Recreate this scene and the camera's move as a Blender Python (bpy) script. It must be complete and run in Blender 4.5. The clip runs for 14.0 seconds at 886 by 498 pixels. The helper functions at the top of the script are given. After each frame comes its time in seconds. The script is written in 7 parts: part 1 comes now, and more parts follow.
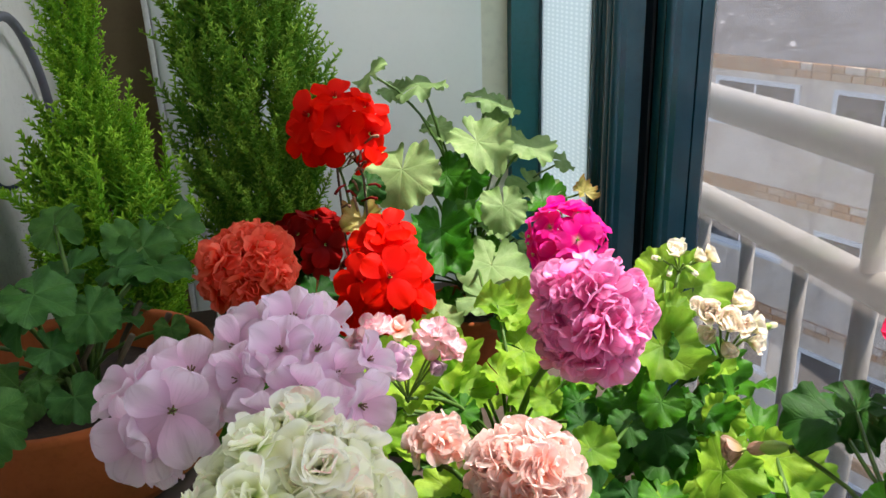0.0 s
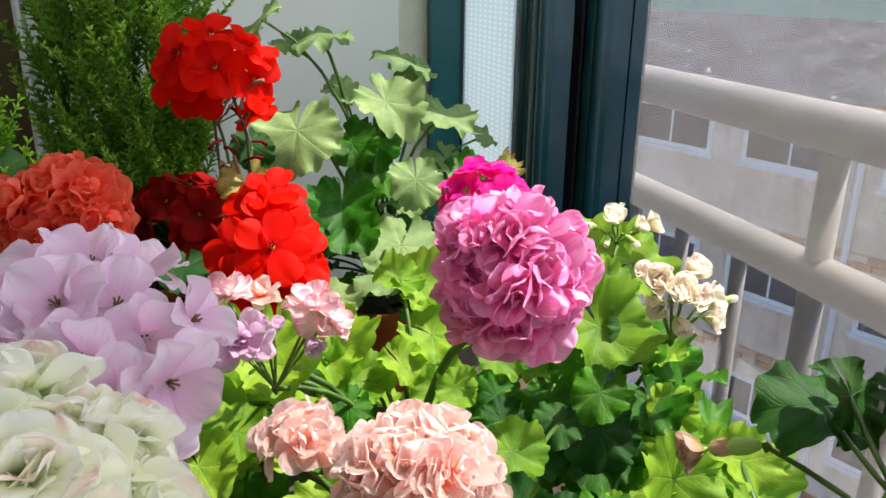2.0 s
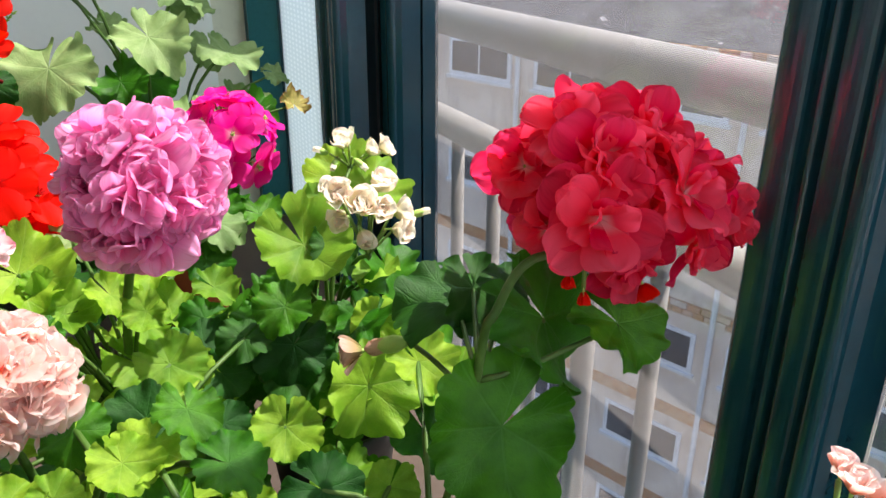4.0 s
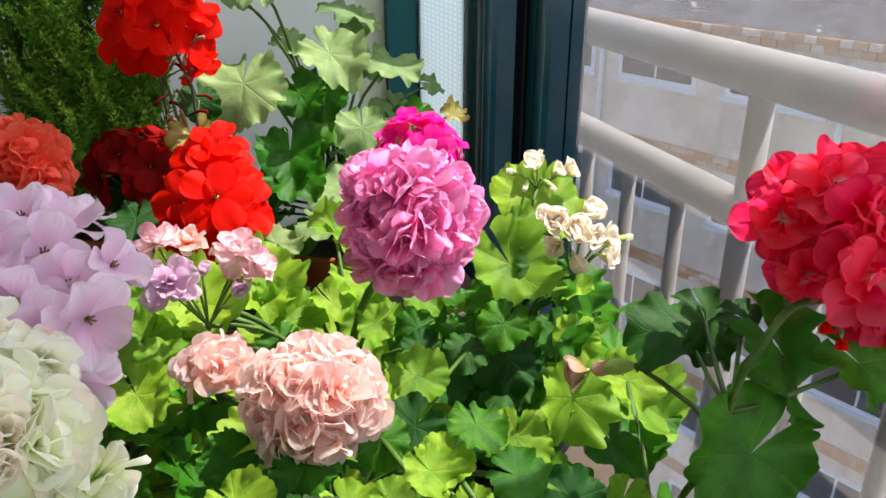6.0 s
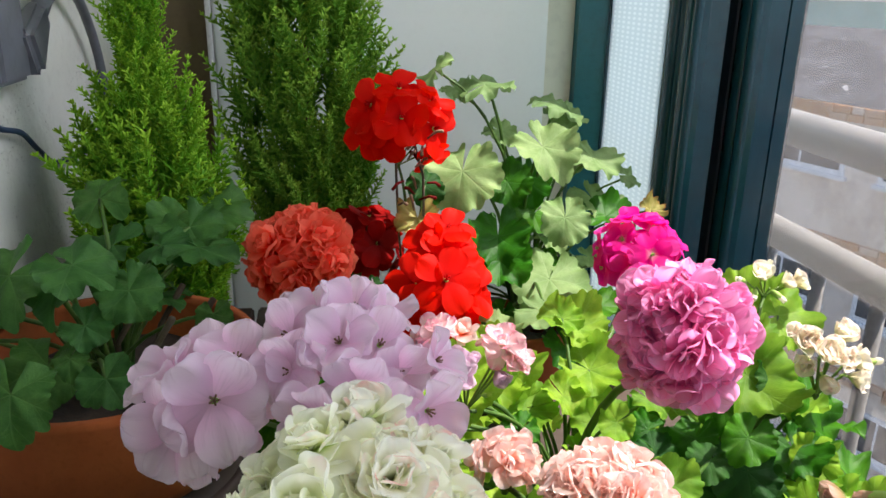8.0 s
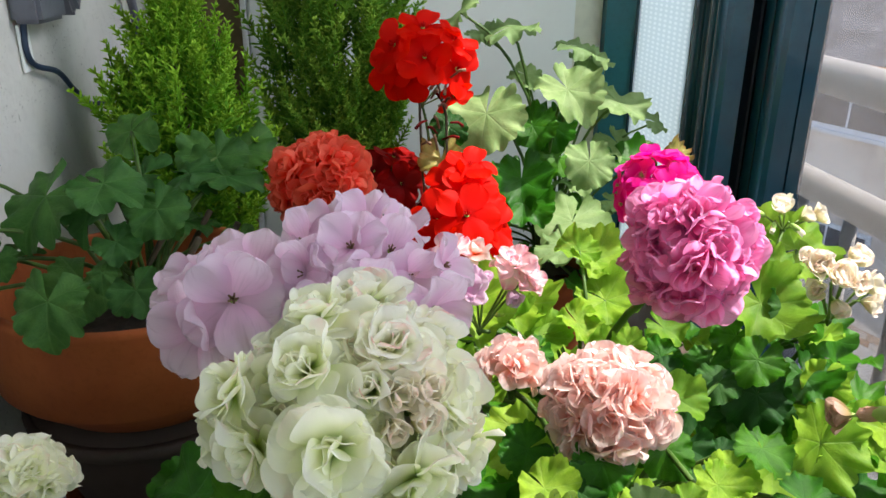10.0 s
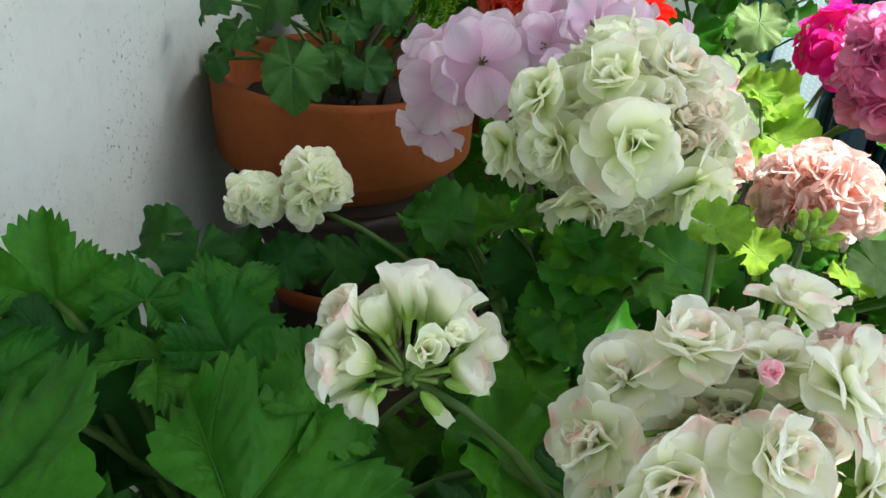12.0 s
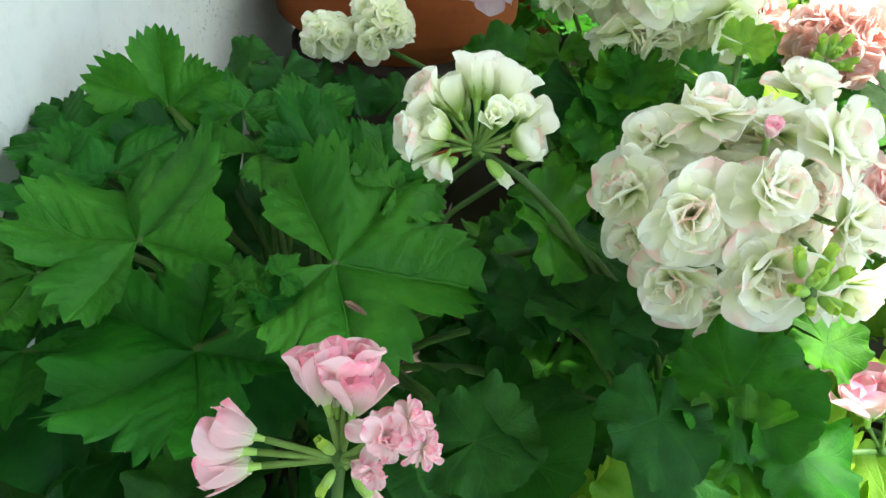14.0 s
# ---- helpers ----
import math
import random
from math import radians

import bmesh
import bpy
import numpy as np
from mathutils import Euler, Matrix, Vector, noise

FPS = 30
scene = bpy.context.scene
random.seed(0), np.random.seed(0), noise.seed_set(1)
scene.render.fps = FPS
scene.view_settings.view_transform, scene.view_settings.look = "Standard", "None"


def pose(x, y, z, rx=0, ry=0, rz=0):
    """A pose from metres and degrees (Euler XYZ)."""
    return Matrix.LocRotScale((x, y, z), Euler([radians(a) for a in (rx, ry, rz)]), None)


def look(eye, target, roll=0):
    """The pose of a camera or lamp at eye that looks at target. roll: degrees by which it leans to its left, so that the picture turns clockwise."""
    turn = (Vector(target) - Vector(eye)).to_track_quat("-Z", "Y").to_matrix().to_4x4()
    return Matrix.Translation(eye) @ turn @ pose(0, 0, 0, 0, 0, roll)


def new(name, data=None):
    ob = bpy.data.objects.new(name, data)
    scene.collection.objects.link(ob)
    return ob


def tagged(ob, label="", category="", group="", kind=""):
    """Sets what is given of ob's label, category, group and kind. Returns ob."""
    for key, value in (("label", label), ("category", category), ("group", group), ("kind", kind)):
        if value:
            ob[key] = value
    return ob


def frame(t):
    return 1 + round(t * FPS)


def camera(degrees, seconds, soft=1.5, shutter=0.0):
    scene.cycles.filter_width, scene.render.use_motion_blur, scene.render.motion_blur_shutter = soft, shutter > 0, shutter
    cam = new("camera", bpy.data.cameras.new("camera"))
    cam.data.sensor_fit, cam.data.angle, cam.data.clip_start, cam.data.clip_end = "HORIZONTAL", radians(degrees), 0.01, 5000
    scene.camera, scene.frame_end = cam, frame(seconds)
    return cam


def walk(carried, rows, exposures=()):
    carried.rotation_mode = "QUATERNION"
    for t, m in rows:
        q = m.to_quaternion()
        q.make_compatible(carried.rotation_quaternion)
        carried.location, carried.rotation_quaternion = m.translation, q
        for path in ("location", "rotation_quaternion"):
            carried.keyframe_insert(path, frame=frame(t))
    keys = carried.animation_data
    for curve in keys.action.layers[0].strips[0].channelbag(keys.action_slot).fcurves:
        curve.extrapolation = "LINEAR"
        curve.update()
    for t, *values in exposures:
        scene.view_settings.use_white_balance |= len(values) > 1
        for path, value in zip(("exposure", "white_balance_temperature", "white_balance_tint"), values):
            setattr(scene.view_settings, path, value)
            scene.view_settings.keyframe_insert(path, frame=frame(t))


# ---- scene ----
cam = camera(59.8, 14.0)
METRES, EYE, TILT, LEAN, TURN = 0.6, 1.45, 0.0, 0.0, -11.6
ROWS = [
    (0.0, 0.0, 0.0, 0.0, -0.78, -20.71, 2.06),
    (0.5, 0.006, 0.036, -0.0254, -2.49, -20.05, 1.84),
    (1.0, 0.004, 0.0857, -0.0663, -4.08, -19.03, 0.97),
    (1.5, -0.0035, 0.1178, -0.0934, -4.74, -18.98, -0.26),
    (2.0, 0.0321, 0.1417, -0.1135, -5.71, -19.55, -0.52),
    (2.5, 0.0841, 0.1413, -0.1168, -7.07, -20.32, -0.42),
    (3.0, 0.13, 0.1279, -0.119, -8.81, -21.11, -0.45),
    (3.2, 0.1513, 0.1207, -0.1205, -9.47, -21.41, -0.44),
    (4.25, 0.222, 0.084, -0.142, -13.2, -23.2, -0.37),
    (5.3, 0.1874, 0.0695, -0.1344, -13.06, -24.36, -0.31),
    (5.5, 0.1617, 0.0722, -0.1218, -12.24, -24.39, -0.5),
    (6.0, 0.0883, 0.0775, -0.0877, -6.98, -23.86, 0.14),
    (6.5, 0.018, 0.0791, -0.0534, -2.86, -21.06, 0.4),
    (7.0, -0.0171, 0.0737, -0.0273, 0.06, -19.23, 0.19),
    (7.5, -0.0296, 0.0644, -0.023, 1.83, -18.75, -0.34),
    (7.7, -0.0354, 0.0604, -0.0333, 2.24, -18.88, -0.65),
    (8.75, -0.0355, 0.0486, -0.0505, 4.55, -19.56, -0.6),
    (9.8, -0.0161, 0.0316, -0.0678, 5.55, -21.03, -0.14),
    (10.0, -0.0141, 0.0261, -0.0768, 5.54, -21.47, -0.24),
    (10.5, -0.0123, 0.0028, -0.0826, 5.83, -23.46, -0.43),
    (11.0, -0.0292, -0.0275, -0.0783, 6.95, -24.84, -0.88),
    (11.5, -0.0855, -0.0584, -0.1014, 10.6, -26.07, -2.46),
    (12.0, -0.1034, -0.0797, -0.1423, 13.73, -29.34, -3.45),
    (12.5, -0.1097, -0.097, -0.1643, 15.8, -32.94, -3.51),
    (13.0, -0.1148, -0.1201, -0.1711, 17.15, -34.82, -3.22),
    (13.5, -0.1078, -0.1434, -0.167, 17.22, -36.25, -3.11),
    (14.0, -0.0951, -0.1668, -0.1548, 16.43, -36.54, -3.2),
]
EXPOSURES = ((0.0, 0.96, 6550, 17), (1.5, 0.9, 6550, 17), (2.5, 0.94, 6500, 18), (5.5, 1.0, 6500, 18), (6.5, 0.88, 6500, 18), (7.5, 0.98, 6500, 17), (10.5, 1.0, 6450, 17), (11.5, 1.13, 6400, 12), (12.0, 1.18, 6380, 8), (12.5, 1.45, 6350, 5), (13.2, 1.7, 6300, 2), (14.0, 1.7, 6250, 2))
walk(cam, [(t, pose(0, 0, EYE, TILT, LEAN, TURN) @ pose(METRES * x, METRES * y, METRES * z, 90 + pitch, roll, yaw)) for t, x, y, z, yaw, pitch, roll in ROWS], EXPOSURES)

# ---- light ----
SUN = Vector((1.0, 0.1, 1.7)).normalized()
world = bpy.data.worlds.new("sky")
scene.world = world
world.use_nodes = True
wn = world.node_tree.nodes
sky = wn.new("ShaderNodeTexSky")
sky.sky_type, sky.sun_disc = "NISHITA", False
sky.sun_elevation, sky.sun_rotation = math.asin(SUN.z), math.atan2(SUN.x, SUN.y)
wn["Background"].inputs["Strength"].default_value = 0.15
world.node_tree.links.new(sky.outputs["Color"], wn["Background"].inputs["Color"])
sun = new("sun", bpy.data.lights.new("sun", "SUN"))
sun.data.energy, sun.data.angle, sun.data.color = 5.0, radians(0.6), (1.0, 0.95, 0.86)
sun.matrix_world = look(SUN * 20, (0, 0, 0))


def skylight(y, z, width, height, watts):
    """Daylight of the open sky through one window opening."""
    lamp = new("window_daylight", bpy.data.lights.new("window_daylight", "AREA"))
    lamp.data.shape, lamp.data.size, lamp.data.size_y, lamp.data.energy = "RECTANGLE", width, height, watts
    lamp.data.color = (0.97, 0.985, 1.0)
    lamp.matrix_world = look((0.474, y, z), (-1.0, y + 0.15, z - 0.7))


skylight(-0.75, 1.4, 1.4, 1.1, 3.7)
skylight(0.5, 1.85, 0.5, 0.28, 1.75)


# ---- material helpers ----
class Nodes:
    """Short hand for building one node material."""

    def __init__(self, name):
        self.m = bpy.data.materials.new(name)
        self.m.use_nodes = True
        self.t = self.m.node_tree
        self.t.nodes.clear()
        self.out = self.t.nodes.new("ShaderNodeOutputMaterial")

    def put(self, socket, value):
        if value is None:
            return
        if isinstance(value, bpy.types.NodeSocket):
            self.t.links.new(value, socket)
        elif isinstance(value, (tuple, list)) and len(value) == 3 and socket.type == "RGBA":
            socket.default_value = (*value, 1)
        else:
            socket.default_value = value

    def node(self, kind, **ins):
        n = self.t.nodes.new(kind)
        for k, v in ins.items():
            self.put(n.inputs[k.replace("_", " ")], v)
        return n

    def math(self, op, a, b=None, c=None, clamp=False):
        n = self.t.nodes.new("ShaderNodeMath")
        n.operation, n.use_clamp = op, clamp
        for s, v in zip(n.inputs, (a, b, c)):
            self.put(s, v)
        return n.outputs[0]

    def mix(self, fac, a, b, blend="MIX"):
        n = self.t.nodes.new("ShaderNodeMix")
        n.data_type, n.blend_type = "RGBA", blend
        self.put(n.inputs[0], fac)
        self.put(n.inputs[6], a)
        self.put(n.inputs[7], b)
        return n.outputs[2]

    def span(self, v, a, b, lo=0.0, hi=1.0):
        n = self.t.nodes.new("ShaderNodeMapRange")
        n.interpolation_type = "SMOOTHSTEP"
        for s, x in zip(n.inputs, (v, a, b, lo, hi)):
            self.put(s, x)
        return n.outputs[0]

    def coords(self, which="Object"):
        return self.t.nodes.new("ShaderNodeTexCoord").outputs[which]

    def noise(self, scale, vec=None, detail=4, rough=0.55):
        n = self.node("ShaderNodeTexNoise", Scale=scale, Detail=detail, Roughness=rough)
        self.put(n.inputs["Vector"], vec if vec is not None else self.coords())
        return n.outputs[0]

    def bump(self, height, strength=0.3, distance=0.001):
        return self.node("ShaderNodeBump", Height=height, Strength=strength, Distance=distance).outputs[0]

    def surface(self, color, rough=0.5, metal=0.0, normal=None, spec=0.5, **more):
        n = self.node("ShaderNodeBsdfPrincipled", Base_Color=color, Roughness=rough, Metallic=metal, **more)
        self.put(n.inputs["Specular IOR Level"], spec)
        self.put(n.inputs["Normal"], normal)
        return n.outputs[0]

    def done(self, shader):
        self.t.links.new(shader, self.out.inputs["Surface"])
        return self.m

    def blend(self, fac, a, b):
        n = self.t.nodes.new("ShaderNodeMixShader")
        self.put(n.inputs[0], fac)
        self.put(n.inputs[1], a)
        self.put(n.inputs[2], b)
        return n.outputs[0]


def plain_material(name, a, b, rough=0.5, scale=20, metal=0.0, bump=0.2, fine=150, spec=0.5, grain=0.25):
    """A surface with blotches at one scale and grain at a finer one."""
    k = Nodes(name)
    big, small = k.noise(scale), k.noise(fine)
    col = k.mix(k.span(big, 0.3, 0.7), a, b)
    col = k.mix(k.math("MULTIPLY", k.span(small, 0.45, 0.75), grain), col, tuple(c * 0.6 for c in a))
    r = k.span(big, 0.2, 0.8, rough * 0.85, min(1, rough * 1.15))
    return k.done(k.surface(col, r, metal, k.bump(small, bump, 0.0006), spec))


def leaf_material(name, base, light, vein, zone=0.0, edge=None, rough=0.45, glow=0.35, vein_width=0.022, relief=0.42):
    """A pelargonium leaf: radial veins, soft blotches, a darker horseshoe zone."""
    k = Nodes(name)
    uv = k.t.nodes.new("ShaderNodeUVMap")
    sep = k.node("ShaderNodeSeparateXYZ", Vector=uv.outputs[0])
    u, r = sep.outputs[0], sep.outputs[1]
    rnd = k.t.nodes.new("ShaderNodeObjectInfo").outputs["Random"]
    f = k.math("ABSOLUTE", k.math("SUBTRACT", k.math("FRACT", u), 0.5))
    side = k.math("MULTIPLY", f, r)
    main = k.span(side, vein_width * 0.4, vein_width, 1, 0)
    w = k.math("SINE", k.math("MULTIPLY", k.math("MULTIPLY", r, k.math("SUBTRACT", 1.0, f)), 38.0))
    branch = k.math("MULTIPLY", k.span(w, 0.8, 1.0), k.span(r, 0.2, 0.45))
    off = k.math("MULTIPLY", k.span(r, 0.42, 1.05), 0.27)
    fork = k.math("MULTIPLY", k.math("ABSOLUTE", k.math("SUBTRACT", f, off)), r)
    forks = k.math("MULTIPLY", k.span(fork, vein_width * 0.3, vein_width * 0.8, 1, 0), k.span(r, 0.42, 0.5))
    veins = k.math("MAXIMUM", k.math("MAXIMUM", main, k.math("MULTIPLY", forks, 0.7)), k.math("MULTIPLY", branch, 0.25))
    n1, n2, n3 = k.noise(2.2), k.noise(14), k.noise(45)
    col = k.mix(k.span(n1, 0.32, 0.68), base, light)
    col = k.mix(k.math("MULTIPLY", k.span(n2, 0.5, 0.75), 0.35), col, tuple(c * 0.62 for c in base))
    if zone:
        ring = k.math("MULTIPLY", k.span(r, 0.38, 0.5), k.span(r, 0.58, 0.74, 1, 0))
        col = k.mix(k.math("MULTIPLY", ring, zone), col, (base[0] * 0.55, base[1] * 0.42, base[2] * 0.5))
    if edge:
        col = k.mix(k.math("MULTIPLY", k.span(k.math("ADD", r, k.math("MULTIPLY", n2, 0.3)), 0.95, 1.15), 0.85), col, edge)
    col = k.mix(k.math("MULTIPLY", veins, 0.28), col, vein)
    hsv = k.node("ShaderNodeHueSaturation", Color=col, Saturation=1.06)
    k.put(hsv.inputs["Value"], k.span(rnd, 0, 1, 0.8, 1.2))
    k.put(hsv.inputs["Hue"], k.span(rnd, 1, 0, 0.488, 0.51))
    c = hsv.outputs[0]
    h = k.math("ADD", k.math("MULTIPLY", k.math("SUBTRACT", 1.0, veins), 0.4), k.math("MULTIPLY", k.math("ADD", n2, k.math("MULTIPLY", n3, 0.5)), 0.5))
    s = k.surface(c, rough, 0.0, k.bump(h, relief, 0.002), 0.25)
    tr = k.node("ShaderNodeBsdfTranslucent", Color=k.mix(0.5, c, tuple(min(1, x * 2.2) for x in light)))
    return k.done(k.blend(glow, s, tr.outputs[0]))


def petal_material(name, base, tip, throat, streak=0.25, glow=0.35, edge=None, spread=0.12, rough=0.55, edge_from=0.35, deep=0.32):
    """Thin petals: throat colour at the claw, base to tip along the length, faint streaks."""
    k = Nodes(name)
    uv = k.t.nodes.new("ShaderNodeUVMap")
    sep = k.node("ShaderNodeSeparateXYZ", Vector=uv.outputs[0])
    u, v = sep.outputs[0], sep.outputs[1]
    isl = k.t.nodes.new("ShaderNodeNewGeometry").outputs["Random Per Island"]
    stretched = k.node("ShaderNodeCombineXYZ", X=k.math("MULTIPLY", u, 9.0), Y=k.math("MULTIPLY", v, 1.2), Z=k.math("MULTIPLY", isl, 40.0))
    fibre = k.noise(1.6, stretched.outputs[0], 3)
    col = k.mix(k.span(v, 0.25, 0.95), base, tip)
    col = k.mix(k.span(v, 0.02, deep, 1, 0), col, throat)
    col = k.mix(k.math("MULTIPLY", k.span(fibre, 0.5, 0.75), streak), col, tuple(c * 0.72 for c in base))
    if edge:
        patch = k.noise(1.5, k.node("ShaderNodeCombineXYZ", X=k.math("MULTIPLY", u, 1.6), Y=v, Z=k.math("MULTIPLY", isl, 70.0)).outputs[0], 2)
        rim = k.math("MULTIPLY", k.span(v, 0.5, 1.05), k.span(patch, 0.42, 0.62))
        col = k.mix(k.math("MULTIPLY", rim, k.span(isl, edge_from, edge_from + 0.35, 0.0, 0.85)), col, edge)
    hsv = k.node("ShaderNodeHueSaturation", Color=col)
    k.put(hsv.inputs["Value"], k.span(isl, 0, 1, 1 - spread, 1 + spread))
    k.put(hsv.inputs["Saturation"], k.span(isl, 1, 0, 0.965, 1.04))
    c = hsv.outputs[0]
    s = k.surface(c, rough, 0.0, k.bump(fibre, 0.2, 0.0008), 0.1)
    tr = k.node("ShaderNodeBsdfTranslucent", Color=c)
    return k.done(k.blend(glow, s, tr.outputs[0]))


# ---- mesh helpers ----
def empty(name):
    return new(name, None)


def part(name, data, material, parent=None, label=""):
    """Links a mesh (or a bmesh) as one object, under its thing where one is given."""
    if isinstance(data, bmesh.types.BMesh):
        me = bpy.data.meshes.new(name)
        data.to_mesh(me)
        data.free()
        data = me
    if material is not None and not data.materials:
        data.materials.append(material)
    ob = new(name, data)
    if parent is not None:
        ob.parent = parent
        if parent.type == "EMPTY":
            ob.matrix_parent_inverse = Matrix.Translation(-parent.location)
    return tagged(ob, label) if label else ob


def shape(name, pieces, materials, smooth=True):
    """One mesh out of pieces (verts, faces, uv per vert, material slot)."""
    V, F, U, S, n = [], [], [], [], 0
    for v, f, u, s in pieces:
        V.append(np.asarray(v, float))
        F.extend(tuple(i + n for i in q) for q in f)
        U.append(np.asarray(u, float) if u is not None else np.zeros((len(v), 2)))
        S.extend([s] * len(f))
        n += len(v)
    V, U = np.concatenate(V), np.concatenate(U)
    me = bpy.data.meshes.new(name)
    me.from_pydata(V.tolist(), [], F)
    loops = np.empty(len(me.loops), dtype=np.int32)
    me.loops.foreach_get("vertex_index", loops)
    me.uv_layers.new(name="UVMap").data.foreach_set("uv", U[loops].astype(np.float32).ravel())
    for m in materials:
        me.materials.append(m)
    me.polygons.foreach_set("material_index", np.array(S, dtype=np.int32))
    me.polygons.foreach_set("use_smooth", np.full(len(F), smooth))
    me.update()
    return me


def grid_faces(nu, nv):
    return [(j * nu + i, j * nu + i + 1, (j + 1) * nu + i + 1, (j + 1) * nu + i) for j in range(nv - 1) for i in range(nu - 1)]


def frame_of(direction, side=None):
    """A 3x3 turn (columns x, y, z) whose z points along direction."""
    z = Vector(direction).normalized()
    s = Vector(side) if side is not None else Vector((0.31, 0.87, 0.38))
    y = s - s.dot(z) * z
    if y.length < 1e-4:
        y = z.orthogonal()
    y.normalize()
    x = y.cross(z)
    return Matrix((x, y, z)).transposed()


def tube(points, r0, r1, sides=6, slot=0):
    """A round, tapering stalk through points."""
    P = [Vector(p) for p in points]
    vs, fs = [], []
    for i, p in enumerate(P):
        d = P[min(i + 1, len(P) - 1)] - P[max(i - 1, 0)]
        m = frame_of(d)
        r = r0 + (r1 - r0) * i / (len(P) - 1)
        for k in range(sides):
            a = 2 * math.pi * k / sides
            vs.append(p + m @ Vector((r * math.cos(a), r * math.sin(a), 0)))
    for i in range(len(P) - 1):
        for k in range(sides):
            a, b = i * sides + k, i * sides + (k + 1) % sides
            fs.append((a, b, b + sides, a + sides))
    fs.append(tuple(reversed(range(sides))))
    fs.append(tuple(range((len(P) - 1) * sides, len(P) * sides)))
    return [tuple(v) for v in vs], fs, None, slot


def bow(a, b, up, n=7):
    """Points of a bent line from a to b that leaves a upwards."""
    a, b = Vector(a), Vector(b)
    c = a + Vector((0, 0, up)) + (b - a) * 0.25
    return [(1 - t) ** 2 * a + 2 * t * (1 - t) * c + t * t * b for t in (i / (n - 1) for i in range(n))]


def box(name, lo, hi, material, parent=None, bevel=0.003, label=""):
    bm = bmesh.new()
    bmesh.ops.create_cube(bm, size=1)
    for v in bm.verts:
        v.co = Vector(lo[i] + (v.co[i] + 0.5) * (hi[i] - lo[i]) for i in range(3))
    if bevel:
        bmesh.ops.bevel(bm, geom=bm.edges[:], offset=bevel, segments=2, affect="EDGES")
    return part(name, bm, material, parent, label)


def lathe(profile, sides=48, slot=0):
    """A turned form from (radius, height) pairs."""
    vs = [(r * math.cos(2 * math.pi * k / sides), r * math.sin(2 * math.pi * k / sides), z) for r, z in profile for k in range(sides)]
    fs = [(i * sides + k, i * sides + (k + 1) % sides, (i + 1) * sides + (k + 1) % sides, (i + 1) * sides + k) for i in range(len(profile) - 1) for k in range(sides)]
    uv = [(k / sides, i / len(profile)) for i in range(len(profile)) for k in range(sides)]
    return vs, fs, uv, slot


# ---- materials ----
pl = Nodes("plaster")
lump, grain, pits = pl.noise(5), pl.noise(95), pl.noise(380, None, 3, 0.5)
pcol = pl.mix(pl.span(lump, 0.3, 0.7), (0.57, 0.585, 0.52), (0.67, 0.68, 0.61))
pcol = pl.mix(pl.math("MULTIPLY", pl.span(grain, 0.5, 0.75), 0.15), pcol, (0.36, 0.37, 0.33))
hole_mask = pl.math("MULTIPLY", pl.span(pits, 0.63, 0.7), pl.span(pl.noise(14), 0.45, 0.62))
pcol = pl.mix(pl.math("MULTIPLY", hole_mask, 0.7), pcol, (0.2, 0.2, 0.18))
ph = pl.math("SUBTRACT", pl.math("ADD", grain, pl.math("MULTIPLY", lump, 2.0)), hole_mask)
plaster = pl.done(pl.surface(pcol, 0.9, 0.0, pl.bump(ph, 0.9, 0.002), 0.2))
white_panel = plain_material("white_panel", (0.81, 0.86, 0.8), (0.85, 0.9, 0.84), 0.45, 3, bump=0.03, grain=0.04)
cream_wall = plain_material("cream_wall", (0.72, 0.72, 0.56), (0.77, 0.77, 0.62), 0.85, 5, bump=0.5, fine=70)
brown_trim = plain_material("brown_trim", (0.15, 0.105, 0.05), (0.19, 0.135, 0.068), 0.6, 7)
teal_paint = plain_material("teal_paint", (0.022, 0.165, 0.2), (0.03, 0.195, 0.23), 0.32, 12, bump=0.05)
navy_paint = plain_material("navy_paint", (0.006, 0.05, 0.074), (0.01, 0.066, 0.094), 0.2, 12, bump=0.03, spec=0.6)
dark_seal = plain_material("dark_seal", (0.012, 0.014, 0.02), (0.02, 0.022, 0.03), 0.5, 12)
terracotta = plain_material("terracotta", (0.25, 0.058, 0.013), (0.33, 0.09, 0.023), 0.85, 18, bump=0.35, fine=220, spec=0.25)
brown_pot = plain_material("brown_pot", (0.028, 0.018, 0.013), (0.045, 0.028, 0.02), 0.7, 15)
dark_pot = plain_material("dark_pot", (0.03, 0.028, 0.026), (0.05, 0.045, 0.04), 0.55, 15)
soil = plain_material("soil", (0.018, 0.013, 0.01), (0.05, 0.035, 0.025), 0.95, 90, bump=1.0, fine=300)
rail_paint = plain_material("rail_paint", (0.31, 0.28, 0.24), (0.37, 0.34, 0.295), 0.4, 9, bump=0.1)
concrete = plain_material("concrete", (0.34, 0.33, 0.32), (0.46, 0.44, 0.42), 0.9, 0.9, fine=9)
rf = Nodes("roof_felt")
patch, grit, speck = rf.noise(1.1), rf.noise(7), rf.noise(3.2, None, 2, 0.4)
rcol = rf.mix(rf.span(patch, 0.35, 0.65), (0.04, 0.042, 0.05), (0.076, 0.08, 0.091))
rcol = rf.mix(rf.math("MULTIPLY", rf.span(grit, 0.5, 0.75), 0.5), rcol, (0.03, 0.028, 0.03))
rcol = rf.mix(rf.math("MULTIPLY", rf.span(speck, 0.68, 0.74), 0.7), rcol, (0.4, 0.4, 0.4))
rows = rf.math("FRACT", rf.math("MULTIPLY", rf.node("ShaderNodeSeparateXYZ", Vector=rf.coords()).outputs[0], 3.1))
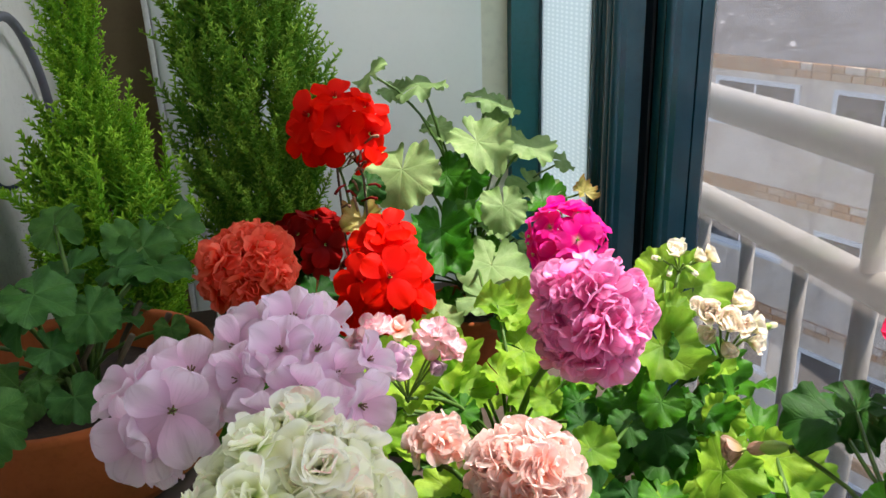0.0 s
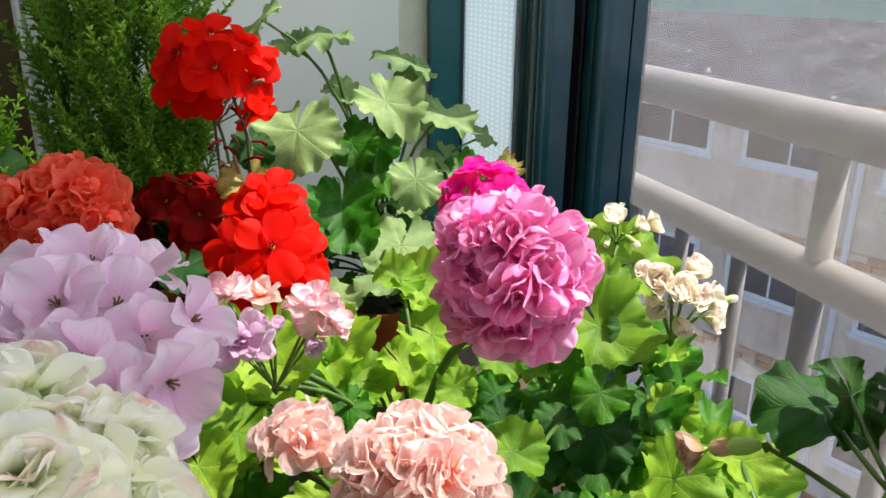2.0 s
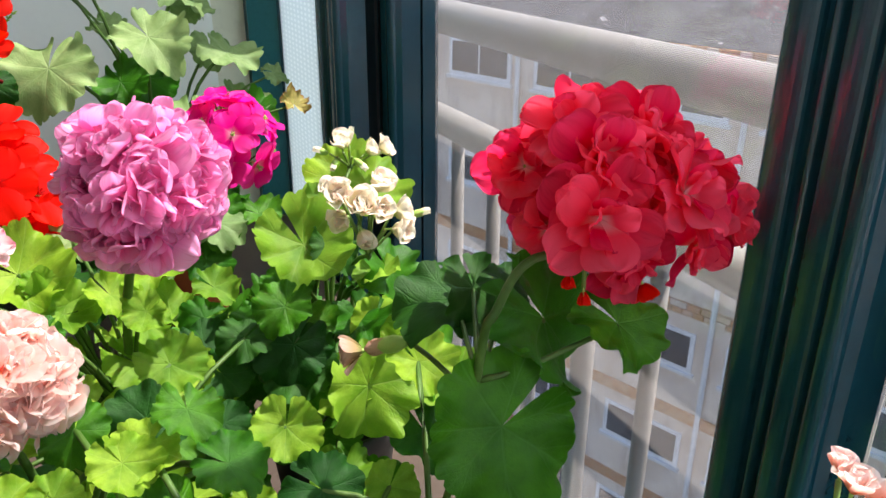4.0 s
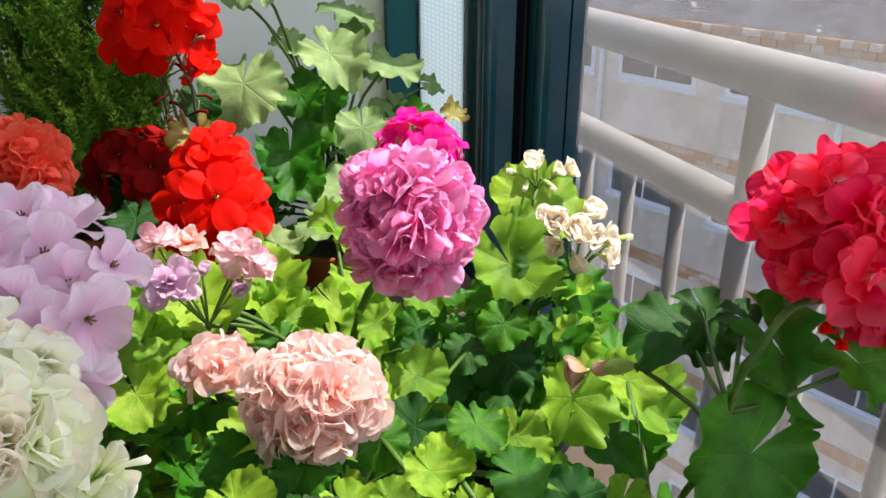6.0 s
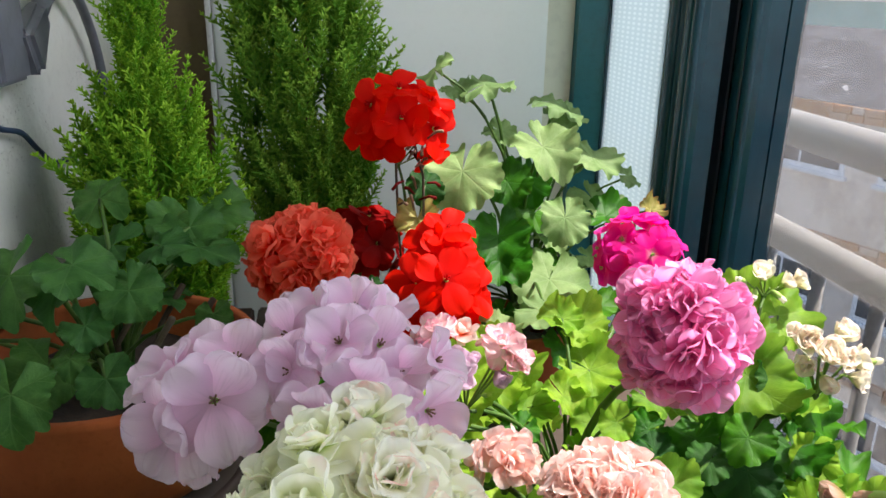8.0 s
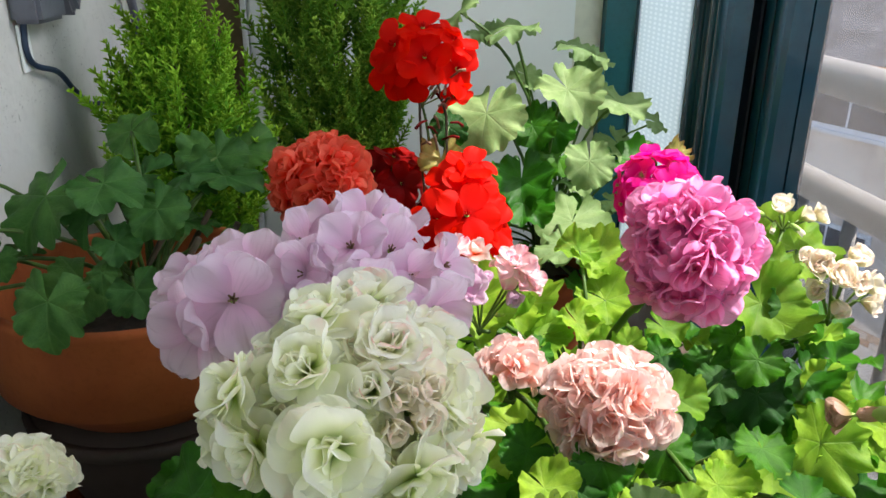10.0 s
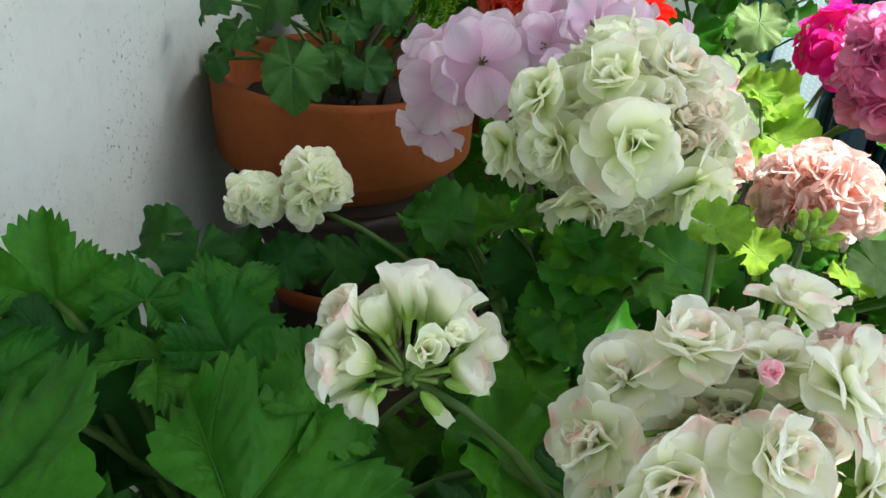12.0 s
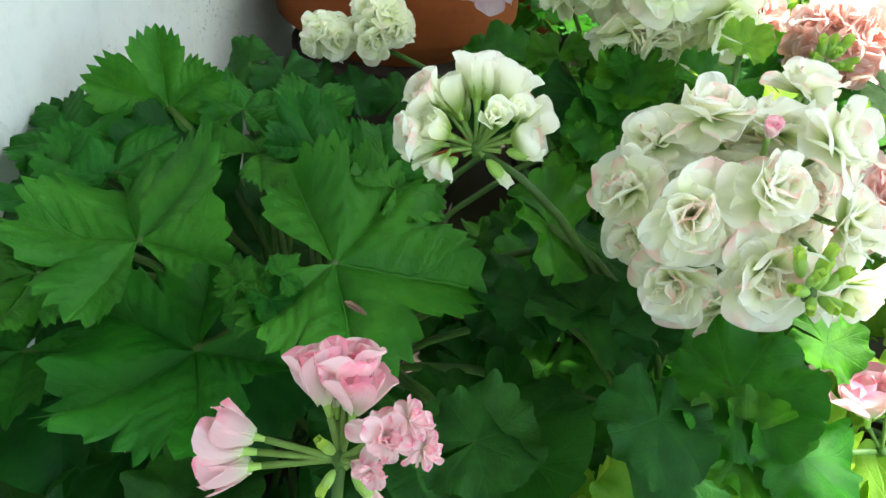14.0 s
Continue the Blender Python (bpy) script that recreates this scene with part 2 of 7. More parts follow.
rcol = rf.mix(rf.math("MULTIPLY", rf.span(rows, 0.0, 0.16, 1, 0), 0.55), rcol, (0.02, 0.019, 0.021))
rcol = rf.mix(rf.math("MULTIPLY", rf.span(rf.noise(2.2, None, 5, 0.7), 0.52, 0.7), 0.45), rcol, (0.115, 0.12, 0.135))
block_grey = rf.done(rf.surface(rcol, 0.9, 0.0, rf.bump(grit, 0.5, 0.02), 0.2))
fp = Nodes("front_plaster")
streaky = fp.node("ShaderNodeMapping", Vector=fp.coords(), Scale=(1.0, 1.0, 0.16)).outputs[0]
drip, cloud, grime = fp.noise(2.6, streaky, 5, 0.65), fp.noise(0.7), fp.noise(5)
fcol = fp.mix(fp.span(cloud, 0.3, 0.7), (0.72, 0.57, 0.44), (0.97, 0.82, 0.68))
fcol = fp.mix(fp.math("MULTIPLY", fp.span(drip, 0.5, 0.72), 0.5), fcol, (0.36, 0.3, 0.27))
fcol = fp.mix(fp.math("MULTIPLY", fp.span(grime, 0.45, 0.75), 0.25), fcol, (0.34, 0.27, 0.23))
front_plaster = fp.done(fp.surface(fcol, 0.9, 0.0, fp.bump(grime, 0.3, 0.01), 0.2))
st = Nodes("course_stone")
tone = st.t.nodes.new("ShaderNodeObjectInfo").outputs["Random"]
scol = st.mix(tone, (0.62, 0.3, 0.13), (0.72, 0.5, 0.33))
scol = st.mix(st.math("MULTIPLY", st.span(tone, 0.62, 0.85), 0.85), scol, (0.85, 0.68, 0.54))
scol = st.mix(st.math("MULTIPLY", st.span(st.noise(9), 0.45, 0.75), 0.35), scol, (0.3, 0.17, 0.1))
course_stone = st.done(st.surface(scol, 0.9, 0.0, st.bump(st.noise(14), 0.4, 0.01), 0.2))
tan_trim = plain_material("tan_trim", (0.5, 0.22, 0.08), (0.62, 0.36, 0.18), 0.9, 3, fine=12)
dark_glass = plain_material("dark_glass", (0.03, 0.035, 0.04), (0.07, 0.075, 0.08), 0.15, 1.0, bump=0)
white_frame = plain_material("white_frame", (0.84, 0.84, 0.84), (0.9, 0.9, 0.9), 0.5, 2)
green_sheet = plain_material("green_sheet", (0.2, 0.4, 0.38), (0.26, 0.46, 0.44), 0.5, 1)
asphalt = plain_material("asphalt", (0.05, 0.05, 0.05), (0.07, 0.07, 0.07), 0.9, 0.6, fine=20)
grey_plastic = plain_material("grey_plastic", (0.1, 0.11, 0.13), (0.14, 0.15, 0.17), 0.45, 30)
blue_cord = plain_material("blue_cord", (0.012, 0.03, 0.06), (0.02, 0.045, 0.085), 0.6, 60)
bark = plain_material("bark", (0.1, 0.06, 0.035), (0.17, 0.11, 0.06), 0.9, 120, fine=400)
shelf_wood = plain_material("shelf_wood", (0.045, 0.03, 0.02), (0.07, 0.047, 0.03), 0.7, 8)
stalk_green = plain_material("stalk_green", (0.035, 0.09, 0.012), (0.08, 0.155, 0.028), 0.5, 60, bump=0.2, fine=400, spec=0.3)
sepal_green = plain_material("sepal_green", (0.24, 0.42, 0.07), (0.36, 0.54, 0.13), 0.5, 80, spec=0.3)
woody_stalk = plain_material("woody_stalk", (0.05, 0.038, 0.02), (0.1, 0.08, 0.045), 0.8, 80, fine=300)
dry_brown = plain_material("dry_brown", (0.13, 0.065, 0.035), (0.26, 0.15, 0.08), 0.8, 90)

LEAF_PAINT = {
    "soft": leaf_material("leaf_soft", (0.027, 0.1, 0.019), (0.06, 0.165, 0.036), (0.11, 0.23, 0.065), glow=0.25, rough=0.55),
    "pale": leaf_material("leaf_pale", (0.15, 0.25, 0.085), (0.24, 0.35, 0.145), (0.3, 0.4, 0.2), zone=0.1, glow=0.33, rough=0.6),
    # light and deep: own greens, also used to part lit from shaded leaves
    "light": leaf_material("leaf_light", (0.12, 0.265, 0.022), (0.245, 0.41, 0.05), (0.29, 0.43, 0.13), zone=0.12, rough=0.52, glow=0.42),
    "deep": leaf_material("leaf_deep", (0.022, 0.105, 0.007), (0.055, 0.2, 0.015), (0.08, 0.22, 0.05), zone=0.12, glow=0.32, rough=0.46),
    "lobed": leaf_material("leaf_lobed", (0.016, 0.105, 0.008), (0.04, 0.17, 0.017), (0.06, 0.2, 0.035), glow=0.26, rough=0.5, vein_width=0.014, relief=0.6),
    # dark: green lowered to stand for leaves in shade under and between others
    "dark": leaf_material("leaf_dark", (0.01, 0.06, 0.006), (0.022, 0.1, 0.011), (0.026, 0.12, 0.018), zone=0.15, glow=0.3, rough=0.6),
    "old": leaf_material("leaf_old", (0.24, 0.24, 0.06), (0.38, 0.34, 0.11), (0.2, 0.19, 0.05), edge=(0.22, 0.08, 0.03), glow=0.35),
}


# ---- leaves ----
def leaf_mesh(kind, seed, lobes, lobe, teeth, tooth, sinus, cup, pleat, ruffle, sharp=False, na=106, nr=13, fan=0.14, quilt=0.006):
    """A round, lobed and scalloped leaf of radius about 1, stalk at the origin, notch towards -y."""
    rng = random.Random(seed)
    ph = [rng.uniform(0, 6.28) for _ in range(8)]
    lobe *= rng.uniform(0.65, 1.2)
    fan *= rng.uniform(0.7, 1.1)
    cup += rng.uniform(-0.2, 0.2)
    fold = rng.uniform(-0.2, 0.34)
    bend = rng.uniform(-0.25, 0.1)
    uneven = [rng.uniform(0.5, 1.3) for _ in range(64)]
    vary = 0.14 if sharp else 0.07
    reach = [rng.uniform(1 - vary, 1 + vary * 0.7) for _ in range(10)]
    droop = [rng.uniform(-0.1, 0.06) for _ in range(10)]
    span = math.pi - sinus
    vs, uv = [], []
    for j in range(nr):
        q = (0.004 + 0.996 * j / (nr - 1)) ** 0.9
        for i in range(na):
            th = -span + 2 * span * i / (na - 1)
            th += 0.08 * math.sin(2 * th + ph[5])
            p = lobes * i / (na - 1)
            f = p - math.floor(p)
            L = abs(math.sin(math.pi * f))
            saw = (f * teeth) % 1.0
            notch = (1 - abs(2 * saw - 1)) if sharp else abs(math.sin(math.pi * saw)) ** 0.6
            R = (1 - fan + fan * math.cos(th * 0.6)) * (1 - lobe * (1 - L ** (0.5 if sharp else 0.8)))
            R *= 1 + tooth * uneven[int(p * teeth) % 64] * (notch - 0.5) * q ** 5
            R *= 1 - (0.055 * (1 - abs(math.sin(3 * math.pi * f)) ** 0.6) * q ** 3 if sharp else 0)
            R *= 1 + (reach[int(p) % 10] - 1) * (L if sharp else L * L)
            R *= 1 + 0.05 * math.sin(2 * th + ph[0]) + 0.03 * math.sin(5 * th + ph[1])
            r = q * R
            crease = (abs(math.cos(math.pi * f)) - 0.6) if sharp else 0.5 * math.cos(2 * math.pi * f)
            z = cup * r * r + pleat * r * crease + ruffle * r ** 3 * math.sin(3 * th + ph[2]) + 0.6 * ruffle * q ** 4 * math.sin(8 * th + ph[3])
            z += 0.22 * ruffle * q ** 6 * math.sin(17 * th + ph[6])
            z += quilt * abs(math.sin(19 * q * (0.5 + L * 0.5) + ph[1] * 0.1)) * min(1, 3 * q) * (1 - q ** 6) - (1.6 if sharp else 0.9) * quilt * max(0, 1 - 9 * abs(f - 0.5) * q)
            z += 0.05 * r * math.sin(th + ph[4]) + fold * r * r * math.sin(th) ** 2 + bend * (r * math.cos(th)) ** 2
            z += droop[int(p) % 10] * q ** 2.5 * (L if sharp else L * L) * r + 0.03 * math.sin(6 * r * math.cos(th) + ph[5]) * math.sin(5 * r * math.sin(th) + ph[7]) * q
            vs.append((r * math.sin(th), r * math.cos(th), z))
            uv.append((p, q))
    return shape("leaf_" + kind, [(vs, grid_faces(na, nr), uv, 0)], [LEAF_PAINT[kind]])


LEAF_FORM = {
    "soft": dict(lobes=5, lobe=0.09, teeth=3, tooth=0.08, sinus=0.3, cup=-0.22, pleat=0.1, ruffle=0.16),
    "pale": dict(lobes=7, lobe=0.045, teeth=3, tooth=0.08, sinus=0.1, cup=-0.12, pleat=0.015, ruffle=0.2, quilt=0.009, nr=14),
    "light": dict(lobes=7, lobe=0.035, teeth=3, tooth=0.06, sinus=0.1, cup=0.26, pleat=0.008, ruffle=0.24, quilt=0.008),
    "deep": dict(lobes=7, lobe=0.035, teeth=3, tooth=0.07, sinus=0.1, cup=0.06, pleat=0.008, ruffle=0.22, quilt=0.008),
    "lobed": dict(lobes=5, lobe=0.21, teeth=9, tooth=0.1, sinus=0.36, cup=-0.02, pleat=0.2, ruffle=0.15, sharp=True, na=271, nr=30, fan=0.26, quilt=0.019),
    "dark": dict(lobes=7, lobe=0.035, teeth=3, tooth=0.06, sinus=0.12, cup=-0.08, pleat=0.008, ruffle=0.2, quilt=0.008),
    "old": dict(lobes=5, lobe=0.14, teeth=3, tooth=0.1, sinus=0.3, cup=0.2, pleat=0.12, ruffle=0.3),
}
LEAF_MESH = {k: [leaf_mesh(k, 11 * s + 3, **form) for s in range(8)] for k, form in LEAF_FORM.items()}
pick = random.Random(5)


def leaf(plant, kind, at, r, normal, tip, stalk=True):
    """One leaf with its stalk: at is where the stalk meets the blade, tip the way the blade reaches out."""
    m = frame_of(normal, tip)
    ob = part("leaf", pick.choice(LEAF_MESH[kind]), None, plant)
    ob.matrix_basis = Matrix.Translation(at) @ m.to_4x4() @ Matrix.Diagonal((r * pick.uniform(0.95, 1.05), r, r, 1))
    if stalk:
        base = Vector(CROWN[plant.name])
        a = Vector(at)
        low = base + Vector((pick.uniform(-0.012, 0.012), pick.uniform(-0.012, 0.012), min(0.0, a.z - base.z - 0.01)))
        end = a - Vector(normal).normalized() * 0.001
        line = bow(low, end, max(0.01, (a.z - low.z) * 0.6))
        thin = min(0.0016, 0.0009 + r * 0.02)
        part("leaf_stalk", shape("leaf_stalk", [tube(line, thin * 1.2, thin, 6)], [stalk_green]), None, plant)
    return ob


def fill(plant, kind, n, centre, reach, height, r0, r1, seed, out=0.7):
    """Leaves that close the plant's own crown, spread over a dome."""
    rng = random.Random(seed)
    for i in range(n):
        a = 2.399963 * i + rng.uniform(-0.4, 0.4)
        q = math.sqrt((i + 0.5) / n)
        x, y = centre[0] + reach * q * math.cos(a), centre[1] + reach * q * math.sin(a)
        z = centre[2] + height * (1 - q * q) * rng.uniform(0.55, 1.0)
        nrm = Vector((out * q * math.cos(a) + rng.uniform(-0.5, 0.5), out * q * math.sin(a) - 0.1 + rng.uniform(-0.5, 0.5), 1))
        leaf(plant, kind, (x, y, z), r0 * 0.8 + (r1 - r0 * 0.8) * rng.random(), nrm, (math.cos(a) + rng.uniform(-0.5, 0.5), math.sin(a) + rng.uniform(-0.5, 0.5), -0.2))


# ---- flowers ----
def petal(rng, length, width, curl, cup, wave, base=0.12, nu=7, nv=7, crinkle=0.0, broad=0.66):
    """One rounded petal along +y with its face to +z; crinkle frills its outer edge."""
    p1, p2 = rng.uniform(0, 6.28), rng.uniform(0, 6.28)
    vs, uv = [], []
    for j in range(nv):
        v = math.sin(math.pi / 2 * j / (nv - 1)) ** 1.1
        if v < broad:
            w = base + (1 - base) * math.sin(math.pi / 2 * v / broad) ** 1.1
        else:
            w = math.sqrt(max(0.0, 1 - ((v - broad) / (1.001 - broad)) ** 2.2))
        w *= width
        for i in range(nu):
            s = 2 * i / (nu - 1) - 1
            y = length * v * (1 - crinkle * 0.5 * v ** 3 * abs(math.sin(4 * s + p2)))
            z = curl * length * v * v + cup * w * s * s * v + wave * length * v * v * math.sin(4.2 * s * w / width + p1) + 0.5 * wave * length * v * math.sin(6 * v + p2)
            z += crinkle * length * v ** 3 * math.sin(8.5 * s + p1 + p2) * (0.3 + 0.7 * w / width)
            vs.append((s * w, y, z))
            uv.append(((s + 1) / 2, v))
    return vs, grid_faces(nu, nv), uv


def turned(piece, m, slot=0):
    vs, fs, uv = piece
    A = np.array(m.to_3x3())
    t = np.array(m.translation)
    return np.asarray(vs) @ A.T + t, fs, uv, slot


def petal_pose(around, open_deg, back=0.0):
    """open_deg: 0 stands along the flower's axis, 90 lies flat."""
    return Matrix.Rotation(around, 4, "Z") @ Matrix.Translation((0, back, 0)) @ Matrix.Rotation(radians(90 - open_deg), 4, "X")


def single_floret(name, mat, seed, heart=1, wave=0.05, crinkle=0.02, width=0.45, flat=66):
    rng = random.Random(seed)
    ps = []
    for k in range(5):
        a = 2 * math.pi * k / 5 + rng.uniform(-0.12, 0.12)
        size = 1.0 if k in (0, 1, 4) else 1.08
        ps.append(turned(petal(rng, size, width * size, rng.uniform(-0.3, 0.1), rng.uniform(-0.15, 0.3), wave, nu=11, nv=9, crinkle=crinkle), petal_pose(a, rng.uniform(flat, 90), 0.02)))
    for k in range(5):
        a = 2 * math.pi * k / 5 + 0.4
        ps.append(tube([(0, 0, -0.05), (0.05 * math.cos(a), 0.05 * math.sin(a), 0.12), (0.09 * math.cos(a), 0.09 * math.sin(a), 0.22)], 0.018, 0.025, 4, heart))
    ps.append(tube([(0, 0, -0.35), (0, 0, -0.12), (0, 0, 0.02)], 0.03, 0.08, 6, 1))
    return shape(name, ps, [mat, sepal_green, dry_brown])


def double_floret(name, mat, seed, whorls=4, ruffle=0.1, open0=84, open1=18, width=0.42, res=7, cup=(0.05, 0.4), crinkle=0.05, loose=12, twirl=0.3, least=0.8):
    rng = random.Random(seed)
    ps = []
    for w in range(whorls):
        q = w / max(1, whorls - 1)
        n = 6 if w < 2 else 5
        for k in range(n):
            a = 2 * math.pi * (k + 0.5 * w) / n + rng.uniform(-0.35, 0.35)
            size = (1.0 - 0.42 * q) * rng.uniform(least, 1.1)
            opened = open0 + (open1 - open0) * q + rng.uniform(-loose, loose)
            blade = petal(rng, size, width * size * rng.uniform(0.8, 1.1), rng.uniform(-0.2, 0.14), rng.uniform(*cup), ruffle, nu=res, nv=res, crinkle=crinkle)
            twist = Matrix.Rotation(rng.uniform(-twirl, twirl), 4, "Y")
            ps.append(turned(blade, petal_pose(a, opened, 0.03) @ twist))
    ps.append(tube([(0, 0, -0.4), (0, 0, -0.14), (0, 0, -0.02)], 0.03, 0.08, 6, 1))
    return shape(name, ps, [mat, sepal_green])


def bud_floret(name, mat, seed, open_deg=14, petals=9, width=0.46):
    """A half-opened rosebud in its green sepals."""
    rng = random.Random(seed)
    ps = []
    for k in range(petals):
        q = k / petals
        a = 2.4 * k + rng.uniform(-0.2, 0.2)
        ps.append(turned(petal(rng, 1.0 - 0.22 * q, width * (1 - 0.2 * q), rng.uniform(-0.12, 0.1), 0.55 + 0.3 * q, 0.07, 0.35), petal_pose(a, open_deg * (1.9 - 1.7 * q) + rng.uniform(-4, 6), 0.14 * (1 - q))))
    for k in range(5):
        a = 2 * math.pi * k / 5
        ps.append((*turned(petal(rng, 0.45, 0.11, 0.1, 0.5, 0.02, 0.5, 4, 5), petal_pose(a, 26, 0.08))[:3], 1))
    ps.append(tube([(0, 0, -0.3), (0, 0, -0.06), (0, 0, 0.04), (0, 0, 0.12)], 0.05, 0.15, 8, 1))
    return shape(name, ps, [mat, sepal_green])


def closed_bud(name, mat, seed):
    rng = random.Random(seed)
    prof = [(0.02, -0.1), (0.12, 0.0), (0.2, 0.25), (0.2, 0.5), (0.12, 0.75), (0.01, 0.9)]
    ps = [lathe(prof, 8, 1)]
    for k in range(3):
        ps.append(turned(petal(rng, 0.75, 0.2, 0.05, 0.6, 0.03, 0.4, 4, 5), Matrix.Translation((0, 0, 0.25)) @ petal_pose(2.1 * k, 8, 0.1)))
    return shape(name, ps, [mat, sepal_green])


pedicel_green = plain_material("pedicel_green", (0.1, 0.2, 0.03), (0.18, 0.27, 0.06), 0.5, 60, bump=0.2, fine=400, spec=0.3)
PETAL = {
    "lilac": petal_material("petal_lilac", (0.94, 0.64, 0.83), (0.98, 0.82, 0.93), (0.9, 0.62, 0.78), 0.35, 0.5, spread=0.14, deep=0.34),
    "pink": petal_material("petal_pink", (0.82, 0.17, 0.46), (0.92, 0.42, 0.68), (0.7, 0.06, 0.32), 0.4, 0.66, spread=0.2),
    "magenta": petal_material("petal_magenta", (0.9, 0.025, 0.34), (0.95, 0.07, 0.44), (0.9, 0.4, 0.55), 0.25, 0.58),
    "red": petal_material("petal_red", (0.9, 0.008, 0.002), (0.95, 0.016, 0.003), (0.6, 0.003, 0.002), 0.1, 0.6),
    # the red petals darkened as if in shade; dry stubs share this colour
    "shaded_dry_red": petal_material("petal_shaded_dry_red", (0.25, 0.008, 0.008), (0.36, 0.012, 0.01), (0.15, 0.004, 0.004), 0.3, 0.4),
    "salmon": petal_material("petal_salmon", (0.98, 0.11, 0.05), (0.98, 0.23, 0.14), (0.95, 0.05, 0.02), 0.2, 0.7, spread=0.16),
    "crimson": petal_material("petal_crimson", (0.9, 0.018, 0.085), (0.94, 0.07, 0.16), (0.95, 0.55, 0.58), 0.3, 0.7, spread=0.16, deep=0.36),
    "peach": petal_material("petal_peach", (0.95, 0.63, 0.54), (0.94, 0.75, 0.7), (0.95, 0.33, 0.07), 0.08, 0.78, edge=(0.93, 0.86, 0.83), edge_from=-0.3, spread=0.07, deep=0.5),
    "dusty": petal_material("petal_dusty", (0.93, 0.63, 0.52), (0.95, 0.73, 0.65), (0.9, 0.36, 0.18), 0.1, 0.72),
    "white": petal_material("petal_white", (0.91, 0.94, 0.63), (0.97, 0.98, 0.84), (0.46, 0.62, 0.14), 0.05, 0.6, edge=(0.93, 0.66, 0.58), edge_from=0.72, deep=0.5, rough=0.7, spread=0.05),
    "blush": petal_material("petal_blush", (0.92, 0.94, 0.7), (0.97, 0.97, 0.88), (0.46, 0.62, 0.15), 0.05, 0.6, edge=(0.94, 0.55, 0.52), edge_from=0.5, deep=0.5, rough=0.7, spread=0.05),
    "rose": petal_material("petal_rose", (0.97, 0.78, 0.78), (0.97, 0.72, 0.74), (0.9, 0.9, 0.7), 0.3, 0.55, edge=(0.9, 0.24, 0.4), edge_from=-0.2, rough=0.65),
    "mauve": petal_material("petal_mauve", (0.7, 0.42, 0.62), (0.82, 0.62, 0.75), (0.6, 0.26, 0.46), 0.2, 0.58),
    "cream": petal_material("petal_cream", (0.93, 0.87, 0.64), (0.96, 0.92, 0.8), (0.6, 0.68, 0.24), 0.08, 0.5, edge=(0.9, 0.66, 0.58), edge_from=0.4),
    "withered": petal_material("petal_withered", (0.5, 0.36, 0.18), (0.72, 0.5, 0.42), (0.3, 0.34, 0.1), 0.5, 0.35, edge=(0.3, 0.17, 0.09), edge_from=0.1, spread=0.2),
    "green": petal_material("petal_green", (0.3, 0.5, 0.05), (0.45, 0.62, 0.1), (0.25, 0.44, 0.04), 0.1, 0.4),
}
FLORET = {}
for colour in ("magenta", "red", "shaded_dry_red"):
    FLORET[colour, "single"] = [single_floret("floret", PETAL[colour], s, 0 if colour in ("red", "shaded_dry_red") else 1) for s in range(4)]
for colour in ("salmon", "dusty"):
    FLORET[colour, "double"] = [double_floret("floret", PETAL[colour], 20 + s, 4, 0.08, res=8, crinkle=0.06) for s in range(4)]
FLORET["pink", "double"] = [double_floret("floret", PETAL["pink"], 25 + s, 4, 0.05, 92, 26, 0.42, 11, (-0.15, 0.4), 0.06, 26, 0.8, 0.6) for s in range(5)]
FLORET["peach", "double"] = [double_floret("floret", PETAL["peach"], 35 + s, 4, 0.045, 88, 20, 0.47, 9, (0.0, 0.4), 0.04, 24, 0.6, 0.65) for s in range(5)]
FLORET["crimson", "double"] = [double_floret("floret", PETAL["crimson"], 30 + s, 4, 0.08, 94, 40, 0.46, 11, (-0.2, 0.4), 0.07, 24, 0.7, 0.65) for s in range(5)]
for colour in ("mauve", "rose"):
    FLORET[colour, "double"] = [double_floret("floret", PETAL[colour], 45 + s, 5, 0.07, 88, 10, 0.38, 8, (0.0, 0.5), 0.08, 24, 0.6, 0.65) for s in range(4)]
FLORET["white", "double"] = [double_floret("floret", PETAL["white"], 40 + s, 5, 0.06, 90, 14, 0.62, 11, (0.05, 0.5), 0.04, 30, 0.6, 0.66) for s in range(6)]
FLORET["blush", "double"] = [double_floret("floret", PETAL["blush"], 50 + s, 6, 0.07, 88, 8, 0.58, 12, (0.1, 0.6), 0.06, 32, 0.65, 0.62) for s in range(6)]
for colour in ("blush", "rose", "cream", "peach"):
    FLORET[colour, "cup"] = [double_floret("floret", PETAL[colour], 80 + s, 5, 0.05, 36, 3, 0.46, 10, (0.35, 0.8), 0.05, 14, 0.4) for s in range(4)]
for colour in ("white", "blush", "rose", "cream", "red", "mauve", "withered"):
    FLORET[colour, "bud"] = [bud_floret("floret", PETAL[colour], 60 + s, 12 + 5 * s) for s in range(3)]
for colour in ("white", "rose", "cream", "green", "withered"):
    FLORET[colour, "closed"] = [closed_bud("bud", PETAL[colour], 70 + s) for s in range(2)]
FLORET["lilac", "single"] = [single_floret("floret", PETAL["lilac"], s, 2, 0.12, 0.05, 0.5, 38) for s in range(6)]


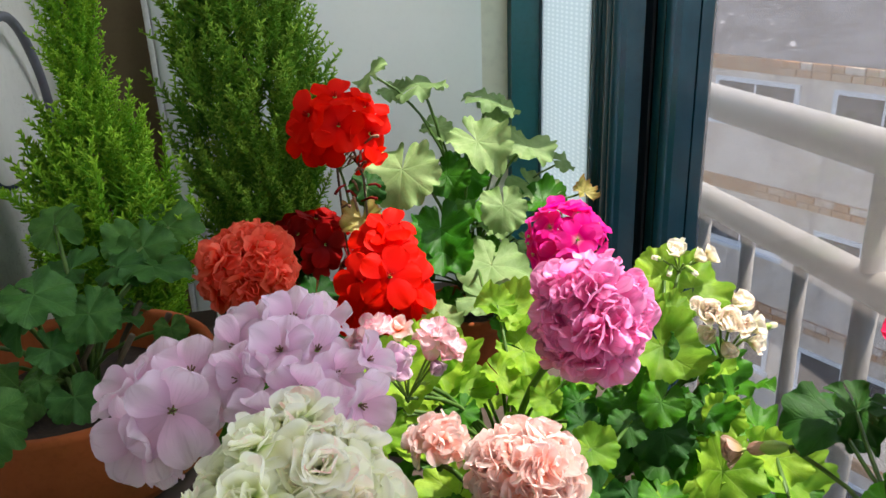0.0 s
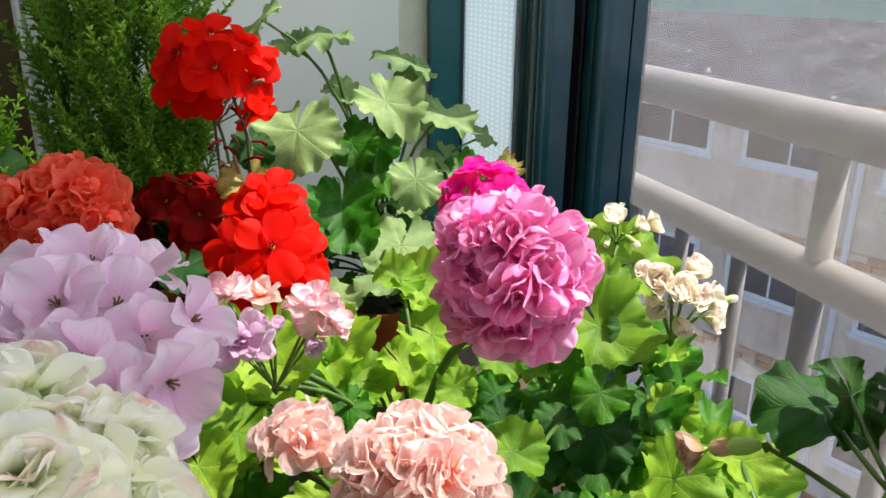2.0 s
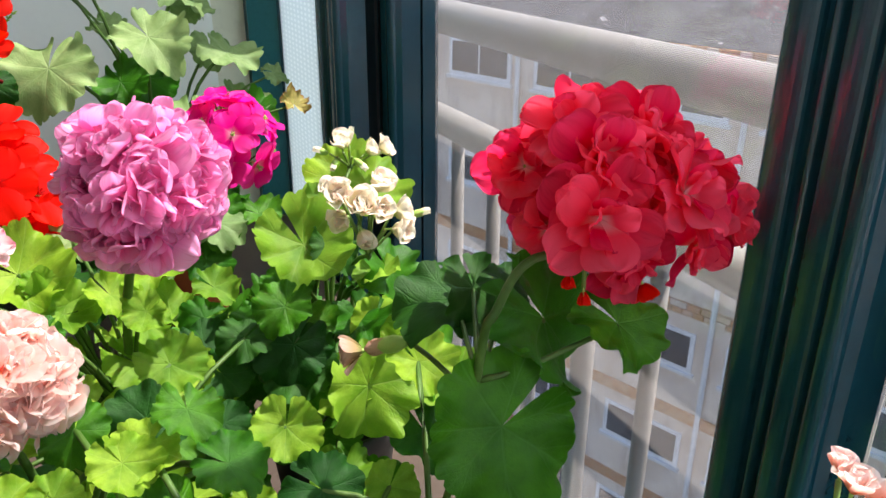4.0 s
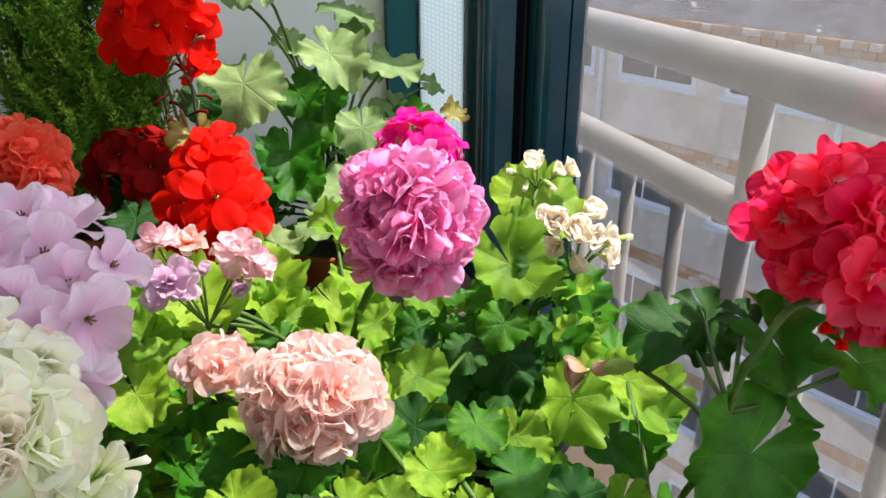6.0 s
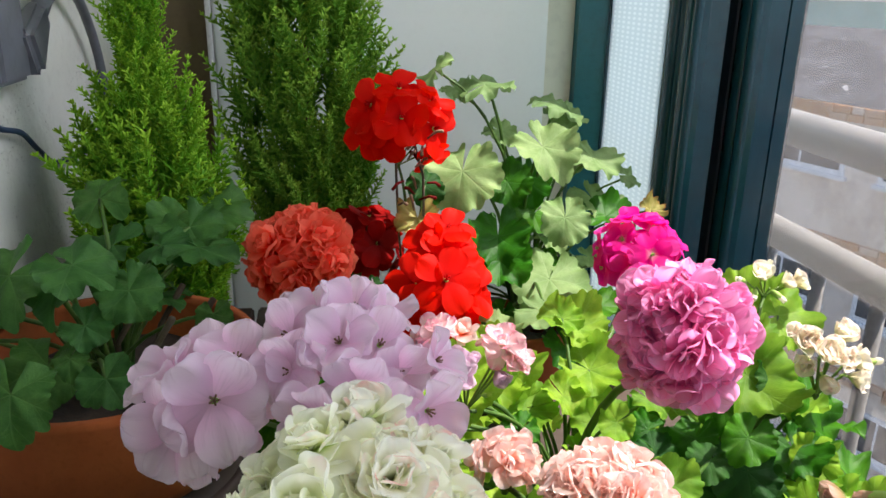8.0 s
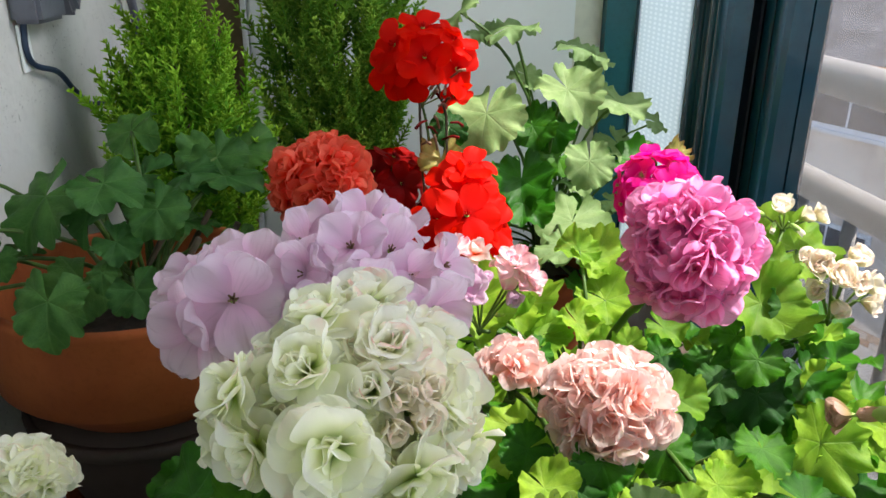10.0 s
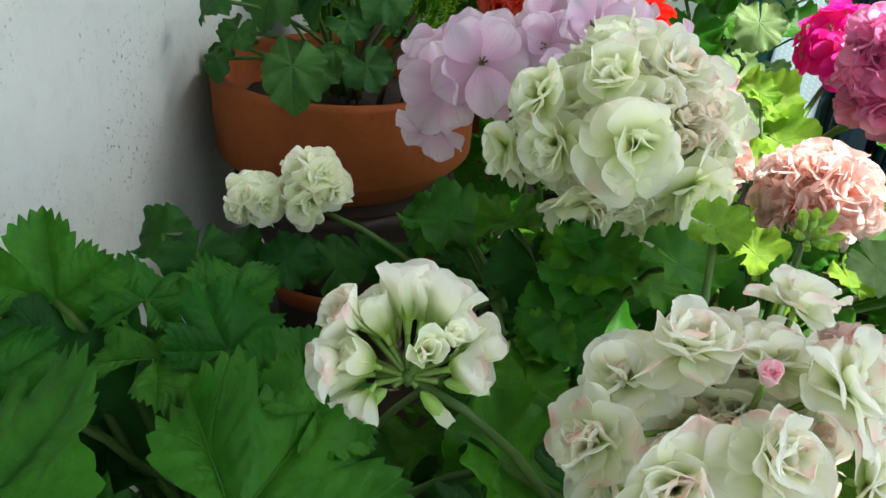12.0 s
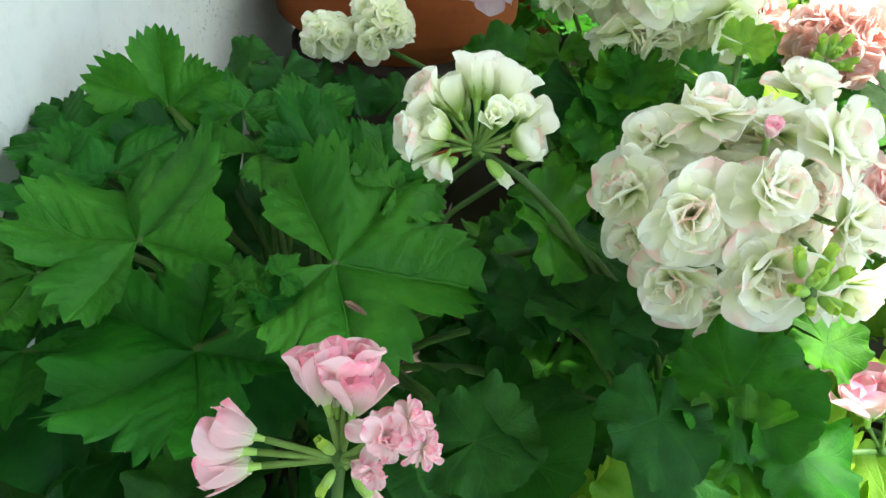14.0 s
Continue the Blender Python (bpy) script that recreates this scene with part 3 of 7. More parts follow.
def head(plant, colour, form, centre, radius, n, size, axis=(0, 0, 1), low=-0.35, seed=1, depth=0.55, stalk=True, jitter=0.12, thick=0.002):
    """An umbel: pedicels from one point, florets over a dome, on one tall stalk."""
    rng = random.Random(seed)
    c, ax = Vector(centre), Vector(axis).normalized()
    m = frame_of(ax)
    root = c - ax * radius * 0.55
    pieces, spots = [], []
    for i in range(n):
        z = 1 - (1 - low) * (i + 0.5) / n
        a = 2.399963 * i + rng.uniform(-0.25, 0.25)
        q = math.sqrt(max(0, 1 - z * z))
        d = m @ Vector((q * math.cos(a), q * math.sin(a), z))
        d = (d + Vector((rng.uniform(-1, 1), rng.uniform(-1, 1), rng.uniform(-1, 1))) * jitter).normalized()
        p = c + d * radius * depth * rng.uniform(0.88, 1.08)
        pieces.append(tube(bow(root, p - d * size * 0.3, 0.0, 4), 0.0007, 0.0006, 5))
        spots.append((p, d))
    pieces.append(tube([root - ax * 0.004, root, root + ax * 0.004], 0.0016, 0.003, 6))
    ob = part("flower_head", shape("flower_head", pieces, [stalk_green]), None, plant)
    for p, d in spots:
        f = part("floret", rng.choice(FLORET[colour, form]), None, ob)
        s = size * rng.uniform(0.9, 1.1)
        turn = frame_of(d).to_4x4() @ Matrix.Rotation(rng.uniform(0, 6.28), 4, "Z")
        f.matrix_basis = Matrix.Translation(p) @ turn @ Matrix.Diagonal((s, s, s, 1))
    if stalk:
        base = Vector(CROWN[plant.name])
        line = bow(base, root, max(0.02, (root.z - base.z) * 0.6), 9)
        part("flower_stalk", shape("flower_stalk", [tube(line, thick * 1.35, thick, 8)], [stalk_green]), None, plant)
    return ob


def umbel(plant, root, thick=0.0012, knot_size=0.6, stalk=True):
    """The knot of an umbel and its tall stalk; its florets are set one by one."""
    r = Vector(root)
    knot = lathe([(0.0005, -0.005), (0.002, -0.003), (0.0034, 0.0), (0.003, 0.002), (0.0005, 0.004)], 10)
    ob = part("flower_head", shape("flower_head", [([(x * knot_size + r.x, y * knot_size + r.y, z * knot_size + r.z) for x, y, z in knot[0]], *knot[1:])], [stalk_green]), None, plant)
    if not stalk:
        return ob
    base = Vector(CROWN[plant.name])
    line = bow(base, r, max(0.02, (r.z - base.z) * 0.6), 9)
    part("flower_stalk", shape("flower_stalk", [tube(line, thick * 1.3, thick, 8)], [stalk_green]), None, plant)
    return ob


def floret(parent, colour, form, at, size, facing, turn=0.0, root=None):
    """One flower placed by hand, with its pedicel."""
    f = part("floret", pick.choice(FLORET[colour, form]), None, parent)
    f.matrix_basis = Matrix.Translation(at) @ frame_of(facing).to_4x4() @ Matrix.Rotation(turn, 4, "Z") @ Matrix.Diagonal((size, size, size, 1))
    if root is not None:
        part("pedicel", shape("pedicel", [tube(bow(root, Vector(at) - Vector(facing).normalized() * size * 0.25, 0.0, 5), 0.0006, 0.0008, 6)], [pedicel_green]), None, parent)
    return f


# ---- pots ----
SHELF = 0.98
CROWN = {}


def pot_pieces(radius, height, rim, waist=0.93, drop=0.03):
    r0 = radius * 0.72
    return lathe([(0.001, 0), (r0, 0), (r0 * 1.03, 0.002), (radius * waist, height - rim), (radius * (waist + 0.01), height - rim + 0.001), (radius, height - rim + 0.003), (radius * 1.01, height - 0.003), (radius * 0.995, height),
                  (radius * 0.93, height), (radius * 0.91, height - 0.004), (radius * 0.88, height - drop), (0.001, height - drop)], 48)


def potted(name, label, x, y, radius, height, material, z=0.0, category="potted plant", rim=0.018, crown=0.02, waist=0.93, sunk=0.016):
    """A planted pot on the shelf: Empty at its foot, pot and soil under it."""
    thing = tagged(empty(name), label, category, group="potted geraniums on the shelf")
    z0 = SHELF + z
    thing.location = (x, y, z0)
    p = part("pot", shape("pot", [pot_pieces(radius, height, rim, waist, sunk + 0.016)], [material]), None, thing)
    p.location = (x, y, z0)
    rng = random.Random(int(1000 * (x + 3 * y)))
    rings = 9
    vs, uv = [], []
    for j in range(rings):
        for k in range(24):
            a, r = 2 * math.pi * k / 23, radius * 0.9 * j / (rings - 1)
            vs.append((r * math.cos(a), r * math.sin(a), height - sunk + rng.uniform(-0.003, 0.004)))
            uv.append((k / 23, j / rings))
    s = part("soil", shape("soil", [(vs, grid_faces(24, rings), uv, 0)], [soil]), None, thing)
    s.location = (x, y, z0)
    CROWN[thing.name] = (x, y, z0 + height + crown)
    return thing


# ---- the balcony corner ----
def setting(ob, label, category):
    return tagged(ob, label, category, kind="structure")


LEFT, WIN, BACK = -0.245, 0.385, 1.125
setting(box("floor", (-0.6, -2.0, -0.12), (0.75, 1.4, 0.0), concrete, bevel=0), "grey concrete balcony floor", "floor")
setting(box("wall_left", (LEFT - 0.15, -2.0, 0.0), (LEFT, BACK + 0.15, 2.4), plaster, bevel=0), "rough white plastered wall beside the plants", "wall")
setting(box("wall_back", (LEFT, BACK, 0.0), (0.34, BACK + 0.15, 2.4), cream_wall, bevel=0), "cream painted end wall of the balcony", "wall")
setting(box("wall_near", (LEFT, -2.15, 0.0), (0.53, -2.0, 2.4), plaster, bevel=0), "white plastered wall", "wall")
setting(box("ceiling", (LEFT - 0.15, -2.15, 2.4), (0.53, BACK + 0.15, 2.5), plaster, bevel=0), "white balcony ceiling", "ceiling")
HEAD = 2.072
setting(box("wall_right_below", (WIN, -2.0, 0.0), (WIN + 0.12, BACK + 0.15, 0.72), plaster, bevel=0), "white parapet wall under the window", "wall")
setting(box("wall_right_above", (WIN, -2.0, HEAD), (WIN + 0.12, BACK + 0.15, 2.4), plaster, bevel=0), "white wall over the window", "wall")
setting(box("brown_recess", (LEFT + 0.001, BACK - 0.012, 0.0), (-0.152, BACK - 0.001, 2.398), brown_trim, bevel=0), "dark brown strip of trim in the corner", "trim")

door = setting(empty("door_1"), "plain white panel door at the end of the balcony", "door")
door.location = (0.07, BACK, 0)
box("door_panel", (-0.15, BACK - 0.028, 0.02), (0.294, BACK - 0.002, 2.1), white_panel, door, 0.004)
box("door_edge", (-0.158, BACK - 0.033, 0.02), (-0.151, BACK - 0.002, 2.1), white_frame, door, 0.002)
box("handle_plate", (0.105, BACK - 0.036, 1.415), (0.155, BACK - 0.029, 1.55), grey_plastic, door, 0.003, "grey metal handle plate")

shelf = tagged(empty("plant_shelf"), "brown wooden plant shelf under the pots", "shelf")
shelf.location = (0.06, 0.3, 0)
for i in range(5):
    x = LEFT + 0.008 + i * 0.122
    box("board", (x, -0.35, SHELF - 0.02), (x + 0.116, 1.08, SHELF), shelf_wood, shelf, 0.003)
for x in (LEFT + 0.02, 0.325):
    for y in (-0.3, 1.02):
        box("leg", (x, y, 0.0), (x + 0.035, y + 0.035, SHELF - 0.022), shelf_wood, shelf, 0.003)


# ---- window ----
def stile(name, parent, y0, y1, x0, x1, z0, z1, steps, paint=None):
    """An upright window bar with grooves: steps are (share of the width, depth) along its face."""
    prof = []
    for a, d in steps:
        prof.append((x0 + d, y0 + (y1 - y0) * a))
    prof += [(x1, y1), (x1, y0)]
    n = len(prof)
    vs = [(x, y, z) for z in (z0, z1) for x, y in prof]
    fs = [(i, (i + 1) % n, (i + 1) % n + n, i + n) for i in range(n)] + [tuple(reversed(range(n))), tuple(range(n, 2 * n))]
    return part(name, shape(name, [(vs, fs, None, 0)], [paint or navy_paint], False), None, parent)


glass = Nodes("clear_glass")
gl = glass.node("ShaderNodeBsdfGlossy", Roughness=0.02)
tp = glass.node("ShaderNodeBsdfTransparent", Color=(0.97, 0.98, 0.98))
clear_glass = glass.done(glass.blend(0.03, tp.outputs[0], gl.outputs[0]))

fr = Nodes("frosted_glass")
xyz = fr.coords()
fs = fr.node("ShaderNodeSeparateXYZ", Vector=xyz)
diag_a = fr.math("SINE", fr.math("MULTIPLY", fr.math("ADD", fr.math("MULTIPLY", fs.outputs[1], 0.35), fs.outputs[2]), 520.0))
diag_b = fr.math("SINE", fr.math("MULTIPLY", fr.math("SUBTRACT", fr.math("MULTIPLY", fs.outputs[1], 0.35), fs.outputs[2]), 520.0))
dots = fr.span(fr.math("MULTIPLY", diag_a, diag_b), 0.1, 0.6)
tl = fr.node("ShaderNodeBsdfTranslucent", Color=fr.mix(dots, (0.57, 0.66, 0.68), (0.72, 0.79, 0.8)))
gs = fr.surface((0.4, 0.48, 0.5), 0.3, 0.0, fr.bump(dots, 0.6, 0.001))
frosted_glass = fr.done(fr.blend(0.18, tl.outputs[0], gs))

nt = Nodes("insect_net")
sp = nt.node("ShaderNodeSeparateXYZ", Vector=nt.coords())
wy = nt.math("ABSOLUTE", nt.math("SUBTRACT", nt.math("FRACT", nt.math("MULTIPLY", sp.outputs[1], 900.0)), 0.5))
wz = nt.math("ABSOLUTE", nt.math("SUBTRACT", nt.math("FRACT", nt.math("MULTIPLY", sp.outputs[2], 900.0)), 0.5))
wire = nt.math("MAXIMUM", nt.span(wy, 0.37, 0.43), nt.span(wz, 0.37, 0.43))
thread = nt.node("ShaderNodeBsdfTranslucent", Color=(0.27, 0.25, 0.235))
hole = nt.node("ShaderNodeBsdfTransparent")
insect_net = nt.done(nt.blend(nt.math("MULTIPLY", wire, 0.52), hole.outputs[0], thread.outputs[0]))

SILL = 0.74
frame_outer = setting(empty("window_1"), "dark teal metal sliding window in the balcony wall", "window")
frame_outer.location = (WIN + 0.05, 0.4, 0.72)
stile("window_jamb", frame_outer, 1.0955, BACK + 0.1, 0.341, 0.5, 0.72, HEAD, [(0.0, 0.037), (0.1, 0.0), (0.5, 0.0), (0.55, 0.012), (1.0, 0.012)], teal_paint)
box("window_sill", (0.36, -1.98, 0.722), (0.5, 1.09, SILL), teal_paint, frame_outer, 0.004)
box("window_head", (0.36, -1.98, HEAD - 0.03), (0.5, 1.09, HEAD), teal_paint, frame_outer, 0.004)


def sash(name, label, y0, y1, x, far, near, pane, pane_material):
    """A sliding sash: two grooved stiles, two rails and its pane."""
    s = setting(empty(name), label, "window sash")
    s.location = (x, (y0 + y1) / 2, SILL)
    st = [(0.0, 0.013)]
    for a0, a1, sink in ((0.03, 0.2, 0.0), (0.24, 0.5, 0.002), (0.54, 0.62, 0.004), (0.67, 0.96, 0.0)):
        st += [(a0 + (a1 - a0) * (0.5 - 0.5 * math.cos(math.pi * i / 14)), sink + 0.007 * (1 - math.sin(math.pi * i / 14) ** 0.7)) for i in range(15)]
    st.append((1.0, 0.013))
    stile("stile", s, y1 - far, y1, x, x + 0.034, SILL + 0.002, HEAD - 0.032, st)
    stile("stile", s, y0, y0 + near, x, x + 0.034, SILL + 0.002, HEAD - 0.032, st)
    box("bottom_rail", (x + 0.002, y0 + near, SILL + 0.002), (x + 0.03, y1 - far, SILL + 0.06), teal_paint, s, 0.002)
    box("top_rail", (x + 0.002, y0 + near, HEAD - 0.09), (x + 0.03, y1 - far, HEAD - 0.032), teal_paint, s, 0.002)
    depth = 0.014 if pane == "clear_pane" else 0.003
    p = box(pane, (x + depth, y0 + near - 0.003, SILL + 0.06), (x + depth + 0.005, y1 - far + 0.003, HEAD - 0.09), pane_material, s, 0)
    p.visible_shadow = pane != "clear_pane"
    return s


sash("window_2", "dark teal sash with a patterned frosted pane", 0.83, 1.094, 0.378, 0.004, 0.084, "frosted_pane", frosted_glass)
sash("window_3", "dark teal sliding sash with a clear pane", 0.15, 0.9, 0.428, 0.1, 0.05, "clear_pane", clear_glass)
sash("window_4", "dark teal sliding sash with a clear pane near the wall", -1.95, 0.264, 0.39, 0.06, 0.09, "clear_pane", clear_glass)
box("weather_seal", (0.424, 0.835, SILL), (0.427, 0.9, HEAD - 0.032), dark_seal, frame_outer, 0)
net = setting(empty("window_5"), "fine grey insect screen outside the window", "insect screen")
net.location = (0.49, 0.3, SILL)
w = box("mesh_panel", (0.4805, 0.0, SILL + 0.002), (0.481, 0.803, HEAD - 0.032), insect_net, net, 0)
w.visible_shadow = False
stile("screen_stile", net, 0.803, 0.85, 0.466, 0.484, SILL, HEAD - 0.032, [(0, 0), (1, 0)])


# ---- outside: railing, houses, ground ----
def rod(name, a, b, r, material, parent, sides=20):
    n = 3
    pts = [Vector(a).lerp(Vector(b), i / (n - 1)) for i in range(n)]
    return part(name, shape(name, [tube(pts, r, r, sides)], [material]), None, parent)


RX = 0.572
railing = tagged(empty("balcony_railing"), "off-white painted round metal railing outside the window", "railing")
railing.location = (RX, 0.3, 0.3)
rod("top_rail", (RX, -2.2, 1.257), (RX, 1.9, 1.257), 0.0225, rail_paint, railing)
rod("lower_rail", (RX, -2.2, 1.12), (RX, 1.9, 1.12), 0.02, rail_paint, railing)
rod("bottom_rail", (RX, -2.2, 0.45), (RX, 1.9, 0.45), 0.014, rail_paint, railing)
for i in range(-3, 2):
    rod("post", (RX, 0.618 + 0.84 * i, 0.3), (RX, 0.618 + 0.84 * i, 1.25), 0.0125, rail_paint, railing, 14)
for i in range(-24, 12):
    if i % 8:
        rod("baluster", (RX, 0.618 + 0.105 * i, 0.44), (RX, 0.618 + 0.105 * i, 1.115), 0.009, rail_paint, railing, 10)
setting(box("balcony_slab", (0.51, -2.3, 0.0), (0.64, 1.9, 0.3), concrete, bevel=0), "grey concrete balcony edge carrying the railing", "slab")
setting(box("storeys_below", (-6.0, -2.15, -18.0), (0.5, BACK + 0.15, -0.004), plaster, bevel=0), "plain plastered storeys of the house under the balcony", "wall")
setting(box("ground", (-60, -60, -18.2), (90, 140, -18.0), asphalt, bevel=0), "grey asphalt ground far below", "ground")

# the house opposite: its front runs 20 degrees off the balcony
FRONT = pose(16 * math.cos(radians(20)), 16 * math.sin(radians(20)), 0, 0, 0, 20)


def slab(name, s0, s1, z0, z1, d0, d1, material, parent, bevel=0.0):
    """A block of the front: along it, in height, and in depth behind it."""
    ob = box(name, (d0, s0, z0), (d1, s1, z1), material, None, bevel)
    ob.matrix_basis = FRONT
    ob.parent = parent
    return ob


house = tagged(empty("apartment_house"), "weathered grey concrete house with tan brick courses and a dark roof", "house")
BRICK_LONG = (0.27, 0.36, 0.45)
BRICKS = []
for long in BRICK_LONG:
    bm = bmesh.new()
    bmesh.ops.create_cube(bm, size=1)
    for v in bm.verts:
        k = 0.94 if v.co.x < 0 else 1.0
        v.co = Vector((v.co.x * 0.05, v.co.y * long * k, v.co.z * 0.155 * k))
    me = bpy.data.meshes.new("brick")
    bm.to_mesh(me)
    bm.free()
    me.materials.append(course_stone)
    BRICKS.append(me)
COURSES = (-0.99, -3.95, -6.97, -9.9, -12.8, -15.7)
slab("wall", -14, 26, -18, -1.02, 0.0, 6, front_plaster, house)
for zc in COURSES:
    course = slab("brick_course", -14, 26, zc - 0.34, zc, -0.03, -0.004, tan_trim, house)
    if zc > -8:
        lay = random.Random(int(-zc * 10))
        for row in range(2):
            s = -4.0
            while s < 11.0:
                kind = lay.randrange(3)
                brick = part("brick", BRICKS[kind], None, course)
                brick.matrix_basis = Matrix.Translation((-0.032 - lay.uniform(0, 0.025), s + BRICK_LONG[kind] / 2, zc - 0.086 - 0.168 * row))
                s += BRICK_LONG[kind] + 0.014
bm = bmesh.new()
for s in (-14.3, 26.3):
    for d, z in ((-0.02, -0.985), (4.6, 0.42), (4.6, 0.3), (-0.02, -1.0)):
        bm.verts.new((d, s, z))
bm.verts.ensure_lookup_table()
for i in range(4):
    j = (i + 1) % 4
    bm.faces.new((bm.verts[i], bm.verts[j], bm.verts[j + 4], bm.verts[i + 4]))
bm.faces.new([bm.verts[i] for i in (3, 2, 1, 0)])
bm.faces.new([bm.verts[i] for i in (4, 5, 6, 7)])
roof = part("roof", bm, block_grey, house)
roof.matrix_basis = FRONT
roof.parent = house
for zc, zh in ((-1.5, 1.05), (-4.72, 0.95), (-7.72, 1.08), (-10.6, 1.05), (-13.5, 1.05), (-16.4, 1.05)):
    for i in range(-6, 4):
        s0 = 10.45 + 3.1 * i
        win = slab("window_frame", s0, s0 + 2.3, zc - zh, zc, -0.05, 0.04, white_frame, house)
        slab("window_sill", s0 - 0.08, s0 + 2.38, zc - zh - 0.09, zc - zh - 0.004, -0.11, -0.002, white_frame, house)
        for q in range(2):
            slab("pane", s0 + 0.12 + q * 1.06, s0 + 1.12 + q * 1.06, zc - zh + 0.12, zc - 0.1, -0.056, -0.051, dark_glass, house)
for sp in (13.2, 6.9, -2.4):
    slab("drain_pipe", sp, sp + 0.12, -18, -1.4, -0.16, -0.05, white_frame, house, 0.03)
back_house = tagged(empty("green_building"), "pale green sheet-clad building behind the roof", "building")
slab("wall", -20, 40, -18, 6, 12, 18, green_sheet, back_house)
slab("eave_band", -20, 40, 1.0, 1.2, 11.9, 11.996, white_frame, back_house)


# ---- socket and leads on the left wall ----
def lead_line(points):
    """A smooth line through a few places."""
    P = [Vector(p) for p in points]
    line = []
    for i in range(len(P) - 1):
        a, b, c, d = P[max(i - 1, 0)], P[i], P[i + 1], P[min(i + 2, len(P) - 1)]
        for k in range(6):
            t = k / 6
            line.append(0.5 * (2 * b + (c - a) * t + (2 * a - 5 * b + 4 * c - d) * t * t + (3 * b - a - 3 * c + d) * t ** 3))
    line.append(P[-1])
    return line


def lead(name, points, r, material, parent):
    """A round cable through a few places."""
    return part(name, shape(name, [tube(lead_line(points), r, r, 8)], [material]), None, parent)


plug = tagged(empty("power_plug"), "dark grey power plug and bent lead on the plastered wall", "plug")
plug.location = (LEFT, 0.66, 1.38)
bm = bmesh.new()
bmesh.ops.create_cube(bm, size=1)
for v in bm.verts:
    k = 0.55 if v.co.y > 0 else 1.0
    v.co = Vector((v.co.x * 0.026 * k, v.co.y * 0.06, v.co.z * 0.04 * k))
bmesh.ops.bevel(bm, geom=bm.edges[:], offset=0.005, segments=3, affect="EDGES")
body = part("plug_body", bm, grey_plastic, plug)
body.matrix_basis = Matrix.Translation((LEFT + 0.016, 0.675, 1.382)) @ Euler((radians(28), 0, 0)).to_matrix().to_4x4()
lead("strain_relief", [(LEFT + 0.016, 0.7, 1.396), (LEFT + 0.016, 0.715, 1.405), (LEFT + 0.016, 0.728, 1.41)], 0.0072, grey_plastic, plug)
lead("lead", [(LEFT + 0.016, 0.72, 1.406), (LEFT + 0.017, 0.752, 1.416), (LEFT + 0.017, 0.79, 1.412), (LEFT + 0.015, 0.83, 1.388), (LEFT + 0.012, 0.87, 1.34), (LEFT + 0.01, 0.885, 1.27), (LEFT + 0.01, 0.89, 1.1)], 0.0045, grey_plastic, plug)
cord = tagged(empty("thin_cord"), "thin dark blue cord taped to the plastered wall", "cord")
cord.location = (LEFT, 0.62, 1.35)
box("wall_box", (LEFT + 0.001, 0.598, 1.352), (LEFT + 0.022, 0.65, 1.42), grey_plastic, cord, 0.003, "grey plastic box")
box("tape", (LEFT + 0.001, 0.604, 1.318), (LEFT + 0.003, 0.622, 1.351), white_panel, cord, 0.0005, "pale blue tape")
lead("cord", [(LEFT + 0.006, 0.61, 1.36), (LEFT + 0.005, 0.606, 1.335), (LEFT + 0.006, 0.615, 1.322), (LEFT + 0.008, 0.65, 1.312), (LEFT + 0.006, 0.685, 1.292), (LEFT + 0.005, 0.73, 1.272), (LEFT + 0.004, 0.85, 1.262)], 0.0022, blue_cord, cord)


# ---- cypresses ----
def cypress_material(name, a, b, tip):
    k = Nodes(name)
    uv = k.t.nodes.new("ShaderNodeUVMap")
    sep = k.node("ShaderNodeSeparateXYZ", Vector=uv.outputs[0])
    isl = k.t.nodes.new("ShaderNodeNewGeometry").outputs["Random Per Island"]
    col = k.mix(isl, a, b)
    col = k.mix(k.span(sep.outputs[1], 0.35, 1.0), col, tip)
    s = k.surface(col, 0.6, 0.0, None, 0.2)
    tr = k.node("ShaderNodeBsdfTranslucent", Color=col)
    return k.done(k.blend(0.3, s, tr.outputs[0]))


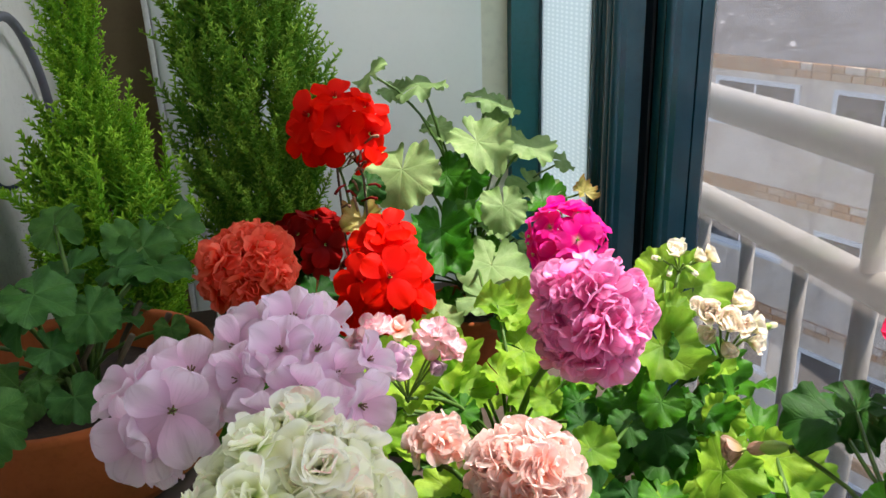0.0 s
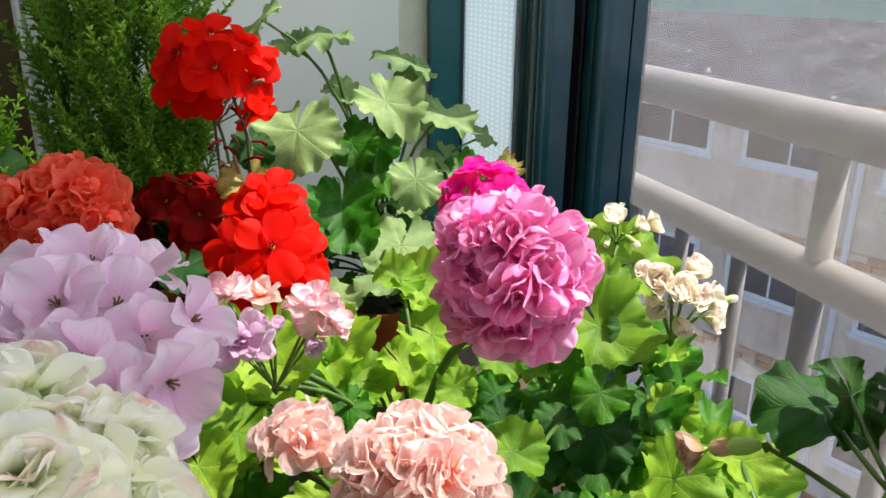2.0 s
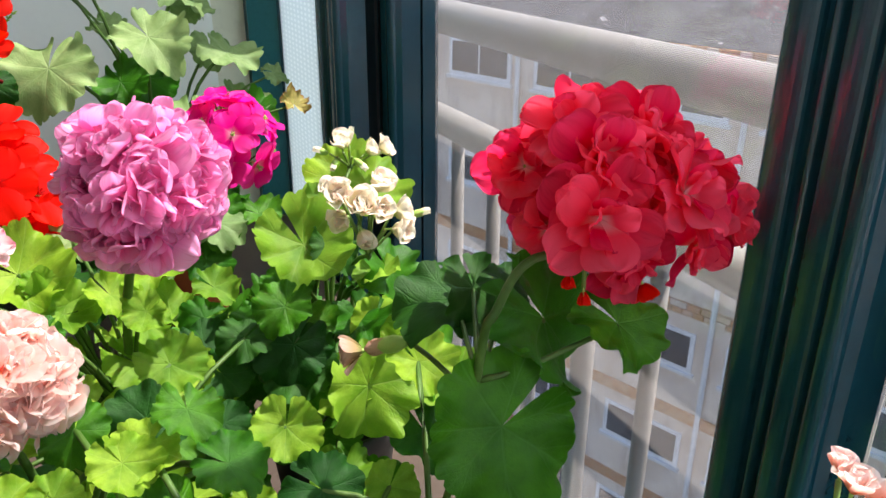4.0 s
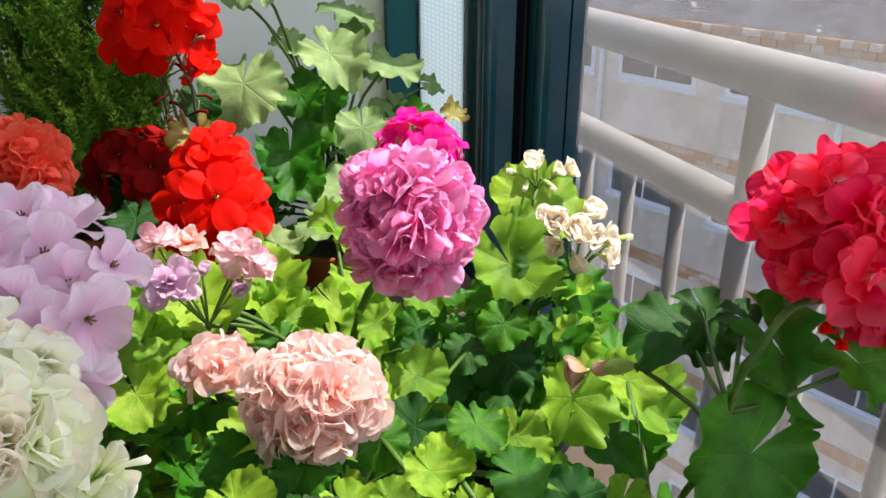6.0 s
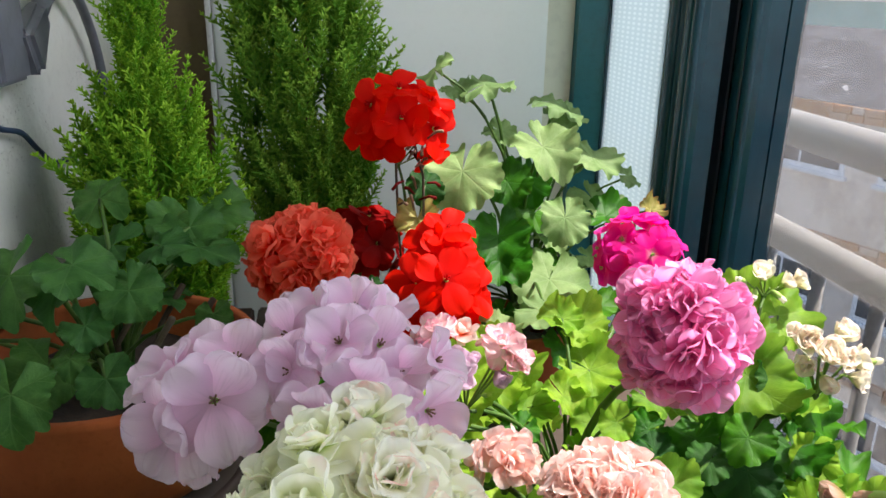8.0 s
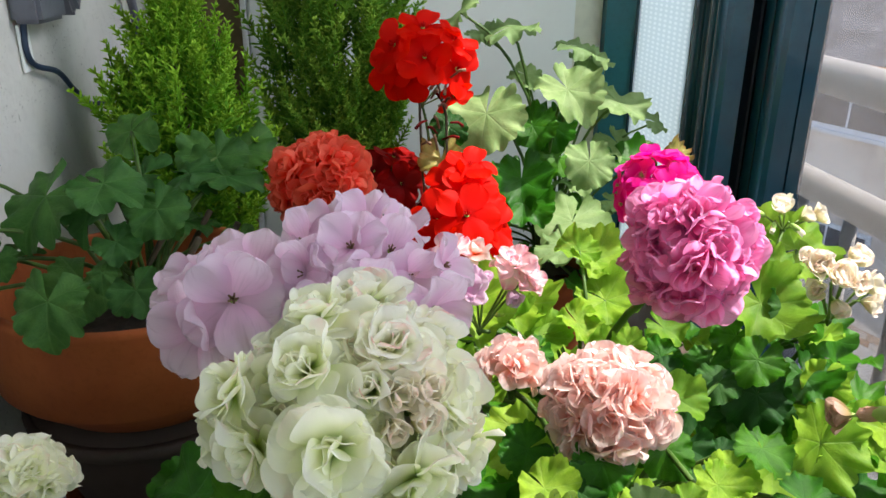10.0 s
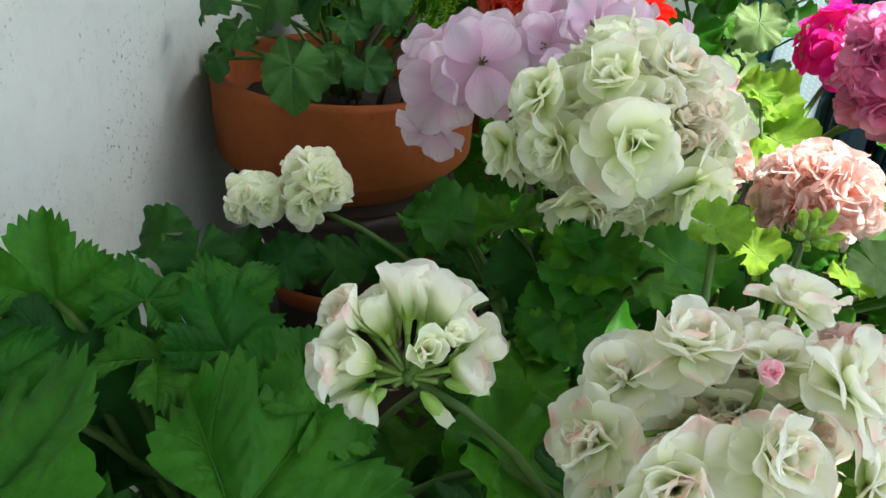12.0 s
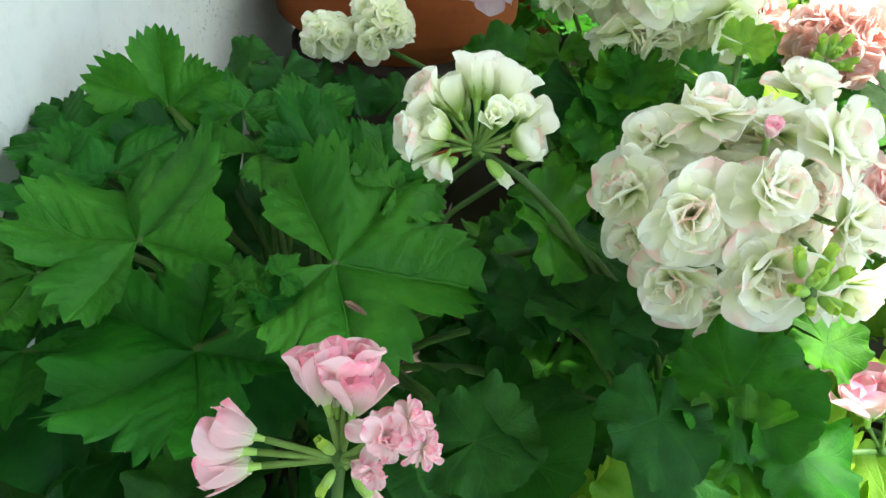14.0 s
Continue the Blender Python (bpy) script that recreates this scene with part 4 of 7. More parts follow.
def spray(rng, length):
    """A feathery twig along +z: many short scaly branchlets. Returns verts, faces, uv."""
    V, F, U = [], [], []

    def needle(p, d, ln, r, v0, v1):
        n = len(V)
        d = d.normalized()
        a = d.orthogonal().normalized()
        b = d.cross(a)
        for k in range(3):
            t = 2.0944 * k
            V.append(p + (a * math.cos(t) + b * math.sin(t)) * r)
            U.append((0.5, v0))
        m = p + d * ln * 0.6
        for k in range(3):
            t = 2.0944 * k + 0.5
            V.append(m + (a * math.cos(t) + b * math.sin(t)) * r * 0.9)
            U.append((0.5, (v0 + v1) / 2))
        V.append(p + d * ln)
        U.append((0.5, v1))
        for k in range(3):
            j = (k + 1) % 3
            F.append((n + k, n + j, n + 3 + j, n + 3 + k))
            F.append((n + 3 + k, n + 3 + j, n + 6))

    bend = Vector((rng.uniform(-0.25, 0.25), rng.uniform(-0.25, 0.25), 0))
    steps = 9
    last = Vector((0, 0, 0))
    for i in range(steps):
        q = (i + 1) / steps
        p = Vector((bend.x * q * q, bend.y * q * q, q)) * length
        needle(last, p - last, (p - last).length * 1.15, length * 0.018, (q - 0.1) * 0.6, q * 0.6)
        for k in range(3):
            a = 2.4 * (3 * i + k) + rng.uniform(-0.4, 0.4)
            d = Vector((math.cos(a), math.sin(a), rng.uniform(0.7, 1.4)))
            ln = length * (0.3 - 0.2 * q) * rng.uniform(0.7, 1.2)
            needle(p, d, ln, length * 0.018, q * 0.6, min(1, 0.35 + q * 0.65))
            if q < 0.8:
                mid = p + d.normalized() * ln * 0.5
                for e in (-1, 1):
                    dd = (d.normalized() + Vector((-math.sin(a), math.cos(a), 0.4)) * 0.7 * e).normalized()
                    needle(mid, dd, ln * 0.5, length * 0.016, q * 0.6, min(1, 0.45 + q * 0.6))
        last = p
    return np.array([tuple(v) for v in V]), F, np.array(U)


def cypress(name, label, x, y, z0, profile, sprays, size, material, seed, lean=0.32):
    """profile(q) gives the crown's radius at share q of its height; z0, z1 its foot and top."""
    rng = random.Random(seed)
    thing = tagged(empty(name), label, "cypress")
    thing.location = (x, y, SHELF)
    kinds = [spray(random.Random(seed + s), 1.0) for s in range(8)]
    zb, zt = z0
    pieces = []
    for i in range(sprays):
        q = rng.random() ** 1.1
        R = profile(q)
        a = rng.uniform(0, 6.28)
        rr = R * math.sqrt(rng.uniform(0.08, 1.0)) * 0.85
        p = Vector((rr * math.cos(a), rr * math.sin(a), zb + (zt - zb) * q - size * 0.4))
        d = Vector((math.cos(a) * lean, math.sin(a) * lean, 1)) + Vector((rng.uniform(-0.3, 0.3), rng.uniform(-0.3, 0.3), 0))
        m = np.array(frame_of(d, (math.cos(6 * a), math.sin(6 * a), 0.1))) * size * rng.uniform(0.7, 1.25) * min(1, 0.45 + R * 11)
        v, f, u = kinds[i % 8]
        pieces.append((v @ m.T + np.array(p), f, u, 0))
    fo = part("foliage", shape("foliage", pieces, [material], False), None, thing)
    fo.location = (x, y, 0)
    tagged(fo, kind="stuff")
    tr = part("trunk", shape("trunk", [tube([(x, y, SHELF + 0.08), (x, y, zb), (x, y, zt - 0.05)], 0.006, 0.002, 8)], [bark]), None, thing)
    p = part("pot", shape("pot", [pot_pieces(0.055, 0.1, 0.018)], [terracotta]), None, thing)
    p.location = (x, y, SHELF)
    return thing


gold = cypress_material("cypress_gold", (0.1, 0.33, 0.013), (0.195, 0.46, 0.02), (0.41, 0.68, 0.045))
dusk = cypress_material("cypress_dusk", (0.105, 0.31, 0.022), (0.2, 0.44, 0.036), (0.42, 0.68, 0.075))


def gold_form(q):
    if q < 0.47:
        return 0.008 + 0.054 * math.sin(math.pi * (q + 0.14) / 0.61)
    return 0.014 * (1 - 0.5 * max(0, q - 0.75) / 0.25)


def dusk_form(q):
    return 0.092 * (1 - 0.75 * max(0, q - 0.3) / 0.7) * min(1, 0.55 + 1.6 * q)


cypress("golden_cypress", "small bright lemon-green cypress with a thin top shoot in a pot", -0.15, 0.665, (1.15, 1.62), gold_form, 850, 0.054, gold, 3)
cypress("tall_cypress", "tall dark green columnar cypress in a pot beside the door", -0.03, 0.9, (1.1, 1.68), dusk_form, 1250, 0.058, dusk, 8)


# ---- the potted plants ----

bowl_plant = potted("potted_geranium", "soft dark green geranium in a wide terracotta bowl", -0.146, 0.475, 0.088, 0.075, terracotta, z=0.16, rim=0.055, crown=-0.02, waist=0.97, sunk=0.03)
leaf(bowl_plant, "soft", (-0.161, 0.553, 1.286), 0.0213, (-0.34, -0.64, 0.69), (-0.33, 0.77, 0.55))
leaf(bowl_plant, "soft", (-0.097, 0.620, 1.256), 0.0265, (-0.00, -0.57, 0.82), (0.65, 0.62, 0.43))
leaf(bowl_plant, "soft", (-0.100, 0.520, 1.275), 0.0220, (-0.10, -0.56, 0.83), (0.47, -0.76, -0.45))
leaf(bowl_plant, "soft", (-0.243, 0.500, 1.272), 0.0139, (-0.38, -0.56, 0.74), (0.61, 0.45, 0.65))
leaf(bowl_plant, "soft", (-0.178, 0.440, 1.276), 0.0281, (-0.26, -0.52, 0.82), (-0.65, -0.53, -0.55))
leaf(bowl_plant, "soft", (-0.140, 0.420, 1.288), 0.0221, (0.18, -0.28, 0.94), (0.90, -0.34, -0.27))
leaf(bowl_plant, "soft", (-0.116, 0.440, 1.268), 0.0161, (0.14, -0.73, 0.67), (0.36, -0.60, -0.72))
leaf(bowl_plant, "soft", (-0.214, 0.420, 1.265), 0.0159, (-0.47, -0.41, 0.78), (-0.88, 0.28, -0.38))
leaf(bowl_plant, "soft", (-0.212, 0.410, 1.233), 0.0116, (-0.37, -0.67, 0.65), (-0.29, -0.58, -0.76))
leaf(bowl_plant, "soft", (-0.160, 0.375, 1.242), 0.0215, (-0.07, -0.69, 0.72), (-0.05, -0.72, -0.69))
leaf(bowl_plant, "soft", (-0.121, 0.385, 1.242), 0.0154, (0.04, -0.73, 0.68), (0.50, -0.58, -0.64))
leaf(bowl_plant, "soft", (-0.141, 0.400, 1.246), 0.0094, (-0.06, -0.54, 0.84), (-0.06, -0.84, -0.55))
leaf(bowl_plant, "soft", (-0.135, 0.410, 1.259), 0.0133, (0.16, -0.62, 0.77), (0.86, -0.30, -0.42))
leaf(bowl_plant, "soft", (-0.202, 0.420, 1.247), 0.0136, (-0.27, -0.69, 0.67), (-0.43, -0.53, -0.73))
leaf(bowl_plant, "soft", (-0.152, 0.440, 1.273), 0.0221, (-0.20, -0.48, 0.85), (-0.43, -0.74, -0.52))
leaf(bowl_plant, "soft", (-0.115, 0.420, 1.273), 0.0171, (0.07, -0.80, 0.59), (0.47, -0.50, -0.73))
leaf(bowl_plant, "soft", (-0.079, 0.450, 1.245), 0.0111, (-0.03, -0.80, 0.60), (0.12, -0.60, -0.79))
leaf(bowl_plant, "soft", (-0.147, 0.520, 1.265), 0.0211, (-0.17, -0.35, 0.92), (-0.97, 0.21, -0.11))
leaf(bowl_plant, "soft", (-0.114, 0.500, 1.270), 0.0187, (-0.07, -0.37, 0.93), (0.99, -0.17, 0.01))
leaf(bowl_plant, "soft", (-0.092, 0.500, 1.268), 0.0245, (0.18, -0.14, 0.97), (0.95, -0.23, -0.21))
leaf(bowl_plant, "soft", (-0.114, 0.550, 1.271), 0.0225, (-0.05, -0.41, 0.91), (0.29, 0.87, 0.41))
fill(bowl_plant, "soft", 5, (-0.150, 0.485, 1.215), 0.085, 0.05, 0.018, 0.026, 41)

red_plant = potted("potted_geranium", "red geranium with withered lower leaves in a dark pot", 0.06, 0.66, 0.05, 0.1, dark_pot)
scarlet_top_head = umbel(red_plant, (0.047, 0.672, 1.277))
floret(scarlet_top_head, "red", "single", (0.0480, 0.6720, 1.3410), 0.0230, (0.00, -0.30, 0.95), 0.0, (0.047, 0.672, 1.277))
floret(scarlet_top_head, "red", "single", (0.0240, 0.6680, 1.3280), 0.0239, (-0.70, -0.50, 0.50), 0.0, (0.047, 0.672, 1.277))
floret(scarlet_top_head, "red", "single", (0.0190, 0.6700, 1.3060), 0.0221, (-0.80, -0.60, 0.10), 0.0, (0.047, 0.672, 1.277))
floret(scarlet_top_head, "red", "single", (0.0480, 0.6550, 1.3200), 0.0236, (0.00, -0.86, 0.51), 0.0, (0.047, 0.672, 1.277))
floret(scarlet_top_head, "red", "single", (0.0740, 0.6720, 1.3300), 0.0212, (0.62, -0.31, 0.72), 0.0, (0.047, 0.672, 1.277))
floret(scarlet_top_head, "red", "single", (0.0750, 0.6620, 1.3090), 0.0240, (0.69, -0.69, 0.20), 0.0, (0.047, 0.672, 1.277))
floret(scarlet_top_head, "red", "single", (0.0740, 0.6680, 1.2860), 0.0183, (0.51, -0.61, -0.61), 0.0, (0.047, 0.672, 1.277))
floret(scarlet_top_head, "red", "single", (0.0340, 0.6600, 1.3010), 0.0199, (-0.31, -0.93, -0.21), 0.0, (0.047, 0.672, 1.277))
floret(scarlet_top_head, "red", "single", (0.0620, 0.6900, 1.3310), 0.0227, (0.21, 0.31, 0.93), 0.0, (0.047, 0.672, 1.277))
floret(scarlet_top_head, "red", "single", (0.0350, 0.6900, 1.3300), 0.0216, (-0.41, 0.30, 0.86), 0.0, (0.047, 0.672, 1.277))
scarlet_low_head = umbel(red_plant, (0.072, 0.585, 1.164))
floret(scarlet_low_head, "red", "single", (0.0790, 0.6000, 1.2420), 0.0216, (0.00, -0.30, 0.95), 0.0, (0.072, 0.585, 1.164))
floret(scarlet_low_head, "red", "single", (0.0620, 0.6000, 1.2320), 0.0198, (-0.50, -0.50, 0.70), 0.0, (0.072, 0.585, 1.164))
floret(scarlet_low_head, "red", "single", (0.0760, 0.5850, 1.2280), 0.0231, (0.10, -0.60, 0.80), 0.0, (0.072, 0.585, 1.164))
floret(scarlet_low_head, "red", "single", (0.0500, 0.5750, 1.2070), 0.0248, (-0.61, -0.61, 0.51), 0.0, (0.072, 0.585, 1.164))
floret(scarlet_low_head, "red", "single", (0.0720, 0.5650, 1.2140), 0.0253, (0.00, -0.71, 0.71), 0.0, (0.072, 0.585, 1.164))
floret(scarlet_low_head, "red", "single", (0.0940, 0.5750, 1.2020), 0.0242, (0.61, -0.51, 0.61), 0.0, (0.072, 0.585, 1.164))
floret(scarlet_low_head, "red", "single", (0.0520, 0.5700, 1.1870), 0.0240, (-0.42, -0.90, 0.11), 0.0, (0.072, 0.585, 1.164))
floret(scarlet_low_head, "red", "single", (0.0740, 0.5620, 1.1870), 0.0248, (0.10, -0.99, 0.10), 0.0, (0.072, 0.585, 1.164))
floret(scarlet_low_head, "red", "single", (0.0980, 0.5750, 1.1830), 0.0198, (0.84, -0.53, 0.11), 0.0, (0.072, 0.585, 1.164))
floret(scarlet_low_head, "red", "single", (0.0390, 0.5800, 1.1740), 0.0198, (-0.80, -0.60, -0.10), 0.0, (0.072, 0.585, 1.164))
floret(scarlet_low_head, "red", "single", (0.0920, 0.6000, 1.2230), 0.0190, (0.59, -0.20, 0.78), 0.0, (0.072, 0.585, 1.164))
# Red flowers deep inside the plant, their shade put into the petal colour.
head(red_plant, "shaded_dry_red", "single", (0.015, 0.690, 1.199), 0.0450, 14, 0.0200, seed=7, low=-0.5, depth=0.7)
leaf(red_plant, "old", (0.062, 0.660, 1.234), 0.0203, (-0.04, -0.78, 0.62), (-0.13, -0.61, -0.78))
leaf(red_plant, "dark", (0.071, 0.680, 1.257), 0.0176, (0.05, -0.85, 0.53), (0.07, -0.52, -0.85))
leaf(red_plant, "dark", (0.014, 0.620, 1.183), 0.0220, (-0.07, -0.48, 0.88), (-0.20, -0.85, -0.48))
leaf(red_plant, "dark", (0.036, 0.600, 1.175), 0.0192, (-0.07, -0.48, 0.88), (0.98, -0.21, -0.04))
leaf(red_plant, "dark", (0.003, 0.700, 1.180), 0.0216, (-0.10, -0.60, 0.80), (-0.98, 0.21, 0.04))
# Dark inner fill, its green lowered for the shade inside the crown.
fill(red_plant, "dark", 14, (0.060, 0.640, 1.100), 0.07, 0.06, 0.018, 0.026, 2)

pale_plant = potted("potted_geranium", "pale green trailing geranium in a terracotta pot beside the window", 0.19, 0.78, 0.055, 0.1, terracotta)
leaf(pale_plant, "pale", (0.109, 0.710, 1.262), 0.0389, (-0.23, -0.67, 0.70), (-0.22, -0.67, -0.71))
leaf(pale_plant, "pale", (0.186, 0.720, 1.281), 0.0343, (0.00, -0.62, 0.79), (0.43, -0.71, -0.56))
leaf(pale_plant, "pale", (0.137, 0.760, 1.333), 0.0291, (-0.21, -0.15, 0.97), (0.90, 0.35, 0.25))
leaf(pale_plant, "pale", (0.090, 0.760, 1.347), 0.0220, (-0.67, -0.17, 0.72), (0.03, 0.97, 0.26))
leaf(pale_plant, "pale", (0.215, 0.780, 1.311), 0.0307, (0.32, -0.17, 0.93), (0.94, 0.14, -0.30))
leaf(pale_plant, "pale", (0.258, 0.780, 1.256), 0.0317, (0.27, -0.46, 0.85), (0.80, -0.38, -0.46))
leaf(pale_plant, "pale", (0.305, 0.800, 1.231), 0.0165, (0.27, -0.46, 0.85), (0.94, -0.07, -0.34))
leaf(pale_plant, "pale", (0.212, 0.720, 1.212), 0.0264, (0.06, -0.79, 0.61), (-0.09, -0.61, -0.78))
leaf(pale_plant, "pale", (0.188, 0.680, 1.165), 0.0423, (-0.06, -0.41, 0.91), (-0.44, -0.81, -0.39))
leaf(pale_plant, "pale", (0.157, 0.780, 1.286), 0.0177, (-0.07, -0.48, 0.88), (0.71, -0.64, -0.29))
leaf(pale_plant, "pale", (0.262, 0.780, 1.211), 0.0311, (0.14, -0.51, 0.85), (0.51, -0.70, -0.50))
leaf(pale_plant, "pale", (0.230, 0.800, 1.297), 0.0244, (0.03, -0.50, 0.87), (-0.11, -0.86, -0.49))
leaf(pale_plant, "pale", (0.112, 0.780, 1.327), 0.0171, (-0.28, -0.35, 0.89), (0.28, -0.92, -0.27))
leaf(pale_plant, "pale", (0.248, 0.820, 1.254), 0.0254, (0.10, -0.70, 0.71), (-0.07, -0.71, -0.70))
leaf(pale_plant, "pale", (0.149, 0.560, 1.186), 0.0279, (-0.01, -0.20, 0.98), (0.87, -0.48, -0.09))
# Lower pale leaves given deep green in place of their shade.
leaf(pale_plant, "deep", (0.140, 0.680, 1.185), 0.0305, (-0.09, -0.53, 0.84), (-0.20, -0.82, -0.54))
leaf(pale_plant, "deep", (0.268, 0.760, 1.200), 0.0282, (0.07, -0.36, 0.93), (0.97, -0.18, -0.14))
leaf(pale_plant, "deep", (0.186, 0.780, 1.237), 0.0302, (-0.10, -0.60, 0.80), (-0.19, -0.77, -0.61))
leaf(pale_plant, "deep", (0.142, 0.700, 1.202), 0.0344, (-0.09, -0.53, 0.84), (-0.20, -0.82, -0.54))
leaf(pale_plant, "deep", (0.161, 0.750, 1.241), 0.0261, (-0.23, -0.64, 0.73), (0.33, -0.76, -0.56))
leaf(pale_plant, "deep", (0.192, 0.760, 1.205), 0.0300, (-0.10, -0.60, 0.80), (-0.71, -0.52, -0.48))
leaf(pale_plant, "old", (0.308, 0.740, 1.211), 0.0144, (0.20, -0.70, 0.68), (0.03, 0.70, 0.71))
fill(pale_plant, "pale", 12, (0.190, 0.760, 1.120), 0.09, 0.08, 0.018, 0.027, 3)
# Inner fill in deep green, coloured as the shaded part of the crown.
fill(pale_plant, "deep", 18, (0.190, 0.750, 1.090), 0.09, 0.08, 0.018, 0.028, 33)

salmon_plant = potted("potted_geranium", "salmon-red double geranium in a dark pot", -0.01, 0.53, 0.045, 0.1, dark_pot)
head(salmon_plant, "salmon", "double", (-0.0295, 0.462, 1.272), 0.0375, 26, 0.0172, seed=8, low=-0.55)
fill(salmon_plant, "deep", 16, (-0.020, 0.520, 1.100), 0.07, 0.07, 0.02, 0.028, 4)

lilac_plant = potted("potted_geranium", "lilac geranium with large single flowers in a dark pot", 0.0, 0.4, 0.045, 0.09, dark_pot)
lilac_side_head = umbel(lilac_plant, (-0.060, 0.348, 1.238))
floret(lilac_side_head, "lilac", "single", (-0.0600, 0.3120, 1.2680), 0.0219, (0.11, -0.84, 0.53), 0.0, (-0.060, 0.348, 1.238))
floret(lilac_side_head, "lilac", "single", (-0.0750, 0.3180, 1.2540), 0.0220, (-0.46, -0.87, 0.20), 0.0, (-0.060, 0.348, 1.238))
floret(lilac_side_head, "lilac", "single", (-0.0810, 0.3380, 1.2650), 0.0187, (-0.67, -0.20, 0.72), 0.0, (-0.060, 0.348, 1.238))
floret(lilac_side_head, "lilac", "single", (-0.0800, 0.3450, 1.2240), 0.0190, (-0.20, -0.76, -0.61), 0.0, (-0.060, 0.348, 1.238))
floret(lilac_side_head, "lilac", "single", (-0.0540, 0.3380, 1.2710), 0.0192, (0.15, -0.20, 0.97), 0.0, (-0.060, 0.348, 1.238))
floret(lilac_side_head, "lilac", "single", (-0.0510, 0.3250, 1.2540), 0.0164, (0.70, -0.70, 0.10), 0.0, (-0.060, 0.348, 1.238))
floret(lilac_side_head, "lilac", "single", (-0.0690, 0.3450, 1.2700), 0.0180, (-0.20, -0.10, 0.97), 0.0, (-0.060, 0.348, 1.238))
lilac_head = umbel(lilac_plant, (0.002, 0.350, 1.246))
floret(lilac_head, "lilac", "single", (-0.0040, 0.3450, 1.2890), 0.0167, (0.00, -0.35, 0.94), 0.0, (0.002, 0.350, 1.246))
floret(lilac_head, "lilac", "single", (-0.0190, 0.3450, 1.2870), 0.0168, (-0.40, -0.25, 0.88), 0.0, (0.002, 0.350, 1.246))
floret(lilac_head, "lilac", "single", (0.0100, 0.3500, 1.2820), 0.0162, (0.45, -0.15, 0.88), 0.0, (0.002, 0.350, 1.246))
floret(lilac_head, "lilac", "single", (-0.0310, 0.3350, 1.2830), 0.0168, (-0.74, -0.40, 0.54), 0.0, (0.002, 0.350, 1.246))
floret(lilac_head, "lilac", "single", (-0.0110, 0.3200, 1.2860), 0.0172, (-0.15, -0.70, 0.70), 0.0, (0.002, 0.350, 1.246))
floret(lilac_head, "lilac", "single", (0.0050, 0.3220, 1.2830), 0.0166, (0.25, -0.60, 0.76), 0.0, (0.002, 0.350, 1.246))
floret(lilac_head, "lilac", "single", (-0.0250, 0.3180, 1.2770), 0.0158, (-0.50, -0.80, 0.35), 0.0, (0.002, 0.350, 1.246))
floret(lilac_head, "lilac", "single", (-0.0040, 0.3050, 1.2750), 0.0171, (0.00, -0.95, 0.30), 0.0, (0.002, 0.350, 1.246))
floret(lilac_head, "lilac", "single", (0.0120, 0.3120, 1.2750), 0.0155, (0.41, -0.82, 0.41), 0.0, (0.002, 0.350, 1.246))
floret(lilac_head, "lilac", "single", (-0.0070, 0.3750, 1.2800), 0.0169, (-0.10, 0.20, 0.97), 0.0, (0.002, 0.350, 1.246))
floret(lilac_head, "lilac", "single", (0.0100, 0.3800, 1.2750), 0.0172, (0.40, 0.30, 0.87), 0.0, (0.002, 0.350, 1.246))
floret(lilac_head, "lilac", "single", (-0.0250, 0.3750, 1.2750), 0.0170, (-0.51, 0.30, 0.81), 0.0, (0.002, 0.350, 1.246))
floret(lilac_head, "lilac", "single", (0.0200, 0.2880, 1.2720), 0.0169, (0.50, -0.85, 0.15), 0.0, (0.002, 0.350, 1.246))
floret(lilac_head, "lilac", "single", (0.0050, 0.2900, 1.2660), 0.0189, (0.05, -0.97, 0.25), 0.0, (0.002, 0.350, 1.246))
floret(lilac_head, "lilac", "single", (-0.0200, 0.3020, 1.2650), 0.0186, (-0.30, -0.93, 0.20), 0.0, (0.002, 0.350, 1.246))
floret(lilac_head, "lilac", "single", (0.0270, 0.3150, 1.2780), 0.0148, (0.74, -0.45, 0.50), 0.0, (0.002, 0.350, 1.246))
floret(lilac_head, "lilac", "single", (-0.0310, 0.3180, 1.2760), 0.0168, (-0.60, -0.75, 0.30), 0.0, (0.002, 0.350, 1.246))
floret(lilac_head, "lilac", "single", (0.0100, 0.3000, 1.2420), 0.0159, (0.20, -0.91, -0.35), 0.0, (0.002, 0.350, 1.246))
fill(lilac_plant, "deep", 14, (0.000, 0.400, 1.100), 0.07, 0.05, 0.02, 0.028, 5)

white_plant = potted("potted_geranium", "greenish-white double geranium in a dark pot", -0.02, 0.235, 0.045, 0.09, dark_pot)
head(white_plant, "white", "double", (-0.011, 0.226, 1.270), 0.0400, 32, 0.0165, seed=12, low=-0.75, depth=0.66)
white_head = umbel(white_plant, (-0.006, 0.228, 1.266))
floret(white_head, "blush", "double", (-0.0000, 0.2120, 1.2970), 0.0162, (0.10, -0.62, 0.78), 0.0, (-0.006, 0.228, 1.266))
floret(white_head, "white", "double", (-0.0220, 0.2030, 1.2960), 0.0154, (-0.30, -0.65, 0.70), 0.0, (-0.006, 0.228, 1.266))
floret(white_head, "white", "double", (-0.0430, 0.2070, 1.2880), 0.0144, (-0.85, -0.40, 0.35), 0.0, (-0.006, 0.228, 1.266))
floret(white_head, "white", "double", (-0.0150, 0.1880, 1.2810), 0.0186, (0.00, -0.95, 0.30), 0.0, (-0.006, 0.228, 1.266))
floret(white_head, "white", "double", (0.0150, 0.2120, 1.2790), 0.0173, (0.79, -0.54, 0.30), 0.0, (-0.006, 0.228, 1.266))
